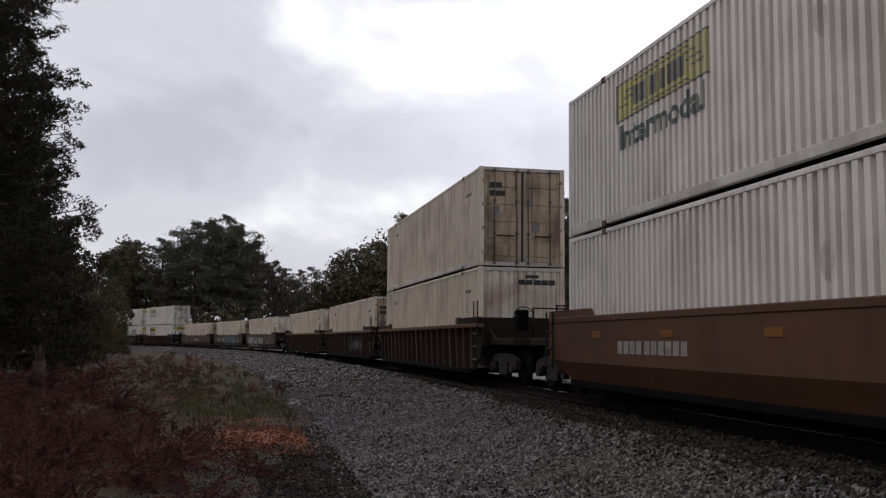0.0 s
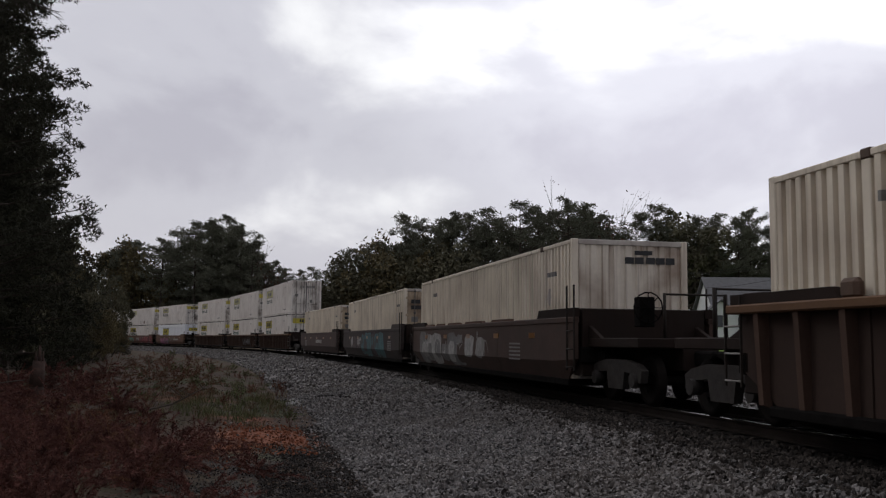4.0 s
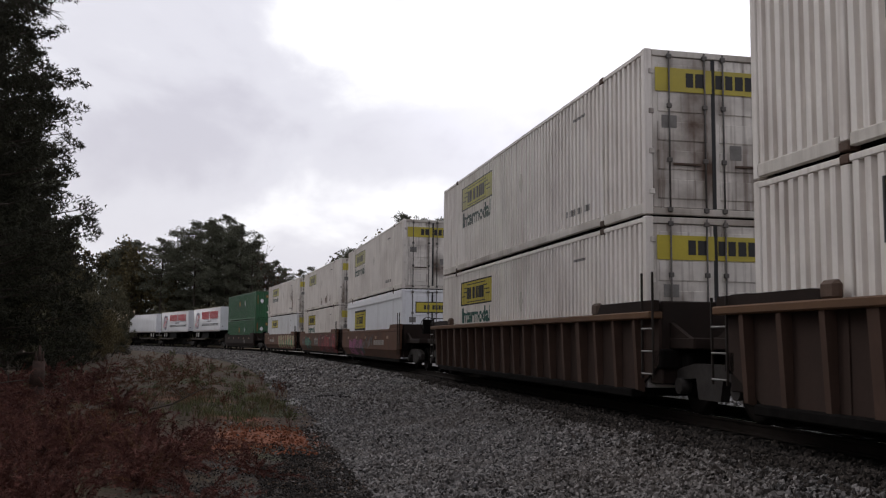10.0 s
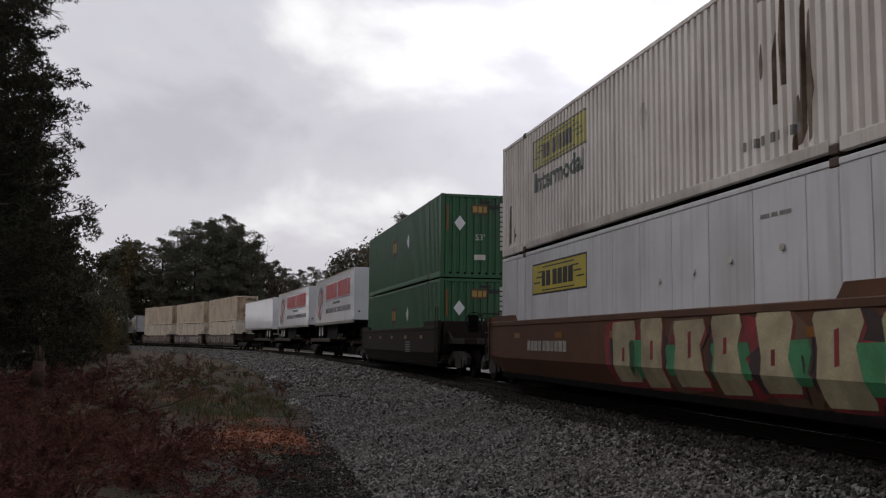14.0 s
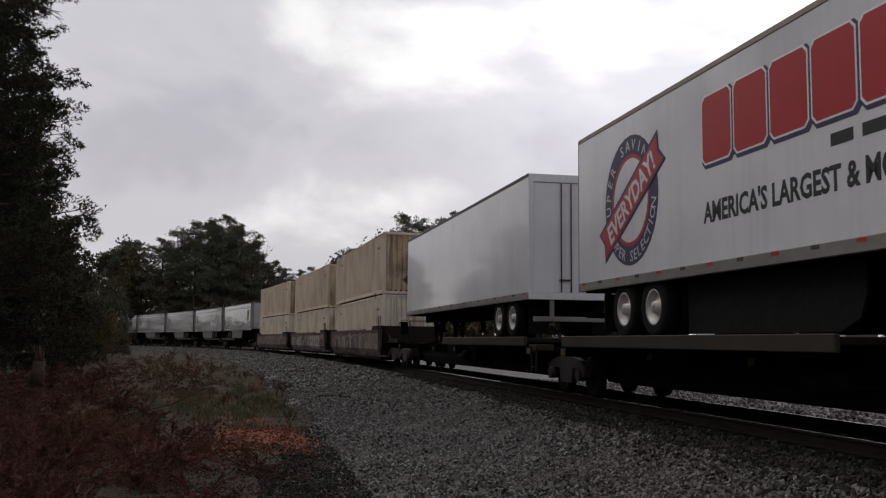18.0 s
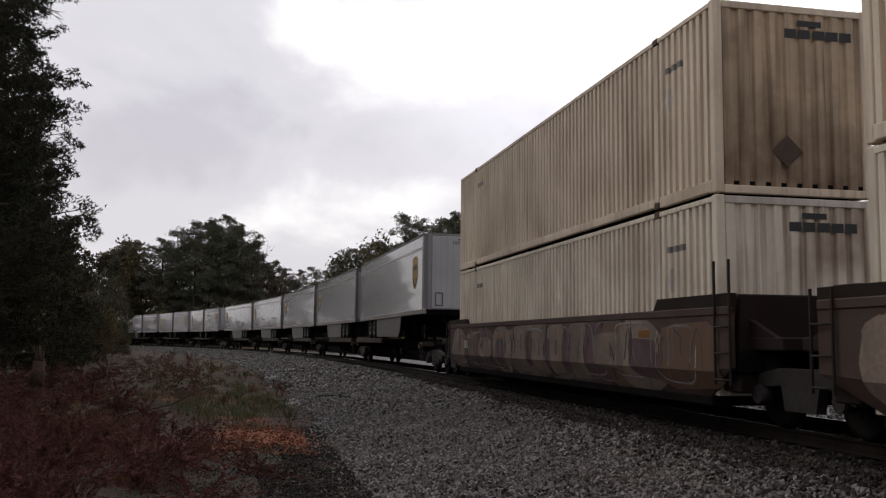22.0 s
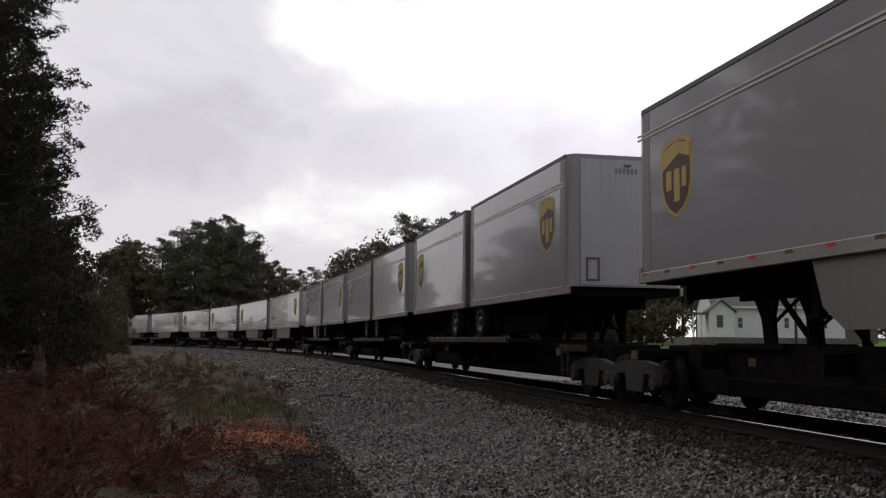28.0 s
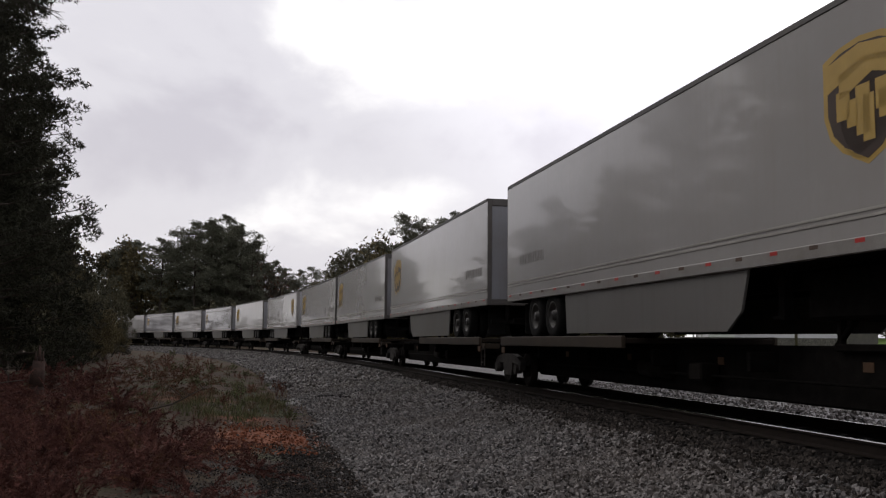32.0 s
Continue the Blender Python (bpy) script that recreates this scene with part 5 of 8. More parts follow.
        for r0, r1, m, d in ((0.80, 1.16, M_NAVY, 0.003), (0.75, 0.82, M_RED, 0.005)):
            sh = Shape().lathe([(r0, y), (r0, y - d), (r1, y - d), (r1, y)], (cx, 0, cz), "y", n)
            sh.smooth = set()
            part("badge_ring", sh, m, t, "round red and navy badge")
        # letters of the ring
        for text, a0, a1, flip in (("SUPER SAVINGS", 200, 20, False), ("SUPER SELECTION", 215, 350, True)):
            for i, chr_ in enumerate(text):
                if chr_ == " ":
                    continue
                u = i / (len(text) - 1)
                a = radians(a0 + (a1 - a0) * u)
                rr = 0.89 if not flip else 1.09
                ob = words(chr_, 0.28, 0, 0, 0, M_TRWHITE, t, name="badge_letter")
                turn = (math.pi / 2 - a) if not flip else (-math.pi / 2 - a)
                xs = [v.co.x for v in ob.data.vertices]
                mid = (max(xs) + min(xs)) / 2
                m_ = Matrix.Translation((cx + rr * math.cos(a), y - 0.007, cz + rr * math.sin(a))) @ Matrix.Rotation(turn, 4, "Y") @ Matrix.Translation((-mid, 0, 0))
                ob.data.transform(m_)
        m_ = Matrix.Translation((cx, 0, cz)) @ Matrix.Rotation(radians(-30), 4, "Y")
        sh = Shape().prism([(-1.5, -0.31), (1.5, -0.31), (1.38, 0.0), (1.5, 0.31), (-1.5, 0.31), (-1.38, 0.0)], "y", y - 0.011, y)
        part("badge_band", moved(sh, m_), M_NAVY, t)
        sh = Shape().prism([(-1.43, -0.25), (1.43, -0.25), (1.32, 0.0), (1.43, 0.25), (-1.43, 0.25), (-1.32, 0.0)], "y", y - 0.013, y - 0.011)
        part("badge_band", moved(sh, m_), M_RED, t)
        ob = words("EVERYDAY!", 0.52, -1.13, y - 0.015, -0.18, M_TRWHITE, t, width=2.26, bold=0.025, name="badge_word")
        ob.data.transform(m_)
    return t


# ---------------------------------------------------------------- the train's make-up
G_CREAM = mat("cream_spray", (0.37, 0.32, 0.20), 0.7, vary=0.3, noise_scale=3, dirt=(0.10, 0.06, 0.04), dirt_amount=0.6)
G_GREEN = mat("green_spray", (0.045, 0.20, 0.085), 0.7, vary=0.3, noise_scale=3)
G_RED = mat("red_spray", (0.22, 0.020, 0.026), 0.7, vary=0.4, noise_scale=3, dirt=(0.07, 0.04, 0.03), dirt_amount=0.6)
G_PINK = mat("pink_spray", (0.24, 0.055, 0.15), 0.6, vary=0.25, noise_scale=4)
G_TEAL = mat("teal_spray", (0.045, 0.12, 0.135), 0.7, vary=0.3, noise_scale=3)
G_WHITE = mat("white_spray", (0.33, 0.32, 0.31), 0.7, vary=0.4, noise_scale=5, dirt=(0.06, 0.045, 0.035), dirt_amount=0.8)
G_MAUVE = mat("mauve_spray", (0.085, 0.048, 0.050), 0.7, vary=0.4, noise_scale=2)
G_SAGE = mat("sage_spray", (0.105, 0.10, 0.086), 0.7, vary=0.4, noise_scale=2, dirt=(0.06, 0.045, 0.035), dirt_amount=0.8)
G_CLAY = mat("pale_brown_spray", (0.20, 0.15, 0.115), 0.7, vary=0.4, noise_scale=2, dirt=(0.07, 0.045, 0.035), dirt_amount=0.7)
G_CYAN = mat("cyan_green_spray", (0.075, 0.26, 0.20), 0.7, vary=0.4, noise_scale=4, dirt=(0.06, 0.045, 0.035), dirt_amount=0.5)
G_MAROON = mat("maroon_spray", (0.085, 0.012, 0.014), 0.7, vary=0.3, noise_scale=3)
G_PALE = mat("pale_spray", (0.36, 0.35, 0.325), 0.7, vary=0.35, noise_scale=4, dirt=(0.12, 0.09, 0.075), dirt_amount=0.6, dirt_scale=1.5)
G_DARK = mat("dark_spray", (0.035, 0.02, 0.02), 0.65)
G_BROWN = mat("brown_spray", (0.11, 0.06, 0.035), 0.65)
G_GREY = mat("grey_spray", (0.15, 0.145, 0.145), 0.7, vary=0.4, noise_scale=3, dirt=(0.06, 0.045, 0.035), dirt_amount=0.8)

W_LEAD = make_well("brown smooth-sided well car with white number stencil", "smooth", M_STEELBROWN, ends="FR", marks=(("number", -4.0),))
W_RIB_F = make_well("dusty brown well car with upright side ribs", "rib", ends="F", marks=())
W_RIB_M = make_well("dusty brown well car with upright side ribs", "rib", marks=())
W_RIB_R = make_well("dusty brown well car with upright side ribs", "rib", ends="R", marks=())
W_G4 = make_well("grey well car with faded graffiti on its side", "smooth", M_STEELGREY, ends="F", marks=(("small", 4.2),))
W_G5 = make_well("dark brown well car with teal and white graffiti", "smooth", M_STEELSLATE, marks=(("small", 5.5),))
W_G6 = make_well("dusty mauve-brown smooth-sided well car with small white stencils", "smooth", M_STEELMAUVE, ends="R", marks=(("number", 0.5), ("small", -6.0)))
W_B10 = make_well("brown well car with pink graffiti on its side", "smooth", M_STEELBROWN, ends="F", marks=(("number", 3.4),))
W_B11 = make_well("brown well car with red and white graffiti", "smooth", M_STEELBROWN, marks=(("logo", 0.05),))
W_B12 = make_well("brown well car with cream, green and red graffiti", "smooth", M_STEELBROWN, ends="R", marks=(("number", -4.2),))
W_B13 = make_well("dark smooth-sided well car with end ladders", "smooth", M_STEELDARK, ends="FR", marks=(("small", 3.0),))
W_U17 = make_well("grey-brown well car covered with white graffiti scrawls", "smooth", M_STEELGREY, ends="F", marks=())
W_U18 = make_well("grey-brown well car covered with white graffiti scrawls", "smooth", M_STEELGREY, marks=(("small", 6.2),))
W_U19 = make_well("brown well car with rounded brown graffiti and pale outlines", "smooth", M_STEELMAUVE, ends="R", marks=(("number", -5.6),))

lay_on_side(splash(W_G4, [G_GREY, M_STEELGREY, G_WHITE], -7.0, 3.0, 0.3, 1.45, 4, 9), W_G4, "faded grey graffiti")
scrawl(W_G4, G_WHITE, -6.5, 2.5, 0.6, 1.4, 5, 9)
lay_on_side(splash(W_G5, [G_TEAL, G_TEAL, G_TEAL, G_DARK], -1.9, 4.4, 0.3, 1.56, 6, 6), W_G5, "teal block graffiti")
lay_on_side(splash(W_G5, [G_WHITE, G_DARK, G_MAUVE, G_WHITE], -5.6, -2.0, 0.75, 1.35, 7, 9), W_G5, "white and pink blots of graffiti")
bubbles(W_B10, G_PINK, -5.7, -1.4, 0.36, 1.22, 24, 6, 0.05)
bubbles(W_G5, G_DARK, -1.8, 4.4, 0.32, 1.54, 25, 7, 0.06)
lay_on_side(splash(W_B10, [G_PINK, G_MAUVE, G_MAUVE], -5.6, -1.5, 0.35, 1.2, 8, 6), W_B10, "pink graffiti")
scrawl(W_B10, G_PINK, -5.8, -1.0, 0.35, 1.25, 9, 9, 0.03)
scrawl(W_B10, G_GREY, -1.3, 2.2, 0.75, 1.4, 10, 11, 0.016)
lay_on_side(splash(W_B10, [G_TEAL, G_MAUVE], -1.6, -0.7, 0.4, 1.0, 22, 2), W_B10, "teal graffiti")
lay_on_side(splash(W_B11, [G_BROWN, G_DARK], -5.2, -2.6, 0.40, 1.35, 11, 4), W_B11, "dark graffiti ground")
scrawl(W_B11, G_CYAN, -5.3, -2.5, 0.42, 1.40, 71, 9, 0.045)
scrawl(W_B11, G_CYAN, -5.3, -2.5, 0.50, 1.40, 72, 7, 0.030)
scrawl(W_B11, G_GREY, -6.9, -5.4, 0.7, 1.35, 73, 5, 0.03)
lay_on_side(splash(W_B11, [G_RED, G_RED, G_MAROON], 1.5, 8.3, 0.24, 1.57, 12, 6), W_B11, "dark red block graffiti")
bubbles(W_B11, G_WHITE, 1.8, 8.2, 0.35, 1.50, 13, 5, 0.028, 0.55)
bubbles(W_B11, G_DARK, 1.6, 8.2, 0.30, 1.54, 14, 6, 0.05)
lay_on_side(splash(W_B12, [G_RED, G_BROWN, G_DARK], -0.4, 8.3, 0.26, 1.56, 14, 7), W_B12, "dark red block graffiti")
lay_on_side(slabs(G_CREAM, G_RED, -0.2, 8.2, 0.36, 1.54, 93, 7), W_B12, "cream and red graffiti strokes")
lay_on_side(slabs(G_GREEN, G_DARK, 0.5, 7.6, 0.50, 1.20, 94, 5)[1::3], W_B12, "green graffiti strokes")
scrawl(W_B12, G_DARK, -0.6, 8.2, 0.4, 1.5, 15, 8, 0.03)
for ob_, sd in ((W_U17, 16), (W_U18, 17)):
    lay_on_side(splash(ob_, [M_STEELGREY, G_SAGE, G_MAUVE, G_SAGE, G_CLAY], -7.8, 8.0, 0.26, 1.56, sd, 11), ob_, "faded grey graffiti")
    bubbles(ob_, G_WHITE, -7.6, 7.6, 0.36, 1.52, sd + 40, 15, 0.038, 0.7)
    bubbles(ob_, G_CLAY, -7.4, 7.4, 0.40, 1.46, sd + 44, 12, 0.05, 0.6)
    scrawl(ob_, G_WHITE, -7.5, 7.2, 0.4, 1.5, sd + 30, 16, 0.030)
lay_on_side(slabs(G_PALE, G_DARK, 1.9, 6.3, 0.42, 1.46, 83, 7), W_U18, "fat pale graffiti strokes")
lay_on_side(slabs(G_PALE, G_DARK, -4.6, -2.2, 0.55, 1.46, 86, 4), W_U18, "fat pale graffiti strokes")
lay_on_side(slabs(G_CLAY, G_DARK, 3.4, 8.0, 0.40, 1.50, 87, 6), W_U17, "brown graffiti strokes")
lay_on_side(splash(W_U17, [G_WHITE, G_GREY, G_SAGE], -1.2, 1.6, 0.60, 1.50, 85, 4), W_U17, "fat white graffiti")
lay_on_side(splash(W_U19, [G_MAUVE, G_CLAY, G_CLAY, G_BROWN], -7.9, 8.2, 0.25, 1.57, 18, 11), W_U19, "brown and cream graffiti")
lay_on_side(slabs(G_CLAY, G_SAGE, -1.5, 3.6, 0.34, 1.56, 92, 4), W_U19, "pale brown graffiti strokes")
bubbles(W_U19, G_GREY, -7.7, 7.9, 0.33, 1.53, 90, 11, 0.04)
bubbles(W_U19, G_WHITE, -7.7, 7.9, 0.40, 1.50, 91, 9, 0.026, 0.6)
scrawl(W_U19, G_GREY, -7.8, 8.0, 0.35, 1.5, 19, 10, 0.02)
scrawl(W_U19, G_DARK, -7.8, 8.0, 0.3, 1.55, 20, 16, 0.03)
scrawl(W_RIB_M, G_GREY, 1.6, 5.8, 0.35, 1.4, 21, 14, 0.022)
bubbles(W_RIB_M, G_GREY, 1.5, 6.0, 0.36, 1.42, 23, 6, 0.030, 0.75)

Z_LOW = 0.37
Z_UP = Z_LOW + CH + 0.03
WELLS = [
    (W_LEAD, -6.64, C_JB_RIGHT, C_JB_FADED),
    (W_RIB_F, 17.02, C_UPS_CORR, C_UPS_DOOR), (W_RIB_M, 36.63, C_UPS_DOOR, None), (W_RIB_R, 56.25, C_UPS_CORR, None),
    (W_G4, 79.87, C_UPS_CORR, None), (W_G5, 99.54, C_UPS_DOOR, None), (W_G6, 119.1, C_UPS_DOOR, None),
    (W_RIB_F, 142.83, C_JB, C_JB_DARK), (W_RIB_M, 162.3, C_JB, C_JB_FADED), (W_RIB_R, 181.9, C_JB, C_JB_FADED),
    (W_B10, 205.69, C_JB_NEW, C_JB_FADED), (W_B11, 225.3, C_JB, C_JB_DRIPS), (W_B12, 245.05, C_JB_SMOOTH, C_JB_STREAKED),
    (W_B13, 268.83, C_GREEN, C_GREEN),
    (W_U17, 351.08, C_UPS_CORR, C_TAN), (W_U18, 370.75, C_UPS_CORR, C_TAN), (W_U19, 390.27, C_UPS_CORR, C_TAN),
]
for car, s0, low, up in WELLS:
    put_thing(car, s0, WELL_HALF)
    put_thing(low, s0, WELL_HALF, z=Z_LOW)
    if up:
        put_thing(up, s0, WELL_HALF, z=Z_UP)

# spine cars: wheel platforms lie under the trailers' rear wheels
S_LEAD_R = make_spine("dark steel spine car with hitch and wheel platform", 9.5, wheels=((-8.6, 0.6),), hitches=(6.6,), ends="F")
S_LEAD_L = make_spine("dark steel spine car with hitch and wheel platform", 9.5, wheels=((-0.4, 8.4),), hitches=(-6.6,))
S_LONG_R = make_spine("dark steel spine car with hitch and wheel platform", 8.78, wheels=((-8.0, -0.2),), hitches=(5.6,), ends="F")
S_LONG_L = make_spine("dark steel spine car with hitch and wheel platform", 8.78, wheels=((-0.4, 8.0),), hitches=(-5.6,))
S_PUP = make_spine("dark steel spine car with two hitches and middle deck", 9.4, wheels=((-4.7, 4.7),), hitches=(7.4, -7.4), lip=0.15)
S_PUP_F = make_spine("dark steel spine car with two hitches and middle deck", 9.4, wheels=((-4.7, 4.7),), hitches=(7.4, -7.4), ends="F", lip=0.15)
T_CRAFT = make_trailer("white box trailer with red block sign and round badge", M_TRWHITE, nose=1, marks="craft", skirt=False, edge=mat("tan_top_rail", (0.30, 0.25, 0.20), 0.5), top=4.02, corner=0.09)
T_PLAIN = make_trailer("plain gloss white box trailer with barred doors", M_TRWHITE, nose=-1, skirt=False, rear_skin=M_CLEANWHITE, top=3.95)
T_GREY_R = make_trailer("glossy grey box trailer with shield, nose forward", M_TRGREY, nose=1, marks="shield", stripe=3.33, rear_skin=None)
T_GREY_L = make_trailer("glossy grey box trailer with shield, doors forward", M_TRGREY, nose=-1, marks="shield", stripe=3.38)
T_PUP_R = make_trailer("short glossy grey box trailer, nose forward", M_TRGREY, length=8.4, nose=1, marks="shield vents", skirt=False, axles=1, stripe=3.23)
T_PUP_L = make_trailer("short glossy grey box trailer, doors forward", M_TRGREY, length=8.4, nose=-1, marks="shield vents", skirt=False, axles=1, stripe=3.23)
T_PUP_HIGH_R = make_trailer("short glossy grey box trailer with high mouldings", M_TRGREY, length=8.4, nose=1, marks="shield vents", skirt=False, axles=1, stripe=3.48)
T_PUP_HIGH_L = make_trailer("short glossy grey box trailer with a skirt by its wheel", M_TRGREY, length=8.4, nose=-1, marks="shield vents", skirt=True, axles=1, stripe=3.48)
T_FRT_R = make_trailer("pale grey box trailer with low mouldings and name bars", M_TRFRT, nose=1, marks="lowshield freight", stripe=1.30)
T_FRT_L = make_trailer("pale grey box trailer with low mouldings, doors forward", M_TRFRT, nose=-1, marks="lowshield freight", stripe=1.30)

Z_DECK = 1.20
SPINES = [
    (S_LEAD_R, 290.0, 9.5, T_CRAFT), (S_LEAD_R, 309.6, 9.5, T_CRAFT), (S_LEAD_L, 329.2, 9.5, T_PLAIN),
    (S_LONG_R, 411.9, 8.78, T_GREY_R), (S_LONG_L, 429.8, 8.78, T_GREY_L), (S_LONG_L, 447.3, 8.78, T_GREY_L), (S_LONG_L, 464.8, 8.78, T_GREY_L), (S_LONG_L, 482.0, 8.78, T_GREY_L),
    (S_PUP_F, 502.3, 9.4, None), (S_PUP, 521.2, 9.4, None), (S_PUP, 540.0, 9.4, None),
    (S_LONG_R, 560.1, 8.78, T_FRT_R), (S_LONG_L, 578.3, 8.78, T_FRT_L), (S_LONG_L, 596.0, 8.78, T_FRT_L), (S_LONG_L, 612.9, 8.78, T_FRT_L),
    (S_LONG_R, 631.5, 8.78, T_FRT_R), (S_LONG_L, 650.6, 8.78, T_FRT_L), (S_LONG_L, 669.2, 8.78, T_GREY_L), (S_LONG_L, 687.6, 8.78, T_FRT_L), (S_LONG_L, 705.1, 8.78, T_GREY_L), (S_LONG_L, 722.7, 8.78, T_FRT_L),
]
for car, s0, half, load in SPINES:
    put_thing(car, s0, half)
    if load:
        put_thing(load, s0, half, z=Z_DECK)
    else:
        put_thing(T_PUP_R if s0 < 530 else T_PUP_HIGH_R, s0, half, x=4.5, z=Z_DECK)
        put_thing(T_PUP_L if s0 < 530 else T_PUP_HIGH_L, s0, half, x=-4.6, z=Z_DECK)
# ---------------------------------------------------------------- ground, ballast, rails
def fast_mesh(name, verts, faces, material, smooth=False):
    """A mesh from arrays: verts (n, 3), faces (m, 3 or 4)."""
    verts, faces = np.asarray(verts, np.float32), np.asarray(faces, np.int32)
    k = faces.shape[1]
    me = bpy.data.meshes.new(name)
    me.vertices.add(len(verts))
    me.vertices.foreach_set("co", verts.ravel())
    me.loops.add(faces.size)
    me.loops.foreach_set("vertex_index", faces.ravel())
    me.polygons.add(len(faces))
    me.polygons.foreach_set("loop_start", np.arange(0, faces.size, k, dtype=np.int32))
    me.polygons.foreach_set("use_smooth", np.full(len(faces), smooth))
    me.materials.append(material)
    me.update(calc_edges=True)
    me.validate()
    return me


_ls = np.arange(-600.0, 760.0, 4.0)
_lx, _ly = np.interp(_ls, _s, _x), np.interp(_ls, _s, _y)


def aside(x, y):
    """Distance from the railway's centre, positive on the camera's side, and the place along it."""
    x, y = np.atleast_1d(np.asarray(x, float)), np.atleast_1d(np.asarray(y, float))
    best, at = np.full(x.shape, 1e9), np.zeros(x.shape)
    sign = np.ones(x.shape)
    for i in range(len(_ls) - 1):
        ax, ay, bx, by = _lx[i], _ly[i], _lx[i + 1], _ly[i + 1]
        dx, dy = bx - ax, by - ay
        L2 = dx * dx + dy * dy
        u = np.clip(((x - ax) * dx + (y - ay) * dy) / L2, 0, 1)
        d = np.hypot(x - ax - u * dx, y - ay - u * dy)
        c = dx * (y - ay) - dy * (x - ax)
        nearer = d < best
        best = np.where(nearer, d, best)
        sign = np.where(nearer, np.where(c >= 0, 1.0, -1.0), sign)
        at = np.where(nearer, _ls[i] + u * 4.0, at)
    return best * sign, at


def lumps(x, y, scale, seed):
    """Smooth bumps, from a few crossed waves."""
    rng = np.random.RandomState(seed)
    z = np.zeros(np.shape(x))
    for i in range(6):
        a, k, p = rng.uniform(0, 6.3), scale * rng.uniform(0.6, 2.2), rng.uniform(0, 6.3)
        z = z + np.sin((np.cos(a) * x + np.sin(a) * y) * k + p) / 6
    return z


def ground_z(x, y):
    w, _ = aside(x, y)
    x, y = np.atleast_1d(np.asarray(x, float)), np.atleast_1d(np.asarray(y, float))
    z = np.interp(w, [-400, -90, -9, -8, -2, 2, 6.5, 9, 20, 60], [3.0, 2.2, -0.60, -0.75, -1.0, -1.0, -0.80, -0.62, -0.45, -0.1])
    rough = np.interp(np.abs(w), [5, 9, 30], [0.0, 1.0, 1.6])
    return z + rough * (0.10 * lumps(x, y, 0.55, 3) + 0.05 * lumps(x, y, 2.3, 4))


def make_ground_material():
    m = bpy.data.materials.new("leaf_strewn_earth")
    m.use_nodes = True
    nt = m.node_tree
    b = nt.nodes["Principled BSDF"]
    b.inputs["Roughness"].default_value = 0.95
    b.inputs["Specular IOR Level"].default_value = 0.2
    tc = nt.nodes.new("ShaderNodeTexCoord")

    def noisy(scale, detail, lo, hi):
        n = nt.nodes.new("ShaderNodeTexNoise")
        n.inputs["Scale"].default_value = scale
        n.inputs["Detail"].default_value = detail
        nt.links.new(tc.outputs["Object"], n.inputs["Vector"])
        r = nt.nodes.new("ShaderNodeMapRange")
        r.inputs["From Min"].default_value = lo
        r.inputs["From Max"].default_value = hi
        nt.links.new(n.outputs["Fac"], r.inputs["Value"])
        return r.outputs[0]

    def blob(cx, cy, r0, r1, wob=1.2):
        """1 inside a patch with a ragged edge, 0 outside."""
        d = nt.nodes.new("ShaderNodeVectorMath")
        d.operation = "DISTANCE"
        d.inputs[1].default_value = (cx, cy, -0.7)
        nt.links.new(tc.outputs["Object"], d.inputs[0])
        n = nt.nodes.new("ShaderNodeTexNoise")
        n.inputs["Scale"].default_value = 1.3
        n.inputs["Detail"].default_value = 5
        nt.links.new(tc.outputs["Object"], n.inputs["Vector"])
        a = nt.nodes.new("ShaderNodeMath")
        a.operation = "MULTIPLY_ADD"
        a.inputs[1].default_value = wob * 2
        nt.links.new(n.outputs["Fac"], a.inputs[0])
        nt.links.new(d.outputs["Value"], a.inputs[2])
        r = nt.nodes.new("ShaderNodeMapRange")
        r.inputs["From Min"].default_value = r1 + wob
        r.inputs["From Max"].default_value = r0 + wob
        nt.links.new(a.outputs[0], r.inputs["Value"])
        return r.outputs[0]

    def mixer(a, bcol, fac):
        mx = nt.nodes.new("ShaderNodeMix")
        mx.data_type = "RGBA"
        nt.links.new(fac, mx.inputs["Factor"])
        for key, c in (("A", a), ("B", bcol)):
            if isinstance(c, tuple):
                mx.inputs[key].default_value = (*c, 1)
            else:
                nt.links.new(c, mx.inputs[key])
        return mx.outputs["Result"]

    col = mixer((0.044, 0.029, 0.021), (0.082, 0.053, 0.036), noisy(0.9, 8, 0.35, 0.68))
    col = mixer(col, (0.045, 0.050, 0.020), noisy(0.35, 6, 0.52, 0.62))
    col = mixer(col, (0.105, 0.076, 0.050), noisy(5.0, 8, 0.54, 0.70))
    col = mixer(col, (0.016, 0.011, 0.009), noisy(16.0, 6, 0.56, 0.66))
    # mown grass on the far side of the line
    sepx = nt.nodes.new("ShaderNodeSeparateXYZ")
    nt.links.new(tc.outputs["Object"], sepx.inputs[0])
    lawn = blob(75, 100, 52, 62, 3)
    col = mixer(col, mixer((0.10, 0.17, 0.035), (0.15, 0.22, 0.05), noisy(2.0, 6, 0.3, 0.7)), lawn)
    # red clay and dark damp soil beside the ballast
    for cx, cy, r0, r1 in ((-3.0, 17.6, 0.9, 1.7), (-3.6, 15.4, 0.2, 1.0), (-4.4, 21.0, 0.2, 1.0), (-6.8, 26.0, 0.5, 1.6)):
        clay = blob(cx, cy, r0, r1, 0.8)
        col = mixer(col, mixer((0.13, 0.048, 0.028), (0.23, 0.092, 0.052), noisy(6.0, 8, 0.35, 0.65)), clay)
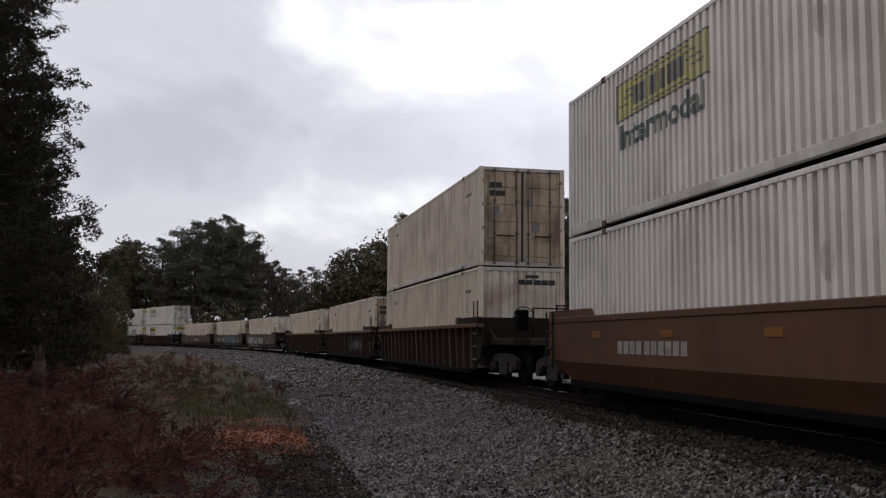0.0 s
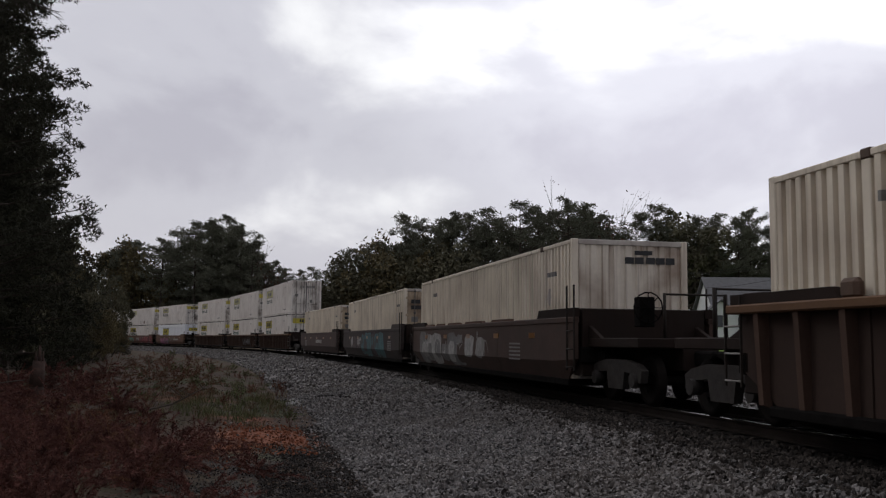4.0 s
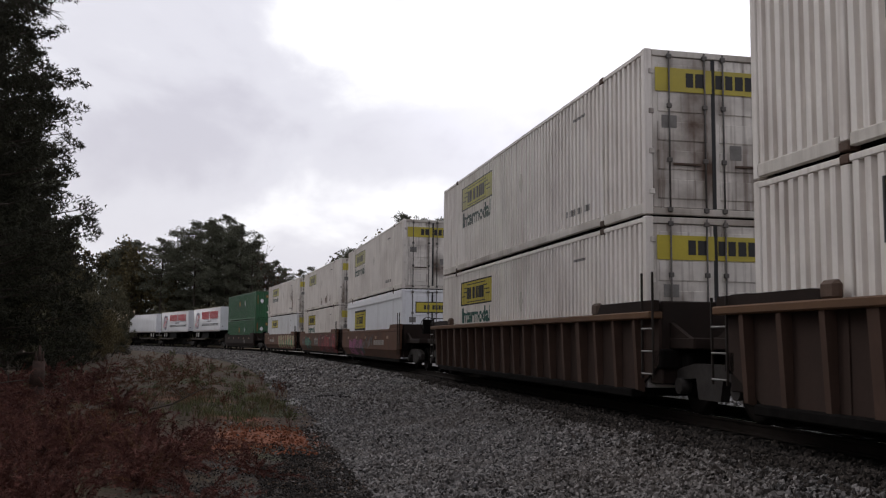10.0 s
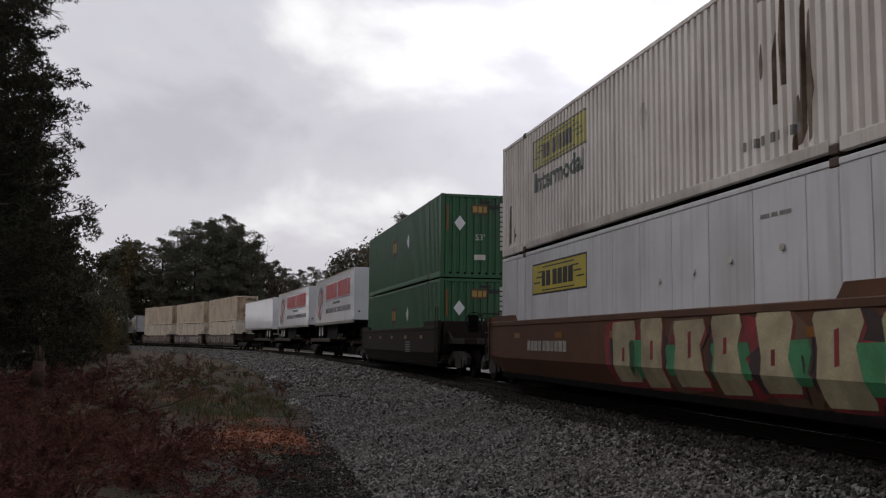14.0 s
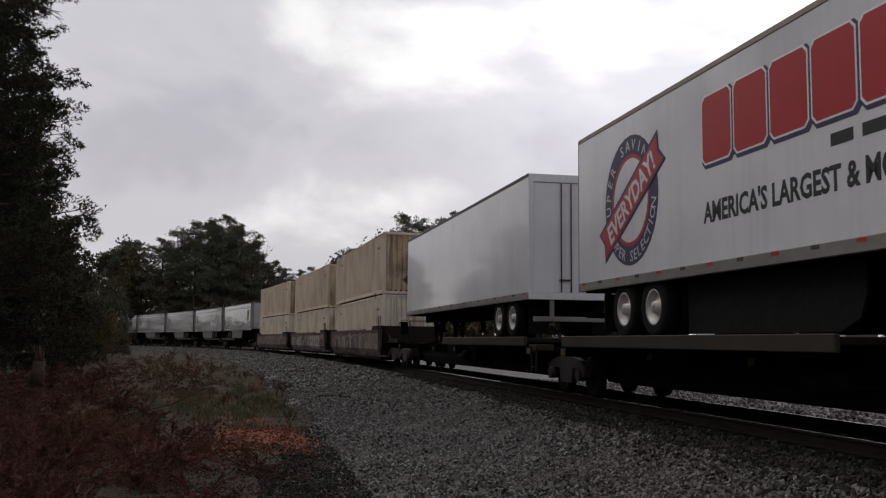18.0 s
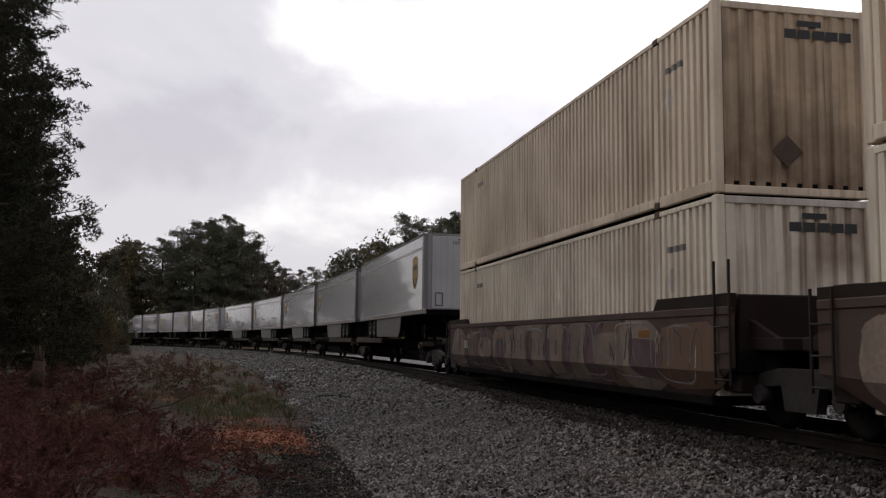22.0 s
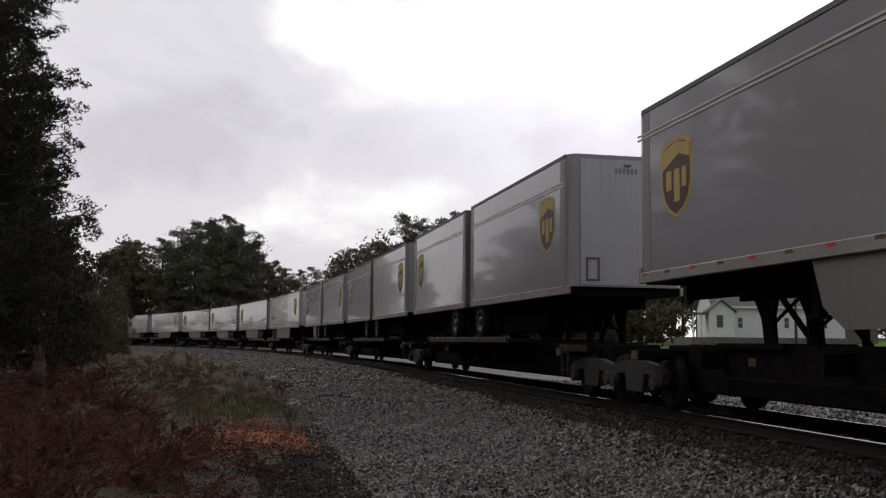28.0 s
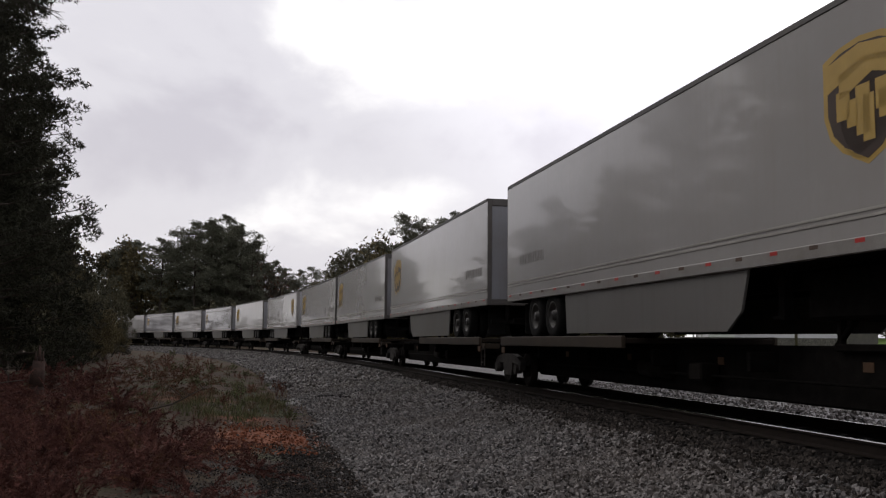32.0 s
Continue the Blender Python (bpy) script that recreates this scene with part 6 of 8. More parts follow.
    for cx, cy, r0, r1 in ((-1.9, 13.0, 0.9, 1.9), (-1.6, 10.6, 1.0, 2.0), (-2.1, 15.6, 0.5, 1.2)):
        col = mixer(col, mixer((0.016, 0.014, 0.013), (0.080, 0.068, 0.060), noisy(34.0, 6, 0.38, 0.62)), blob(cx, cy, r0, r1, 0.9))
    nt.links.new(col, b.inputs["Base Color"])
    n = nt.nodes.new("ShaderNodeTexNoise")
    n.inputs["Scale"].default_value = 14.0
    n.inputs["Detail"].default_value = 6.0
    nt.links.new(tc.outputs["Object"], n.inputs["Vector"])
    bp = nt.nodes.new("ShaderNodeBump")
    bp.inputs["Strength"].default_value = 0.7
    bp.inputs["Distance"].default_value = 0.05
    nt.links.new(n.outputs["Fac"], bp.inputs["Height"])
    nt.links.new(bp.outputs[0], b.inputs["Normal"])
    return m


def spread(n, near, far):
    u = np.linspace(-1, 1, n)
    k = math.asinh(far / near)
    return near * np.sinh(u * k)


gx, gy = spread(241, 14.0, 2600.0), spread(261, 16.0, 2600.0) + 14.0
GX, GY = np.meshgrid(gx, gy)
GZ = ground_z(GX.ravel(), GY.ravel())
nx_, ny_ = len(gx), len(gy)
ii = np.arange(nx_ * ny_).reshape(ny_, nx_)
gf = np.stack([ii[:-1, :-1], ii[:-1, 1:], ii[1:, 1:], ii[1:, :-1]], -1).reshape(-1, 4)
ground = new("ground", fast_mesh("ground", np.stack([GX.ravel(), GY.ravel(), GZ], -1), gf, make_ground_material(), True))
tagged(ground, "leaf-strewn earth with red clay patches beside the railway", "ground", kind="structure")

M_BALLAST = mat("grey_crushed_stone", (0.125, 0.113, 0.104), 0.6, vary=0.75, noise_scale=9, bump=1.0, bump_scale=26.0, dirt=(0.05, 0.045, 0.04), dirt_amount=0.5, dirt_scale=0.5)
M_STONE = mat("loose_grey_stone", (0.102, 0.092, 0.087), 0.48, vary=0.3, noise_scale=14, island=0.9, dirt=(0.10, 0.078, 0.062), dirt_amount=0.45, dirt_scale=0.4)

PROF_W = np.array([-9.5, -8.0, -3.6, -2.4, -1.9, -1.4, 0.0, 1.4, 1.9, 2.35, 3.0, 3.7, 4.6, 5.6, 6.6])
PROF_Z = np.array([-0.75, -0.40, -0.36, -0.26, -0.24, -0.27, -0.28, -0.27, -0.24, -0.27, -0.42, -0.55, -0.63, -0.70, -0.90])


def ballast_z(w):
    return np.interp(w, PROF_W, PROF_Z)


ss = np.concatenate([np.arange(-120, -20, 5.0), np.arange(-20, 60, 0.3), np.arange(60, 420, 3.0)])
ww = np.interp(np.linspace(0, 1, 71), np.linspace(0, 1, len(PROF_W)), PROF_W)
bv = []
for s_ in ss:
    cx, cy, a = on_line(s_)
    wob = np.interp(np.abs(ww), [3.0, 6.0], [0.0, 1.0])
    w2 = ww + wob * 0.35 * math.sin(s_ * 0.7) * np.sign(ww) + wob * 0.25 * math.sin(s_ * 1.9 + 1) * np.sign(ww)
    px, py = cx - math.cos(a) * w2, cy - math.sin(a) * w2
    pz = ballast_z(ww) + np.interp(np.abs(ww), [1.8, 2.6], [0.0, 0.035]) * (np.sin(s_ * 3.1 + ww * 4) + np.sin(s_ * 1.3 - ww * 2.2))
    bv.append(np.stack([px, py, pz], -1))
bv = np.concatenate(bv)
ii = np.arange(len(bv)).reshape(len(ss), len(ww))
bf = np.stack([ii[:-1, :-1], ii[:-1, 1:], ii[1:, 1:], ii[1:, :-1]], -1).reshape(-1, 4)
bed = new("ballast_bed", fast_mesh("ballast_bed", bv, bf, M_BALLAST, True))
tagged(bed, "grey crushed stone bed that carries the railway", "ballast", kind="structure")

# oily, fouled stone between the rails; the train's shade is painted into its colour
M_FOULEDSHADE = mat("oily_shaded_stone", (0.010, 0.009, 0.008), 0.95, spec=0.1, vary=0.4, noise_scale=16, bump=1.0, bump_scale=26.0)
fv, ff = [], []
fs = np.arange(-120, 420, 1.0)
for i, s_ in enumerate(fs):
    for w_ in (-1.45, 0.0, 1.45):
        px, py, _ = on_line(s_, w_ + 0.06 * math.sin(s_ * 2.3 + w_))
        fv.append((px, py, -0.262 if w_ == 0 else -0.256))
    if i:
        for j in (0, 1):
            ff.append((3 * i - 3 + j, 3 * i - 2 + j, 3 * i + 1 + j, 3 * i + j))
fouled = new("track_bed", fast_mesh("track_bed", fv, ff, M_FOULEDSHADE, True))
tagged(fouled, "oily stone between and beside the rails, darkened for the train shade", "ballast", kind="structure")

# loose stones, the nearest shoulder densest
rng = np.random.RandomState(5)


def stones(n, s0, s1, w0, w1, r0, r1, rng, edge=1.0):
    s_ = rng.uniform(s0, s1, n)
    w_ = w0 + (w1 - w0) * rng.uniform(0, 1, n) ** edge
    x = np.interp(s_, _s, _x) - np.cos(np.interp(s_, _s, _a)) * w_
    y = np.interp(s_, _s, _y) - np.sin(np.interp(s_, _s, _a)) * w_
    r = rng.uniform(r0, r1, n)
    z = ballast_z(w_) + 0.035 * (np.sin(s_ * 3.1 + w_ * 4) + np.sin(s_ * 1.3 - w_ * 2.2)) * np.interp(np.abs(w_), [1.8, 2.6], [0, 1]) + r * rng.uniform(0.0, 0.8, n)
    if w1 > 6.0:
        # beyond the bed's wavy edge the stones lie on the ground
        wob = np.interp(np.abs(w_), [3.0, 6.0], [0.0, 1.0])
        v_ = w_ - wob * (0.35 * np.sin(s_ * 0.7) + 0.25 * np.sin(s_ * 1.9 + 1))
        bed_z = np.where(v_ < 6.6, np.interp(v_, PROF_W, PROF_Z) + np.interp(np.abs(v_), [1.8, 2.6], [0.0, 0.035]) * (np.sin(s_ * 3.1 + v_ * 4) + np.sin(s_ * 1.3 - v_ * 2.2)), -9.0)
        bed_z = np.where(w_ > 5.0, np.maximum(bed_z, ground_z(x, y)), bed_z)
        z = bed_z + r * rng.uniform(0.0, 0.7, n)
    block = np.array([[-1, -0.5, 0.1], [0.1, -1, 0], [1, -0.3, -0.1], [0.6, 0.9, 0.1], [-0.7, 0.8, 0], [0.1, 0.1, 0.85], [0, 0, -0.85]], float) * 0.85
    v = block[None] * rng.uniform(0.6, 1.15, (n, 1, 3)) + rng.uniform(-0.25, 0.25, (n, 7, 3))
    a, b_, c_ = rng.uniform(0, 6.28, (3, n))
    ca, sa, cb, sb, cc, sc = np.cos(a), np.sin(a), np.cos(b_), np.sin(b_), np.cos(c_), np.sin(c_)
    R = np.empty((n, 3, 3))
    R[:, 0] = np.stack([ca * cb, ca * sb * sc - sa * cc, ca * sb * cc + sa * sc], -1)
    R[:, 1] = np.stack([sa * cb, sa * sb * sc + ca * cc, sa * sb * cc - ca * sc], -1)
    R[:, 2] = np.stack([-sb, cb * sc, cb * cc], -1)
    v = np.einsum("nij,nkj->nki", R, v) * r[:, None, None] + np.stack([x, y, z], -1)[:, None]
    f = np.array([[0, 1, 5], [1, 2, 5], [2, 3, 5], [3, 4, 5], [4, 0, 5], [1, 0, 6], [2, 1, 6], [3, 2, 6], [4, 3, 6], [0, 4, 6]])
    return v.reshape(-1, 3), f[None] + (np.arange(n) * 7)[:, None, None]


# dusty stones by the rails, coloured darker still for the train's shade
M_SOOTSHADE = mat("dusted_shaded_stone", (0.036, 0.030, 0.026), 0.9, vary=0.3, noise_scale=14, island=0.8, spec=0.2)
M_GRITSHADE = mat("dark_grit_and_shade", (0.030, 0.026, 0.024), 0.95, vary=0.4, noise_scale=10, island=0.8, spec=0.2)
LOOSE = (
    ("loose_ballast", "loose grey crushed stones on the railway shoulder", M_STONE, (
        (40000, -10.5, 4.0, 2.35, 6.35, 0.022, 0.046), (11500, 4.0, 18.0, 2.2, 6.2, 0.03, 0.055), (9500, 18.0, 70.0, 1.9, 6.6, 0.05, 0.09),
        (12000, 70.0, 210.0, 1.8, 6.6, 0.07, 0.13), (5000, -10.0, 14.0, -6.0, -1.9, 0.04, 0.07), (2600, -11.0, 25.0, 5.8, 6.75, 0.014, 0.040, 1.5), (500, -11.0, 20.0, 6.5, 8.6, 0.014, 0.032))),
    ("sooty_ballast", "stones beside the rails darkened by brake dust and painted train shade", M_SOOTSHADE, (
        (7000, -10.5, 4.0, 1.5, 2.55, 0.022, 0.046), (2200, -10.5, 4.0, 2.5, 3.1, 0.022, 0.044, 1.6), (3000, 4.0, 22.0, 1.2, 2.4, 0.03, 0.05), (4000, -9.0, 22.0, 0.95, 1.85, 0.03, 0.05))),
    ("cinder_grit", "dark fine cinder grit beside the ballast, and a dip's shadow laid in dark stones", M_GRITSHADE, (
        # cinder grit; the last lot is dark stones drawing a shadow line on the ballast
        (11000, -11.0, -3.4, 6.2, 7.7, 0.008, 0.026), (2600, -3.6, -1.2, 6.2, 7.3, 0.008, 0.026), (500, -3.0, -0.4, 7.0, 7.8, 0.008, 0.024), (3500, -11.0, -3.6, 7.4, 9.0, 0.006, 0.018), (1500, -1.6, 3.0, 6.0, 6.7, 0.01, 0.026), (1100, 10.4, 12.2, 4.75, 5.7, 0.03, 0.055))),
)
M_CLOD = mat("red_clay_clod", (0.17, 0.066, 0.038), 0.95, vary=0.35, noise_scale=8, island=0.5, spec=0.1)
LOOSE += (("clay_clods", "crumbled red clay beside the ballast", M_CLOD, ((900, -2.0, 3.0, 6.7, 8.3, 0.010, 0.045), (260, -4.5, -1.5, 7.7, 8.8, 0.010, 0.03))),)
for name_, label_, stone_, lots in LOOSE:
    pv, pf, base = [], [], 0
    for args in lots:
        v_, f_ = stones(*args[:7], rng, *args[7:])
        pv.append(v_)
        pf.append(f_.reshape(-1, 3) + base)
        base += len(v_)
    tagged(new(name_, fast_mesh(name_, np.concatenate(pv), np.concatenate(pf), stone_)), label_, "gravel", kind="stuff")

# rails and sleepers
track = tagged(new("railway_track"), "railway track of two worn steel rails on dark timber sleepers", "railway track", kind="structure")
rs = np.concatenate([np.arange(-120, -20, 4.0), np.arange(-20, 80, 1.0), np.arange(80, 420, 3.0)])
for w0 in (-0.7535, 0.7535):
    for nm, prof, m in (("rail", [(-0.07, -0.185), (0.07, -0.185), (0.07, -0.165), (0.012, -0.145), (0.012, -0.045), (0.037, -0.035), (0.037, -0.008), (-0.037, -0.008), (-0.037, -0.035), (-0.012, -0.045), (-0.012, -0.145), (-0.07, -0.165)], M_RAILSIDE),
                        ("railhead", [(-0.034, -0.009), (-0.028, -0.001), (0.0, 0.0), (0.028, -0.001), (0.034, -0.009)], M_RAILTOP)):
        v_ = []
        for s_ in rs:
            for dw, dz in prof:
                px, py, _ = on_line(s_, w0 + dw)
                v_.append((px, py, RAIL_Z + dz))
        k = len(prof)
        f_ = []
        for i in range(len(rs) - 1):
            for j in range(k if nm == "rail" else k - 1):
                j2 = (j + 1) % k
                f_.append((i * k + j, i * k + j2, (i + 1) * k + j2, (i + 1) * k + j))
        part(nm, fast_mesh(nm, v_, f_, m), m, track, "bright worn railhead" if nm == "railhead" else "")
tie_mesh = Shape().box(-0.115, 0.115, -1.30, 1.30, -0.18, 0.0, 0.012).mesh("sleeper", M_TIE)
for i in range(124):
    s_ = -24 + i * 0.56
    px, py, a = on_line(s_)
    ob = new("sleeper", tie_mesh)
    ob.parent = track
    ob.matrix_world = Matrix.Translation((px, py, RAIL_Z - 0.19)) @ Matrix.Rotation(a - math.pi / 2 + random.uniform(-0.01, 0.01), 4, "Z")

# ---------------------------------------------------------------- trees
M_BARK = mat("dark_bark", (0.055, 0.042, 0.033), 0.95, vary=0.35, noise_scale=6, bump=0.8, bump_scale=18)
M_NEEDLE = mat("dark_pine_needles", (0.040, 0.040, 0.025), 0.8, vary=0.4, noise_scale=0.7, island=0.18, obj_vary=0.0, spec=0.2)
# paler than the near needles: distance haze is put into the colour
M_FARNEEDLE = mat("haze_paled_needles", (0.135, 0.138, 0.100), 0.85, vary=0.25, noise_scale=0.5, island=0.14, spec=0.2)
M_LEAFDARK = mat("dull_green_leaves", (0.095, 0.088, 0.054), 0.8, vary=0.4, noise_scale=0.35, island=0.22, spec=0.2)
M_LEAFOLIVE = mat("olive_autumn_leaves", (0.115, 0.094, 0.048), 0.8, vary=0.4, noise_scale=0.3, island=0.4, spec=0.2)
M_LEAFBROWN = mat("dead_brown_leaves", (0.130, 0.056, 0.046), 0.85, vary=0.75, noise_scale=4.5, island=0.30, spec=0.15)
M_LEAFRUST = mat("rust_brown_leaves", (0.135, 0.064, 0.040), 0.85, vary=0.45, noise_scale=1.0, island=0.22, spec=0.15)
M_DRYGRASS = mat("dry_grass", (0.15, 0.108, 0.064), 0.85, vary=0.3, noise_scale=2, island=0.35, spec=0.2)
M_GRASS = mat("dull_grass", (0.095, 0.105, 0.045), 0.85, vary=0.3, noise_scale=2, island=0.35, spec=0.2)


def unit(v):
    return v / np.maximum(np.linalg.norm(v, axis=-1, keepdims=True), 1e-9)


def tufts(centres, outward, n, length, width, rng, droop=0.0, spread_=0.9):
    """Thin blades that fan out of each centre: a pine's needle bunches."""
    m = len(centres)
    d = unit(outward[:, None] * (1 - spread_ * 0.5) + rng.normal(0, spread_, (m, n, 3)))
    d[..., 2] -= droop
    d = unit(d)
    L = length * rng.uniform(0.6, 1.15, (m, n, 1))
    side = unit(np.cross(d, rng.normal(0, 1, (m, n, 3)))) * width
    c = centres[:, None]
    v = np.stack([c - side, c + side, c + d * L], 2).reshape(-1, 3)
    return v, np.arange(len(v)).reshape(-1, 3)


def leaves(centres, size, rng, flat=0.0, aspect=0.6):
    """One small bent leaf at each centre (two triangles)."""
    m = len(centres)
    d = unit(rng.normal(0, 1, (m, 3)))
    s = unit(np.cross(d, rng.normal(0, 1, (m, 3))))
    nn = np.cross(d, s)
    L = size * rng.uniform(0.55, 1.25, (m, 1))
    p0, p1 = centres - d * L * 0.5, centres + d * L * 0.5
    q0, q1 = centres + s * L * aspect * 0.5 + nn * L * 0.12, centres - s * L * aspect * 0.5 + nn * L * 0.12
    v = np.stack([p0, q0, p1, q1], 1).reshape(-1, 3)
    k = np.arange(m)[:, None] * 4
    return v, np.concatenate([k + [[0, 1, 2]], k + [[0, 2, 3]]])


def tube_rows(sh, pts, radii, sides=7):
    for i in range(len(pts) - 1):
        sh.tube(pts[i], pts[i + 1], radii[i], radii[i + 1], sides, caps=i == len(pts) - 2)


def pine_meshes(h, seed, crown_from, reach, limbs, pad_count, pad_size, bunches, blades, blade_len, blade_w, shape, material, loose=(0.6, 1.12)):
    """A pine: a tapered, slightly bent trunk with whorls of limbs, and its needles as one crown."""
    rng = np.random.RandomState(seed)
    sh = Shape()
    bend = rng.uniform(-0.03, 0.03, 2) * h
    trunk = [(bend[0] * u * u, bend[1] * u * u, h * u) for u in np.linspace(0, 1, 9)]
    r = 0.013 * h + 0.03
    tube_rows(sh, trunk, [r * (1 - 0.93 * u) for u in np.linspace(0, 1, 9)], 9)
    cs, outs = [], []
    for i in range(limbs):
        u = crown_from + (1 - crown_from) * ((i + rng.uniform(0, 1)) / limbs)
        a = rng.uniform(0, 2 * math.pi)
        v = (u - crown_from) / (1 - crown_from)
        if shape == "cone":
            R = reach * (1 - 0.85 * v) * rng.uniform(*loose)
        else:
            R = reach * math.sqrt(max(0.08, 1 - (1.9 * v - 0.85) ** 2)) * rng.uniform(*loose)
        lift = rng.uniform(0.05, 0.30) * R + 0.25 * v * R
        p0 = np.array([bend[0] * u * u, bend[1] * u * u, h * u])
        dirv = np.array([math.cos(a), math.sin(a), 0])
        q = [p0, p0 + dirv * R * 0.5 + np.array([0, 0, lift * 0.35]), p0 + dirv * R + np.array([0, 0, lift])]
        tube_rows(sh, [tuple(x) for x in q], [0.02 + 0.012 * R, 0.012 + 0.006 * R, 0.006], 5)
        # pads of needles on the outer part of the limb
        pads = max(2, int(round(pad_count * (0.4 + 0.6 * R / reach))))
        for k in range(pads):
            t_ = 1.0 if k == 0 else rng.uniform(0.25, 0.95)
            mid = q[0] * (1 - t_) ** 2 + q[1] * 2 * t_ * (1 - t_) + q[2] * t_ ** 2
            c = mid + rng.normal(0, 1, 3) * np.array([0.13, 0.13, 0.06]) * R * (0.2 if k == 0 else 1.0)
            rp = pad_size * rng.uniform(0.65, 1.25)
            off = unit(rng.normal(0, 1, (bunches, 3))) * (rng.uniform(0.1, 1.0, (bunches, 1)) ** 0.5) * rp * np.array([1.0, 1.0, 0.62])
            cs.append(c + off)
            outs.append(unit(off + dirv * 0.25 * rp + np.array([0, 0, 0.2 * rp])))
    v, f = tufts(np.concatenate(cs), np.concatenate(outs), blades, blade_len, blade_w, rng)
    return sh.mesh("trunk", M_BARK), fast_mesh("crown", v, f, material)


def broad_meshes(h, seed, reach, count, size, material, crown_from=0.25, bare=False):
    """A broadleaf tree: forked limbs and a lumpy, gappy crown of small leaves."""
    rng = np.random.RandomState(seed)
    sh = Shape()
    fork = h * crown_from
    tube_rows(sh, [(0, 0, 0), (0.02 * h, 0, fork * 0.5), (0, 0.02 * h, fork)], [0.016 * h + 0.03, 0.014 * h + 0.02, 0.012 * h + 0.02], 8)
    tips = []
    for i in range(13):
        a = i * 2.4 + rng.uniform(-0.4, 0.4)
        e = rng.uniform(0.35, 1.3)
        L = (h - fork) * rng.uniform(0.55, 0.98)
        d = np.array([math.cos(a) * math.cos(e) * reach / (h * 0.45), math.sin(a) * math.cos(e) * reach / (h * 0.45), math.sin(e)])
        p0 = np.array([0, 0.02 * h, fork * rng.uniform(0.8, 1.0)])
        p1 = p0 + d * L * 0.5 + rng.normal(0, 0.03 * h, 3)
        p2 = p0 + d * L + rng.normal(0, 0.04 * h, 3)
        tube_rows(sh, [tuple(p0), tuple(p1), tuple(p2)], [0.009 * h, 0.006 * h, 0.002 * h], 5)
        tips += [p1 * 0.5 + p2 * 0.5, p2]
        for j in range(5 if bare else 3):
            p3 = p1 + (p2 - p1) * rng.uniform(0.1, 1) + rng.normal(0, 0.10 * h, 3)
            st = p1 + (p2 - p1) * rng.uniform(0, 0.8)
            sh.tube(tuple(st), tuple(p3), 0.003 * h, 0.001 * h, 4, caps=False)
            tips.append(p3)
            if bare:
                for k in range(4):
                    p4 = p3 + rng.normal(0, 0.05 * h, 3) + np.array([0, 0, 0.03 * h])
                    sh.tube(tuple(p3 * 0.7 + st * 0.3), tuple(p4), 0.0016 * h, 0.0006 * h, 3, caps=False)
    tips = np.array(tips)
    k = rng.randint(0, len(tips), count)
    rad = h * rng.uniform(0.05, 0.12, len(tips))[k][:, None]
    c = tips[k] + unit(rng.normal(0, 1, (count, 3))) * rad * rng.uniform(0.25, 1.0, (count, 1)) ** 0.6
    v, f = leaves(c, size, rng)
    return sh.mesh("trunk", M_BARK), fast_mesh("crown", v, f, material)


def plant(kind, meshes, x, y, turn, scale, label, category, group, sink=0.1):
    t = thing(kind, label, category, group)
    a = new("trunk", meshes[0])
    a.parent = t
    b = new("crown", meshes[1])
    b.parent = t
    z = float(ground_z(x, y)[0]) - sink
    t.matrix_world = Matrix.Translation((x, y, z)) @ Matrix.Rotation(turn, 4, "Z") @ Matrix.Diagonal((scale[0], scale[0], scale[1], 1))
    return t


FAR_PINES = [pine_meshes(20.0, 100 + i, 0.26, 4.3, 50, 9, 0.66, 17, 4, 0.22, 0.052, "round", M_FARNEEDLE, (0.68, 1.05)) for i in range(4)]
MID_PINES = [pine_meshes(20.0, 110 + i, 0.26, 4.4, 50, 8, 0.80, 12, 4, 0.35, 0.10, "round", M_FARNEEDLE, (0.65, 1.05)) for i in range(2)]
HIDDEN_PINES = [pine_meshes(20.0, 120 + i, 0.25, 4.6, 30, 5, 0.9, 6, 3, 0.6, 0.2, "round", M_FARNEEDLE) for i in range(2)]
FAR_BROAD = [broad_meshes(17.0, 200 + i, 6.0, 5200, 0.62, m) for i, m in enumerate((M_LEAFDARK, M_LEAFDARK, M_LEAFOLIVE))]
BARE_TREES = [broad_meshes(15.0, 230, 5.0, 260, 0.4, M_LEAFRUST, 0.3, True)]
SHRUBS = [broad_meshes(6.0, 240 + i, 3.4, 1700, 0.5, m, 0.08) for i, m in enumerate((M_LEAFDARK, M_LEAFOLIVE))]


def at_bearing(px, dist):
    """The ground place at a bearing, given as a column of the view, at a distance."""
    u = (px - 784) / 1665.0
    return u * dist, dist


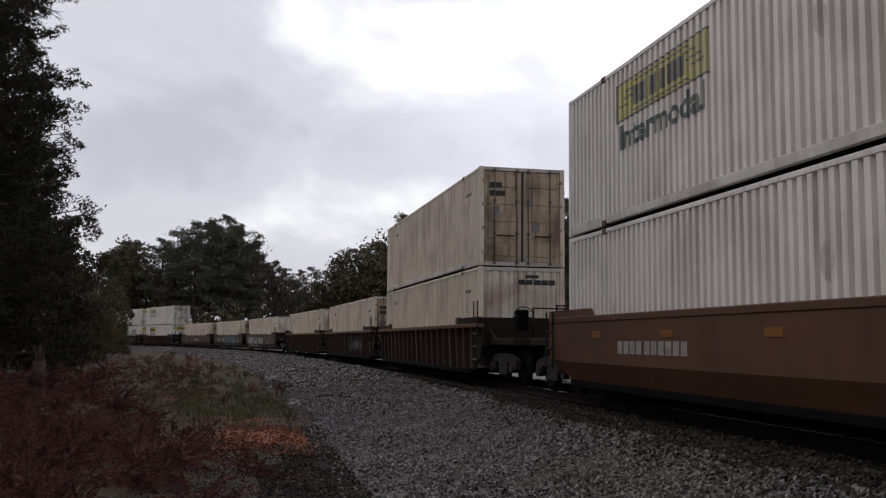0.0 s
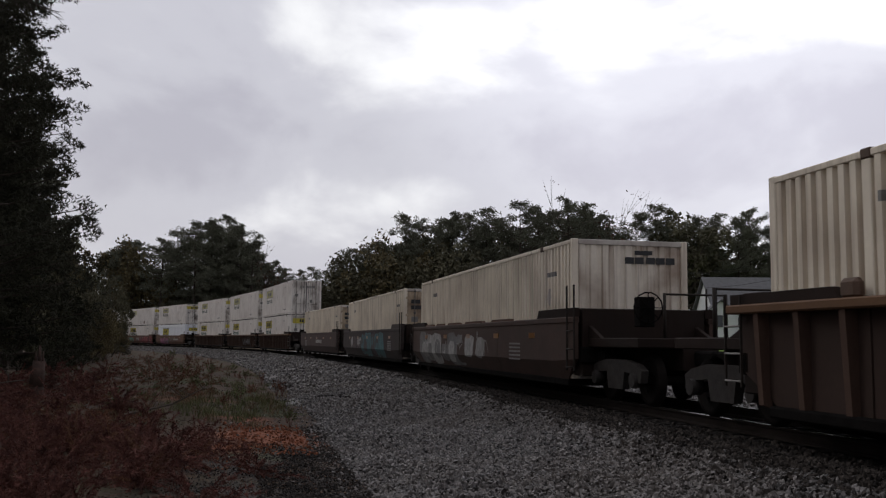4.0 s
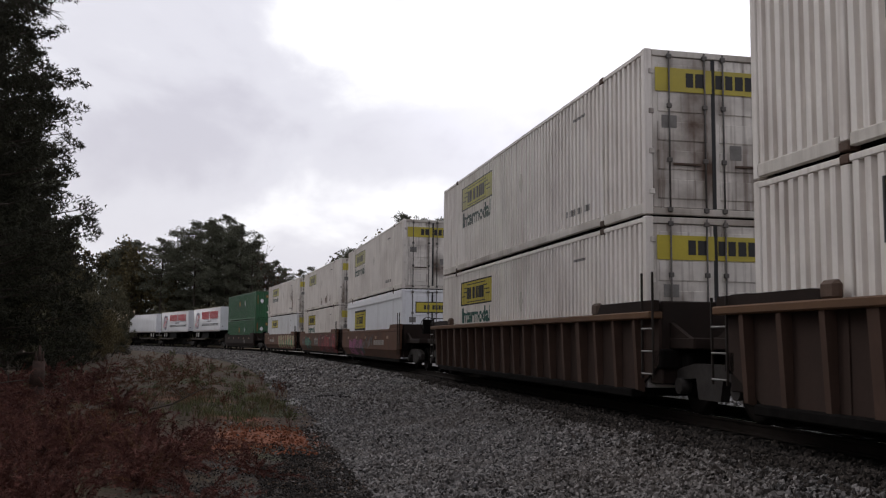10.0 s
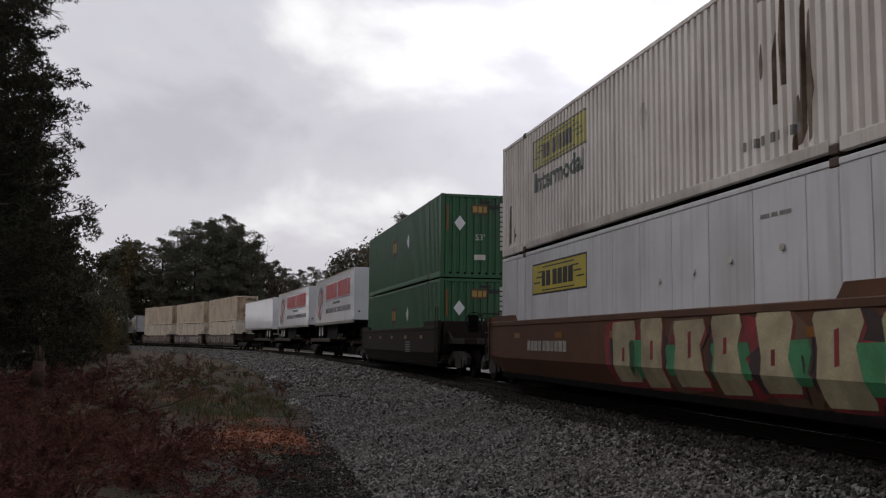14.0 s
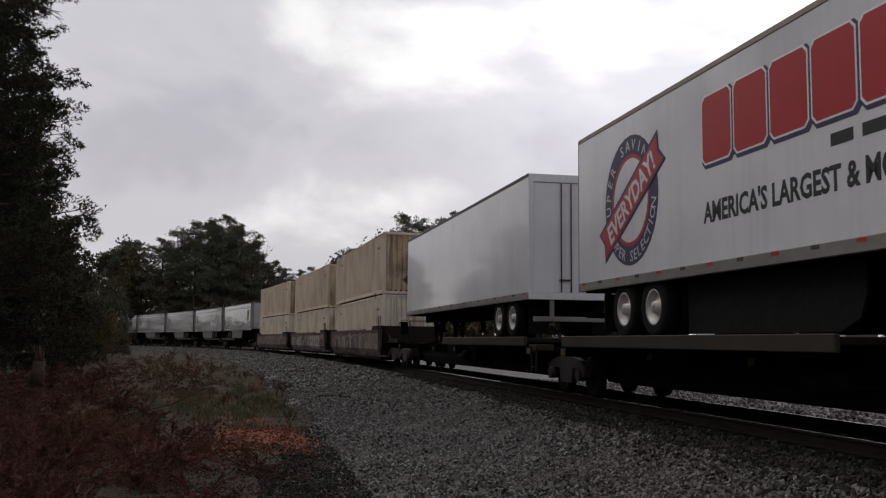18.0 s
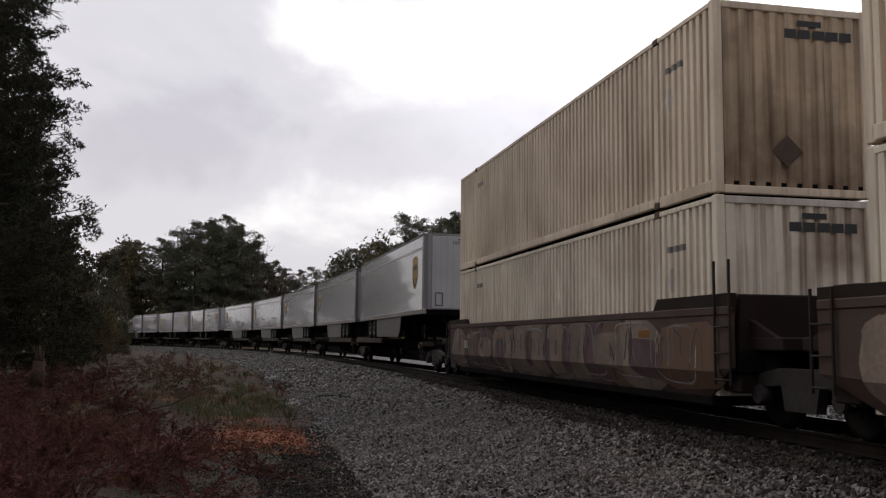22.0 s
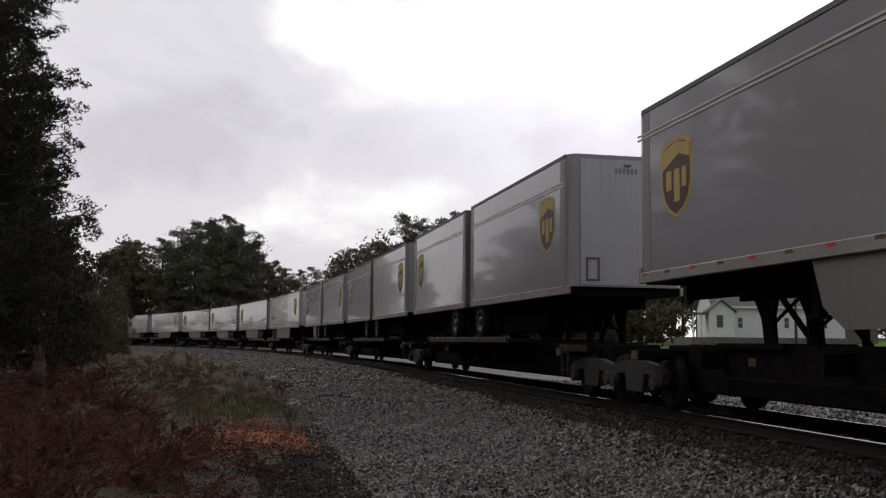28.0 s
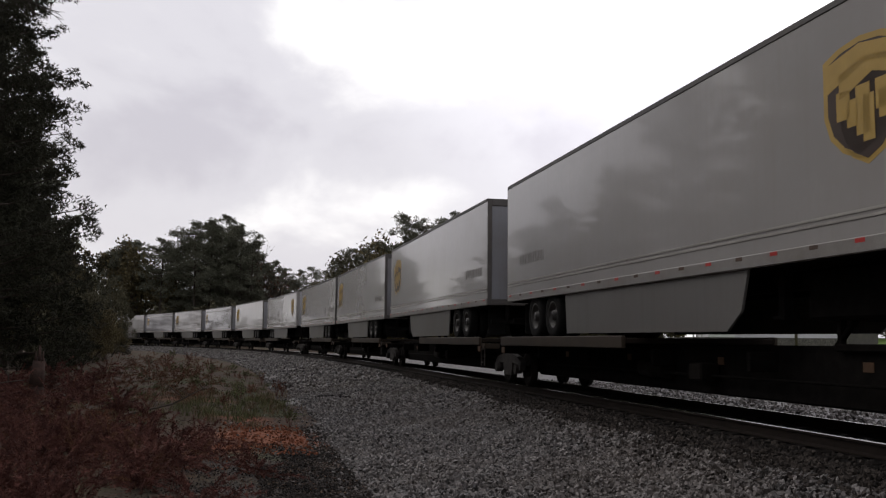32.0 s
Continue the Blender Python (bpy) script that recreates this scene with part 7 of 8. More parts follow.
def skyline(points, dist, rows, group, seed):
    rng = random.Random(seed)
    for px, top in points:
        for r in range(rows):
            D = dist + r * rng.uniform(7, 12) + rng.uniform(-4, 4)
            x, y = at_bearing(px + (rng.uniform(-14, 14) if r else 0), D)
            base = float(ground_z(x, y)[0])
            horizon = 604.7 + (px - 784) * 0.0099
            h = (horizon - top) / 1665.0 * D + EYE - base - (rng.uniform(1, 5) if r else 0)
            k = rng.random()
            if px in BARE_AT and r == 0:
                plant("bare_tree", BARE_TREES[0], x, y, rng.uniform(0, 6), (h / 15 * 0.9, h / 15), "half-bare grey tree in the far woods", "tree", group)
            elif k < (0.92 if seed == 1 else 0.72):
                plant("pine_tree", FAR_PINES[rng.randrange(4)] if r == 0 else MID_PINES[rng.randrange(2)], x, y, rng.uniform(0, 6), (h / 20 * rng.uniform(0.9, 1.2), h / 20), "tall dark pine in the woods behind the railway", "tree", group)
            else:
                plant("broadleaf_tree", FAR_BROAD[rng.randrange(3)], x, y, rng.uniform(0, 6), (h / 17 * rng.uniform(0.85, 1.1), h / 17), "dull green broadleaf tree behind the railway", "tree", group)


BARE_AT = {485, 455, 975, 1060, 1090}
skyline([(188, 448), (215, 430), (250, 420), (285, 424), (312, 410), (345, 394), (372, 389), (400, 383), (425, 400), (446, 428), (455, 440), (485, 455)], 196, 2, "far woods by the curve", 1)
skyline([(505, 477), (530, 479), (552, 474), (575, 480)], 250, 2, "far woods by the curve", 2)
skyline([(600, 460), (622, 440), (645, 424), (666, 407), (692, 400), (718, 379), (745, 391), (772, 368), (802, 376), (832, 379), (860, 369), (890, 392), (922, 358), (950, 366), (975, 350), (1008, 352), (1036, 362), (1060, 352), (1090, 360), (1130, 380), (1165, 362), (1198, 372), (1235, 384), (1270, 380), (1310, 384), (1332, 371), (1375, 392), (1420, 385), (1470, 400), (1520, 395), (1570, 390), (1620, 395)], 132, 2, "woods behind the railway", 3)
rnd = random.Random(9)
for i in range(46):
    px = 180 + i * 31
    D = 178 if px < 500 else (214 if px < 600 else 116)
    x, y = at_bearing(px + rnd.uniform(-8, 8), D + rnd.uniform(-5, 5))
    if 1180 < px < 1530:
        continue
    plant("shrub", SHRUBS[rnd.randrange(2)], x, y, rnd.uniform(0, 6), (rnd.uniform(0.9, 1.4) * (1.3 if D > 150 else 1.0), rnd.uniform(0.9, 1.6)), "bushy undergrowth at the wood's edge", "shrub", "undergrowth at the wood's edge")

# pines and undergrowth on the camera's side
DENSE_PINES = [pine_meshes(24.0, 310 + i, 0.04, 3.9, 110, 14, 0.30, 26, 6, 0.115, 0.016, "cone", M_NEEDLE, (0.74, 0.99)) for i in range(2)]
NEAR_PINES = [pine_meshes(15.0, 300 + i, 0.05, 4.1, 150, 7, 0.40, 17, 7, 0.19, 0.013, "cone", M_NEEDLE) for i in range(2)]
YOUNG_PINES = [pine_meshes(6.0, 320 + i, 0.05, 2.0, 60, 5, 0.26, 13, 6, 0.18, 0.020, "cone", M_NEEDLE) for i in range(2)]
NEAR_SHRUBS = [broad_meshes(6.0, 260 + i, 3.0, 9000, 0.17, m, 0.08) for i, m in enumerate((M_LEAFDARK, M_LEAFOLIVE))]
for px, D, h, k, wide in ((-92, 25.0, 24.0, 0, 1.02), (-70, 35.0, 26.0, 1, 1.16), (-45, 30.0, 24.5, 1, 1.14), (-30, 50.0, 24.0, 0, 1.25), (-170, 27.0, 22.0, 1, 1.2), (40, 64.0, 15.0, 1, 0.9)):
    x, y = at_bearing(px, D)
    dense = px in (-92, -70, -45)
    plant("pine_tree", (DENSE_PINES if dense else NEAR_PINES)[k], x, y, px * 0.7, (wide, h / (24 if dense else 15)), "shaggy dark pine with low limbs beside the railway", "tree", "pines beside the railway")
for i, (px, D, h) in enumerate(((122, 66, 6.8), (160, 72, 6.4), (186, 84, 5.4), (95, 60, 8.4), (140, 58, 4.2), (120, 50, 6.0), (90, 46, 6.5), (170, 60, 3.0), (60, 40, 6.0), (20, 36, 6.5), (-20, 30, 6.5), (150, 48, 3.4), (100, 38, 4.4), (205, 78, 3.6), (222, 88, 2.6), (192, 66, 2.6), (110, 70, 8.6), (145, 80, 8.4))):
    x, y = at_bearing(px, D)
    if i % 2 == 1:
        plant("shrub", NEAR_SHRUBS[i // 2 % 2], x, y, i * 1.7, (h / 6 * 0.75, h / 6), "leafy olive shrub in the shade of the pines", "shrub", "undergrowth beside the railway")
    else:
        plant("young_pine", YOUNG_PINES[i % 4 // 2], x, y, i * 2.1, (h / 6 * 1.1, h / 6), "young dark pine at the wood's edge", "tree", "young pines beside the railway")
def make_bough_pine():
    """A pine that stands close by; only the end of one long low bough comes into view."""
    rng = np.random.RandomState(350)
    t = thing("pine_tree", "tall pine with one long low bough of bare twigs", "tree", "pines beside the railway")
    sh = Shape()
    tube_rows(sh, [(0, 0, -0.2), (0.05, 0, 6.0), (0.1, 0.1, 14.0)], [0.24, 0.17, 0.04], 9)
    part("trunk", sh, M_BARK, t)
    cs, outs = [], []
    for i in range(26):
        u = 7.5 + i * 0.25
        a, R = i * 2.4, 2.6 * (1 - (u - 7.5) / 8.5)
        q = np.array([math.cos(a) * R, math.sin(a) * R, u + 0.2 * R])
        part("limb", Shape().tube((0.05, 0, u), tuple(q), 0.04, 0.01, 5), M_BARK, t)
        for k in range(3):
            c = q * (1 - 0.25 * k) + np.array([0, 0, u]) * 0.25 * k
            off = unit(rng.normal(0, 1, (40, 3))) * 0.45 * np.array([1, 1, 0.6])
            cs.append(c + off)
            outs.append(unit(off))
    spine_ = [np.array(q) for q in ((0.05, 0.0, 6.85), (0.8, 0.0, 6.95), (1.6, 0.05, 6.88), (2.1, 0.05, 6.78), (2.45, 0.1, 6.66))]
    sh = Shape()
    tube_rows(sh, [tuple(q) for q in spine_], [0.06, 0.045, 0.03, 0.018, 0.006], 6)
    for i in range(34):
        u = rng.uniform(0.9, 3.95)
        k = int(u)
        b = spine_[k] * (1 - u + k) + spine_[k + 1] * (u - k)
        d = unit(np.array([rng.uniform(0.3, 1.0), rng.normal(0, 0.7), rng.uniform(-0.75, 0.25)]))
        e = b + d * rng.uniform(0.22, 0.55)
        sh.tube(tuple(b), tuple(e), 0.010, 0.003, 4)
        for j in range(2):
            f = b + (e - b) * rng.uniform(0.3, 0.9)
            sh.tube(tuple(f), tuple(f + unit(d + rng.normal(0, 0.6, 3)) * rng.uniform(0.10, 0.24)), 0.005, 0.002, 3)
        if u < 3.1:
            off = rng.normal(0, 0.08, (16, 3))
            cs.append(e + off)
            outs.append(unit(off + d * 0.1))
    part("bough", sh, M_BARK, t)
    v, f = tufts(np.concatenate(cs), np.concatenate(outs), 6, 0.10, 0.004, rng)
    part("crown", fast_mesh("crown", v, f, M_NEEDLE), M_NEEDLE, t)
    x, y = at_bearing(-255, 14.0)
    t.matrix_world = Matrix.Translation((x, y, float(ground_z(x, y)[0])))


make_bough_pine()
# the wood goes on behind the camera, where the trailers mirror it
for i in range(26):
    x, y = -21 - rnd.uniform(0, 16), 20 - i * 3.4
    plant("pine_tree", HIDDEN_PINES[i % 2], x, y, rnd.uniform(0, 6), (rnd.uniform(0.6, 0.85), rnd.uniform(0.40, 0.62)), "tall dark pine beside the railway", "tree", "pines beside the railway")

for i in range(11):
    x, y = -27 - rnd.uniform(0, 16), 14 + i * 4.4 + rnd.uniform(-2, 2)
    if x / y < -0.56:
        plant("pine_tree", HIDDEN_PINES[i % 2], x, y, rnd.uniform(0, 6), (rnd.uniform(0.75, 1.0), rnd.uniform(0.6, 0.9)), "tall dark pine beside the railway", "tree", "pines beside the railway")

# and along the outside of the curve
for i in range(36):
    y = 58 + i * 3.3
    x = -0.41 * y - rnd.uniform(0, 26)
    plant("pine_tree", HIDDEN_PINES[i % 2], x, y, rnd.uniform(0, 6), (rnd.uniform(0.7, 0.95), rnd.uniform(0.6, 0.85)), "tall dark pine beside the railway", "tree", "pines beside the railway")

# ---------------------------------------------------------------- dead brush, weeds and grass
def heap(name, label, spots, count, blades, material, seed, category):
    """Cut boughs with dead needles, thrown in rounded heaps: each a foxtail of blades round a thin stem."""
    rng = np.random.RandomState(seed)
    foot, out = [], []
    tot = sum(r * r for _, _, r, _ in spots)
    for x, y, r, h in spots:
        k = max(4, int(r * r * 3.4))
        per = max(4, int(count * r * r / tot / k))
        for i in range(k):
            a, q = rng.uniform(0, 6.28), math.sqrt(rng.uniform(0, 1))
            cx, cy = x + math.cos(a) * q * r, y + math.sin(a) * q * r
            cz = float(ground_z(cx, cy)[0]) + max(0.0, h * (1 - 0.75 * q * q) * rng.uniform(0.25, 1.0) - 0.25)
            d = unit(rng.normal(0, 1, (per, 3)))
            d[:, 2] = np.abs(d[:, 2]) * 0.9 + 0.05
            d = unit(d)
            foot.append(np.array([cx, cy, cz]) + d * rng.uniform(0.02, 0.22, (per, 1)) + rng.normal(0, 0.05, (per, 3)))
            out.append(d)
    foot, ax = np.concatenate(foot), np.concatenate(out)
    n = len(foot)
    L = rng.uniform(0.28, 0.62, n)[:, None]
    sag = np.array([0.0, 0.0, -1.0]) * L * rng.uniform(0.1, 0.55, (n, 1))
    u = rng.uniform(0.0, 1.0, (n, blades, 1)) ** 0.8
    c = foot[:, None] + ax[:, None] * L[:, None] * u + sag[:, None] * u * u
    along = unit(ax[:, None] * L[:, None] + 2 * sag[:, None] * u)
    d = unit(along * rng.uniform(0.7, 1.3, (n, blades, 1)) + unit(rng.normal(0, 1, (n, blades, 3))) * 1.15)
    bl = 0.075 * rng.uniform(0.6, 1.15, (n, blades, 1)) * (1.12 - 0.45 * u)
    side = unit(np.cross(d, rng.normal(0, 1, (n, blades, 3)))) * 0.0058
    v = np.stack([c - side, c + side, c + d * bl], 2).reshape(-1, 3)
    e = unit(np.cross(ax, rng.normal(0, 1, (n, 3)))) * 0.008
    tip = foot + ax * L + sag
    sv = np.stack([foot - ax * 0.2 - e, foot - ax * 0.2 + e, tip], 1).reshape(-1, 3)
    v = np.concatenate([v, sv])
    ob = new(name, fast_mesh(name, v, np.arange(len(v)).reshape(-1, 3), material))
    return tagged(ob, label, category, kind="stuff")


SPOTS = [(-7.4, 14.2, 2.4, 0.85), (-5.2, 12.8, 2.0, 0.66), (-9.6, 15.6, 2.6, 1.0), (-3.6, 11.8, 1.5, 0.55), (-5.9, 10.3, 2.2, 0.62), (-7.6, 18.2, 2.0, 0.7), (-12.0, 20.0, 3.0, 1.1), (-4.6, 14.6, 1.4, 0.5), (-3.4, 9.4, 1.3, 0.4), (-10.6, 25.5, 2.4, 1.0), (-7.8, 11.4, 1.8, 0.7)]
heap("dead_brush", "heaps of cut boughs with dead red-brown needles on the bank", [(x, y, r, h * 1.2) for x, y, r, h in SPOTS], 3600, 105, M_LEAFBROWN, 31, "brush")
heap("rusty_brush", "scattered rust-brown dead growth among the brush", SPOTS[:7] + [(-9.6, 23.5, 1.6, 0.4), (-7.6, 25.5, 1.6, 0.3), (-9.4, 30.0, 2.0, 0.4), (-10.5, 35.0, 2.6, 0.6), (-12.0, 41.0, 2.8, 0.6), (-14.5, 50.0, 3.2, 0.7), (-18.0, 60.0, 3.4, 0.9)], 1300, 80, M_LEAFRUST, 32, "brush")


def litter(name, label, boxes, n, size, material, seed):
    """Fallen leaves and bits of bark, flat on the ground."""
    rng = np.random.RandomState(seed)
    c = np.concatenate([np.stack([rng.uniform(x0, x1, n // len(boxes)), rng.uniform(y0, y1, n // len(boxes))], -1) for x0, x1, y0, y1 in boxes])
    w, _ = aside(c[:, 0], c[:, 1])
    clay = np.hypot(c[:, 0] + 3.0, c[:, 1] - 17.6)
    keep = (w > 6.0) & (clay + rng.uniform(-0.5, 0.5, len(c)) > 1.5) & (lumps(c[:, 0], c[:, 1], 1.1, seed) + rng.uniform(-0.5, 0.5, len(c)) > -0.1)
    c = c[keep]
    z = ground_z(c[:, 0], c[:, 1]) + rng.uniform(0.005, 0.03, len(c))
    v, f = leaves(np.stack([c[:, 0], c[:, 1], z], -1), size, rng, aspect=0.55)
    z0 = np.repeat(z, 4)
    v[:, 2] = z0 + (v[:, 2] - z0) * 0.35
    return tagged(new(name, fast_mesh(name, v, f, material)), label, "leaf litter", kind="stuff")


M_LITTER = mat("fallen_leaves", (0.095, 0.064, 0.042), 0.9, vary=0.3, noise_scale=1.5, island=0.6, spec=0.15)
M_LITTERDARK = mat("rotting_leaves", (0.050, 0.030, 0.022), 0.95, vary=0.3, noise_scale=1.5, island=0.6, spec=0.1)
LITTER_AT = [(-5.0, 0.6, 6.5, 14.0), (-8.5, -1.6, 13, 20), (-10, -3.5, 18, 28), (-14, -6, 27, 45)]
litter("fallen_leaves", "fallen tan leaves and bark scraps on the bank", LITTER_AT, 15000, 0.055, M_LITTER, 61)
litter("rotting_leaves", "dark rotting leaves and twigs on the bank", LITTER_AT, 15000, 0.06, M_LITTERDARK, 62)


def blades_of(name, label, boxes, n, length, width, material, seed):
    rng = np.random.RandomState(seed)
    cs = []
    for x0, x1, y0, y1 in boxes:
        m = n // len(boxes)
        # tufts
        k = max(3, m // 26)
        tx, ty = rng.uniform(x0, x1, k), rng.uniform(y0, y1, k)
        i = rng.randint(0, k, m)
        cs.append(np.stack([tx[i] + rng.normal(0, 0.09, m), ty[i] + rng.normal(0, 0.09, m)], -1))
    c = np.concatenate(cs)
    w, _ = aside(c[:, 0], c[:, 1])
    c = c[w > 6.2]
    z = ground_z(c[:, 0], c[:, 1])
    b = np.stack([c[:, 0], c[:, 1], z - 0.02], -1)
    m = len(b)
    L = length * rng.uniform(0.4, 1.2, m)
    lean = rng.normal(0, 0.35, (m, 2))
    mid = b + np.stack([lean[:, 0] * L * 0.4, lean[:, 1] * L * 0.4, L * 0.6], -1)
    tip = b + np.stack([lean[:, 0] * L, lean[:, 1] * L, L * 0.95], -1)
    d = unit(rng.normal(0, 1, (m, 3)) * [1, 1, 0]) * width
    v = np.stack([b - d, b + d, mid + d * 0.8, mid - d * 0.8, tip], 1).reshape(-1, 3)
    k = np.arange(m)[:, None] * 5
    f = np.concatenate([k + [[0, 1, 2]], k + [[0, 2, 3]], k + [[3, 2, 4]]])
    return tagged(new(name, fast_mesh(name, v, f, material)), label, "grass", kind="stuff")


blades_of("dry_grass", "tufts of dry straw-coloured grass on the bank", [(-8.5, -3.4, 18.5, 34), (-15, -6, 30, 60)], 4200, 0.24, 0.006, M_DRYGRASS, 41)
blades_of("green_grass", "short dull green grass among the weeds", [(-9.5, -4.6, 21, 40), (-18, -9, 35, 70), (-6.5, -4.2, 20, 28)], 5600, 0.20, 0.006, M_GRASS, 42)


def make_weed(h, seed, material):
    rng = np.random.RandomState(seed)
    stalks = []
    tips = []
    for i in range(7):
        sh = Shape()
        stalks.append(sh)
        a, L = rng.uniform(0, 6.28), h * rng.uniform(0.55, 1.0)
        p1 = np.array([math.cos(a) * 0.10 * h, math.sin(a) * 0.10 * h, L * 0.55])
        p2 = np.array([math.cos(a) * 0.24 * h, math.sin(a) * 0.24 * h, L])
        tube_rows(sh, [(0, 0, -0.05), tuple(p1), tuple(p2)], [0.008, 0.006, 0.003], 4)
        for u in rng.uniform(0.25, 1, 16):
            tips.append(p1 * (1 - u) + p2 * u + rng.normal(0, 0.05 * h, 3))
    v, f = leaves(np.array(tips), 0.10 * h + 0.03, rng, aspect=0.35)
    return [sh.mesh("stalk", M_LEAFBROWN) for sh in stalks], fast_mesh("foliage", v, f, material)


WEEDS = [make_weed(0.75, 50, M_GRASS), make_weed(0.7, 51, M_LEAFRUST), make_weed(0.55, 52, M_LEAFDARK)]
for i, (px, py, k, sc) in enumerate(((432, 700, 0, 0.8), (515, 735, 2, 0.75), (495, 690, 1, 0.8), (505, 692, 1, 0.75), (440, 665, 0, 0.7), (325, 660, 2, 1.0), (468, 672, 1, 0.7), (300, 652, 1, 1.1), (350, 690, 0, 0.8), (405, 720, 1, 0.6), (380, 668, 0, 0.9), (270, 655, 2, 1.2), (520, 742, 0, 0.6), (340, 648, 1, 1.2), (310, 640, 0, 1.3))):
    D = 1.68 * 1665 / (py - 600)
    x, y = at_bearing(px, D)
    w_ = thing("weed", "scraggy roadside weed beside the railway ballast", "weed", "weeds on the bank")
    for nm, me in [("stalk", q_) for q_ in WEEDS[k][0]] + [("foliage", WEEDS[k][1])]:
        o_ = new(nm, me)
        o_.parent = w_
    w_.matrix_world = Matrix.Translation((x, y, float(ground_z(x, y)[0]))) @ Matrix.Rotation(i * 1.3, 4, "Z") @ Matrix.Diagonal((sc, sc, sc, 1))
rw = random.Random(77)
for i in range(34):
    s_, w0 = rw.uniform(1.5, 34.0), rw.uniform(6.9, 11.5)
    x, y, _ = on_line(s_, w0 + 0.02 * s_)
    k = rw.choice((0, 1, 1, 2, 2))
    sc = rw.uniform(0.35, 0.85)
    w_ = thing("weed", ("scraggy green roadside weed on the bank", "dry brown weed on the bank", "dark leafy weed on the bank")[k], "weed", "weeds on the bank")
    for nm, me in [("stalk", q_) for q_ in WEEDS[k][0][:2]] + [("foliage", WEEDS[k][1])]:
        o_ = new(nm, me)
        o_.parent = w_
    w_.matrix_world = Matrix.Translation((x, y, float(ground_z(x, y)[0]))) @ Matrix.Rotation(i * 2.3, 4, "Z") @ Matrix.Diagonal((sc * 1.2, sc * 1.2, sc, 1))
# fallen branches and a stump
for pts in (((-6.8, 19.6, 0.05), (-5.9, 20.9, 0.22), (-5.3, 21.6, 0.62)), ((-9.5, 14.8, 0.3), (-8.6, 15.6, 0.7), (-7.2, 16.4, 0.9))):
    sh = Shape()
    pp = [(x, y, float(ground_z(x, y)[0]) + z) for x, y, z in pts]
    pp[0] = (pp[0][0], pp[0][1], float(ground_z(pp[0][0], pp[0][1])[0]))
    tube_rows(sh, pp, [0.028, 0.02, 0.008], 6)
    for k in range(4):
        u = 0.3 + 0.18 * k
        p = Vector(pp[1]).lerp(Vector(pp[2]), u)
        sh.tube(tuple(p), tuple(p + Vector((random.uniform(-0.4, 0.4), random.uniform(-0.4, 0.4), random.uniform(0.1, 0.4)))), 0.012, 0.004, 4)
    tagged(new("fallen_branch", sh.mesh("fallen_branch", M_BARK)), "dead fallen branch lying on the bank", "branch")
x, y = at_bearing(72, 24.0)
sh = Shape()
tube_rows(sh, [(0, 0, -0.2), (0.02, 0, 0.35), (0.06, 0.02, 1.0)], [0.25, 0.19, 0.15], 10)
for k in range(6):
    a = k * 1.05
    sh.tube((0.06 + 0.10 * math.cos(a), 0.02 + 0.10 * math.sin(a), 0.95), (0.06 + 0.11 * math.cos(a), 0.02 + 0.11 * math.sin(a), 1.08 + 0.16 * (k % 3)), 0.055, 0.008, 5)
stump = new("tree_stump", sh.mesh("tree_stump", mat("red_brown_dead_wood", (0.060, 0.034, 0.026), 0.95, vary=0.4, noise_scale=6, bump=0.8, bump_scale=14)))
stump.location = (x, y, float(ground_z(x, y)[0]))
tagged(stump, "broken brown tree stump in the dead brush", "stump")

# ---------------------------------------------------------------- the white house beyond the line
M_SIDING = mat("white_siding", (0.62, 0.63, 0.64), 0.6, vary=0.05, noise_scale=1.0)
M_ROOF = mat("grey_shingles", (0.11, 0.11, 0.115), 0.85, vary=0.2, noise_scale=2.5, bump=0.4)
M_PANE = mat("dark_window_glass", (0.03, 0.035, 0.04), 0.08, vary=0.1, spec=0.6)
M_POLE = mat("weathered_pole_wood", (0.085, 0.065, 0.05), 0.9, vary=0.3, noise_scale=3, bump=0.4)


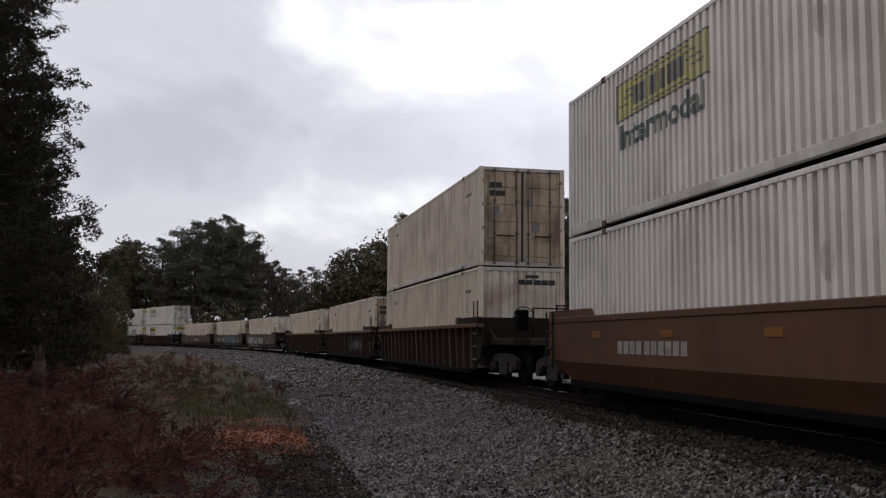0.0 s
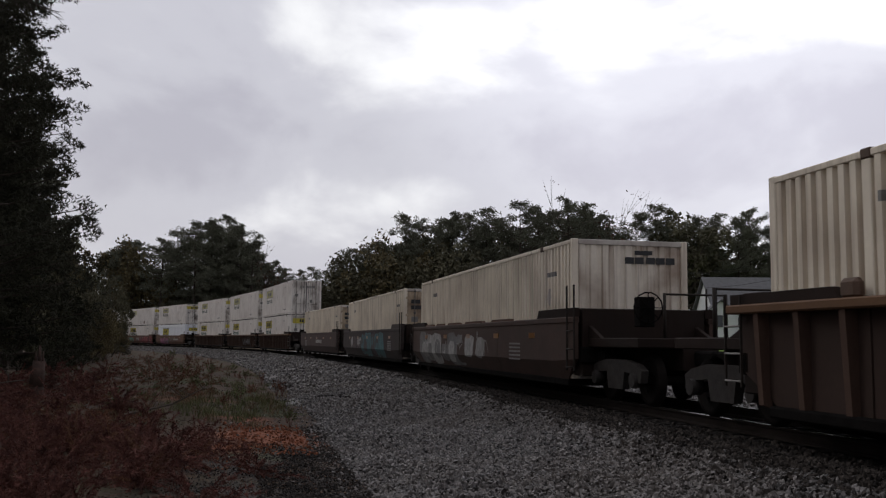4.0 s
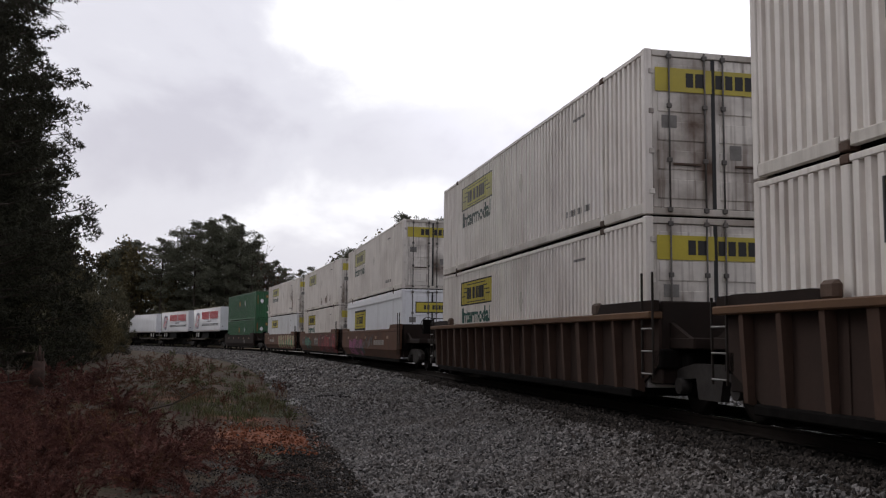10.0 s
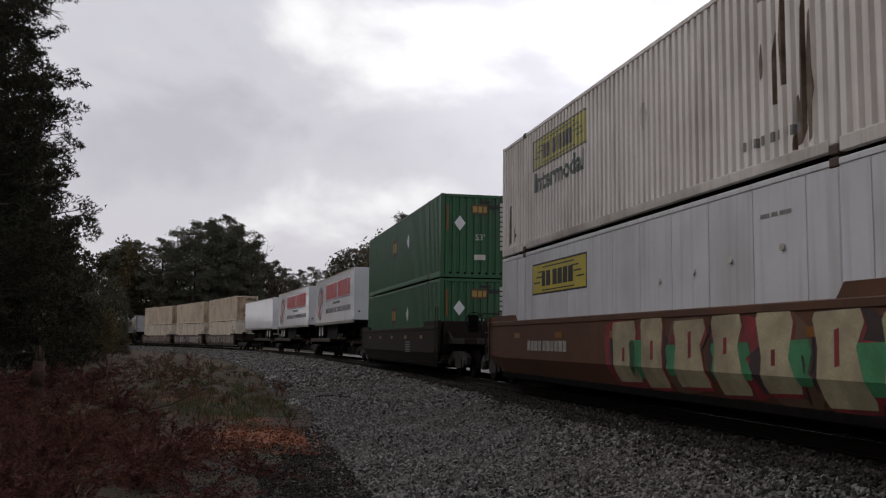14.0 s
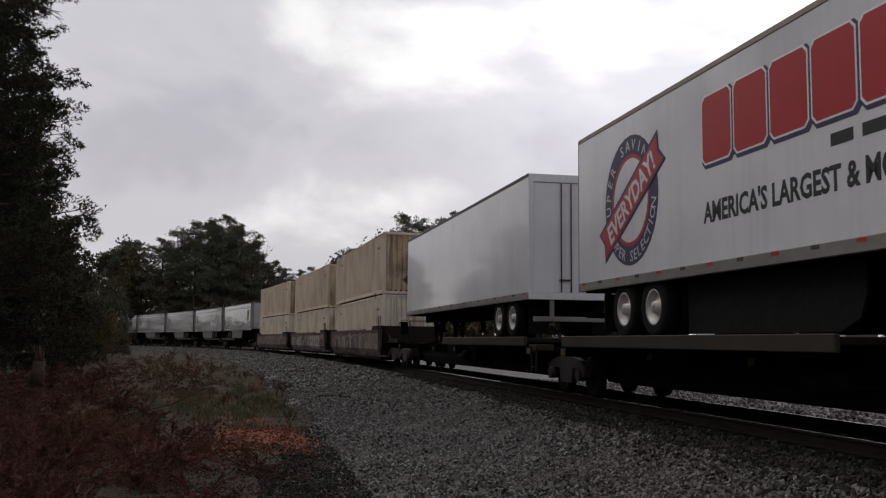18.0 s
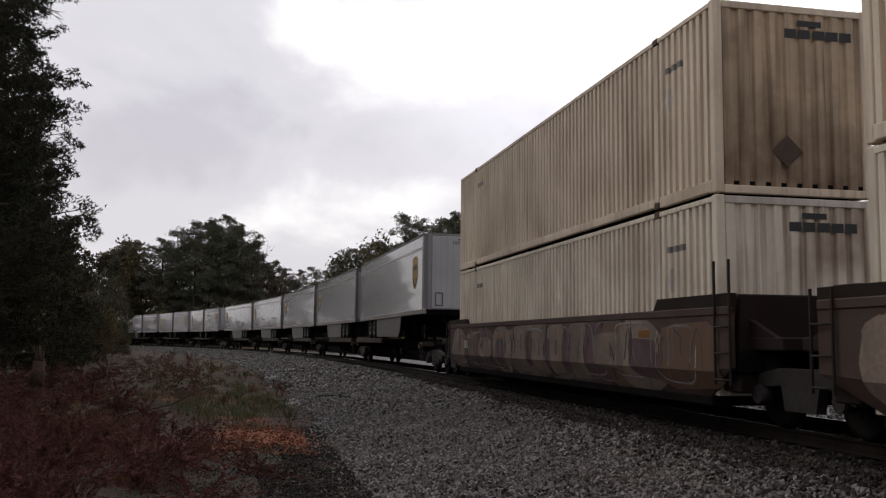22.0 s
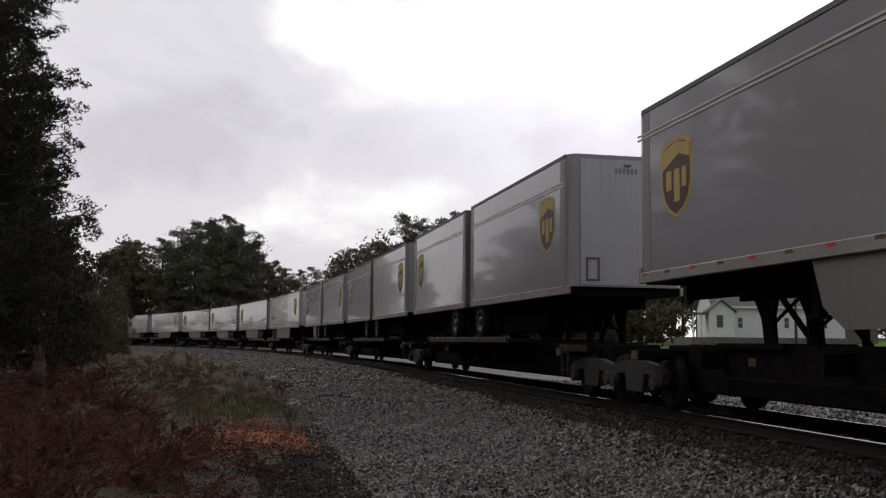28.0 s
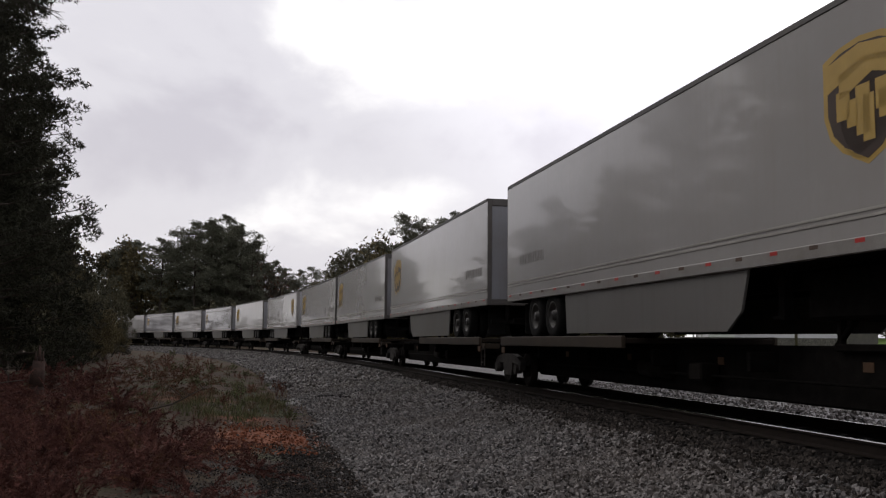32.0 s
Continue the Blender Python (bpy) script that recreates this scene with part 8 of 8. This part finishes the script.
def make_house():
    D = 96.0
    x0, _ = at_bearing(1264, D)
    x1, _ = at_bearing(1490, D)
    z = 1.75
    house = thing("house", "low white-sided house with grey gable roof on a lawn", "house")
    L, W, H = x1 - x0, 8.0, 3.15
    front = part("wall", Shape().box(0, L, 0.0, 0.2, 0, H), M_SIDING, house)
    n = 14
    for i in range(n):
        part("siding_board", Shape().prism([(-0.035, i * H / n), (0.0, i * H / n), (0.0, (i + 1) * H / n - 0.012), (-0.012, (i + 1) * H / n - 0.012)], "x", 0, L), M_SIDING, front)
    part("wall", Shape().prism([(0.2, 0), (W, 0), (W, H), (W / 2, H + 3.0), (0.2, H)], "x", 0.0, 0.2), M_SIDING, house)
    part("wall", Shape().prism([(0.2, 0), (W, 0), (W, H), (W / 2, H + 3.0), (0.2, H)], "x", L - 0.2, L), M_SIDING, house)
    part("wall", Shape().box(0.2, L - 0.2, W - 0.2, W, 0, H), M_SIDING, house)
    for s_ in (0, 1):
        o = [(-0.45, H - 0.16), (W / 2, H + 3.1), (W / 2, H + 3.25), (-0.45, H + 0.02)] if s_ == 0 else [(W + 0.45, H - 0.16), (W / 2, H + 3.1), (W / 2, H + 3.25), (W + 0.45, H + 0.02)]
        part("roof", Shape().prism(o, "x", -0.35, L + 0.35), M_ROOF, house)
    part("fascia", Shape().box(-0.35, L + 0.35, -0.50, -0.45, H - 0.20, H + 0.02), M_SIDING, house)
    for u in (0.20, 0.555, 0.845):
        win = part("window", Shape().box(L * u - 0.28, L * u + 0.28, -0.05, 0.02, 0.95, 2.05), M_SIDING, house)
        part("pane", Shape().box(L * u - 0.22, L * u + 0.22, -0.06, -0.05, 1.0, 1.48), M_PANE, win)
        part("pane", Shape().box(L * u - 0.22, L * u + 0.22, -0.06, -0.05, 1.53, 2.0), M_PANE, win)
    # front porch gable
    part("porch_wall", Shape().prism([(-0.9, 0), (1.6, 0), (1.6, 2.6), (0.35, 3.6), (-0.9, 2.6)], "y", -1.6, -0.1), M_SIDING, house)
    part("porch_roof", Shape().prism([(-1.15, 2.45), (0.35, 3.68), (1.85, 2.45), (1.85, 2.58), (0.35, 3.82), (-1.15, 2.58)], "y", -1.9, 0.0), M_ROOF, house)
    win = part("window", Shape().box(-0.1, 0.5, -1.66, -1.6, 1.0, 2.2), M_DARKFRAME, house)
    part("pane", Shape().box(-0.04, 0.44, -1.68, -1.66, 1.06, 2.14), M_PANE, win)
    for px in (-2.4, -1.6):
        part("porch_post", Shape().box(px - 0.08, px + 0.08, -1.5, -1.34, 0, 2.3), M_SIDING, house)
    part("porch_roof", Shape().box(-2.7, -0.9, -1.8, 0.4, 2.3, 2.45), M_ROOF, house)
    part("foundation", Shape().box(-2.6, L, -1.5, W, -0.9, 0.0), M_BALLAST, house)
    house.matrix_world = Matrix.Translation((x0, D, z)) @ Matrix.Rotation(radians(-3), 4, "Z")
    shed = thing("shed", "small pale shed with white roof on the lawn", "shed")
    part("wall", Shape().box(0, 3.4, 0, 3, -0.6, 1.3), M_DARKFRAME, shed)
    part("roof", Shape().prism([(-0.3, 1.3), (3.3, 1.3), (1.5, 2.0)], "x", -0.2, 3.6), M_SIDING, shed)
    sx, _ = at_bearing(1496, 100)
    shed.matrix_world = Matrix.Translation((sx, 100.0, 1.75))


make_house()


def make_pole(px, D, h, arm=True, label="weathered wooden utility pole"):
    x, y = at_bearing(px, D)
    t = thing("utility_pole", label, "pole", "poles beyond the railway")
    sh = Shape()
    tube_rows(sh, [(0, 0, -0.5), (0, 0, h)], [0.15, 0.10], 8)
    part("shaft", sh, M_POLE, t)
    if arm:
        part("crossarm", Shape().box(-1.1, 1.1, -0.06, 0.06, h - 0.6, h - 0.48), M_POLE, t)
        for k in (-1.0, -0.4, 0.4, 1.0):
            part("insulator", Shape().tube((k, 0, h - 0.48), (k, 0, h - 0.34), 0.04, sides=6), M_CASTING, t)
    else:
        for sx in (-1, 1):
            arm_ = Shape()
            tube_rows(arm_, [(0, 0, h - 0.5), (sx * 0.7, 0, h - 0.1), (sx * 1.3, 0, h + 0.1)], [0.05, 0.045, 0.04], 6)
            part("lamp_arm", arm_, M_POLE, t)
            part("lamp_head", Shape().box(min(sx * 1.25, sx * 1.8), max(sx * 1.25, sx * 1.8), -0.13, 0.13, h + 0.04, h + 0.18, 0.03), M_DARKFRAME, t)
    t.matrix_world = Matrix.Translation((x, y, float(ground_z(x, y)[0])))
    return x, y, float(ground_z(x, y)[0]) + h - 0.35


POLES = [make_pole(1408, 84.0, 8.6), make_pole(1060, 92.0, 9.0), make_pole(645, 150.0, 9.0, False, "slim pole with two upswept lamp arms"), make_pole(1800, 78.0, 8.6)]
order = [POLES[2], POLES[1], POLES[0], POLES[3]]
for k, dz in ((-1.0, 0), (1.0, 0), (0.0, -1.4)):
    sh = Shape()
    for a, b in zip(order[:-1], order[1:]):
        prev = None
        for i in range(9):
            u = i / 8
            p = (a[0] + (b[0] - a[0]) * u + k, a[1] + (b[1] - a[1]) * u, a[2] + (b[2] - a[2]) * u + dz - 1.1 * 4 * u * (1 - u))
            if prev:
                sh.tube(prev, p, 0.016, sides=4, caps=False)
            prev = p
    tagged(new("overhead_wire", sh.mesh("overhead_wire", M_BLACK)), "thin black overhead wire strung between poles", "wire", "overhead wires")


# ---------------------------------------------------------------- movement
def motions():
    """The train rolls past at a steady pace."""
    times = [i * 0.5 for i in range(65)]
    for ob, centre, half, x, y, z in RIDERS:
        walk(ob, [(t, car_pose(centre, half, t, x, y, z)) for t in times])
        # the wheelsets turn while the car is near
        t0, t1 = max(0.0, (centre - 60) / 17.6), min(32.0, (centre + 14) / 17.6)
        if t1 <= t0:
            continue
        f0, f1 = int(t0 * FPS), int(t1 * FPS)
        for w in ob.children_recursive:
            if w.name.startswith("wheelset"):
                at = w.location.copy()
                turns = [(f / FPS, Matrix.Translation(at) @ Matrix.Rotation(travelled(f / FPS) / 0.44, 4, "Y")) for f in range(f0, f1 + 1)]
                if f0 > 0:
                    turns.insert(0, (0.0, turns[0][1]))
                if f1 < 32 * FPS:
                    turns.append((32.0, turns[-1][1]))
                walk(w, turns)


motions()
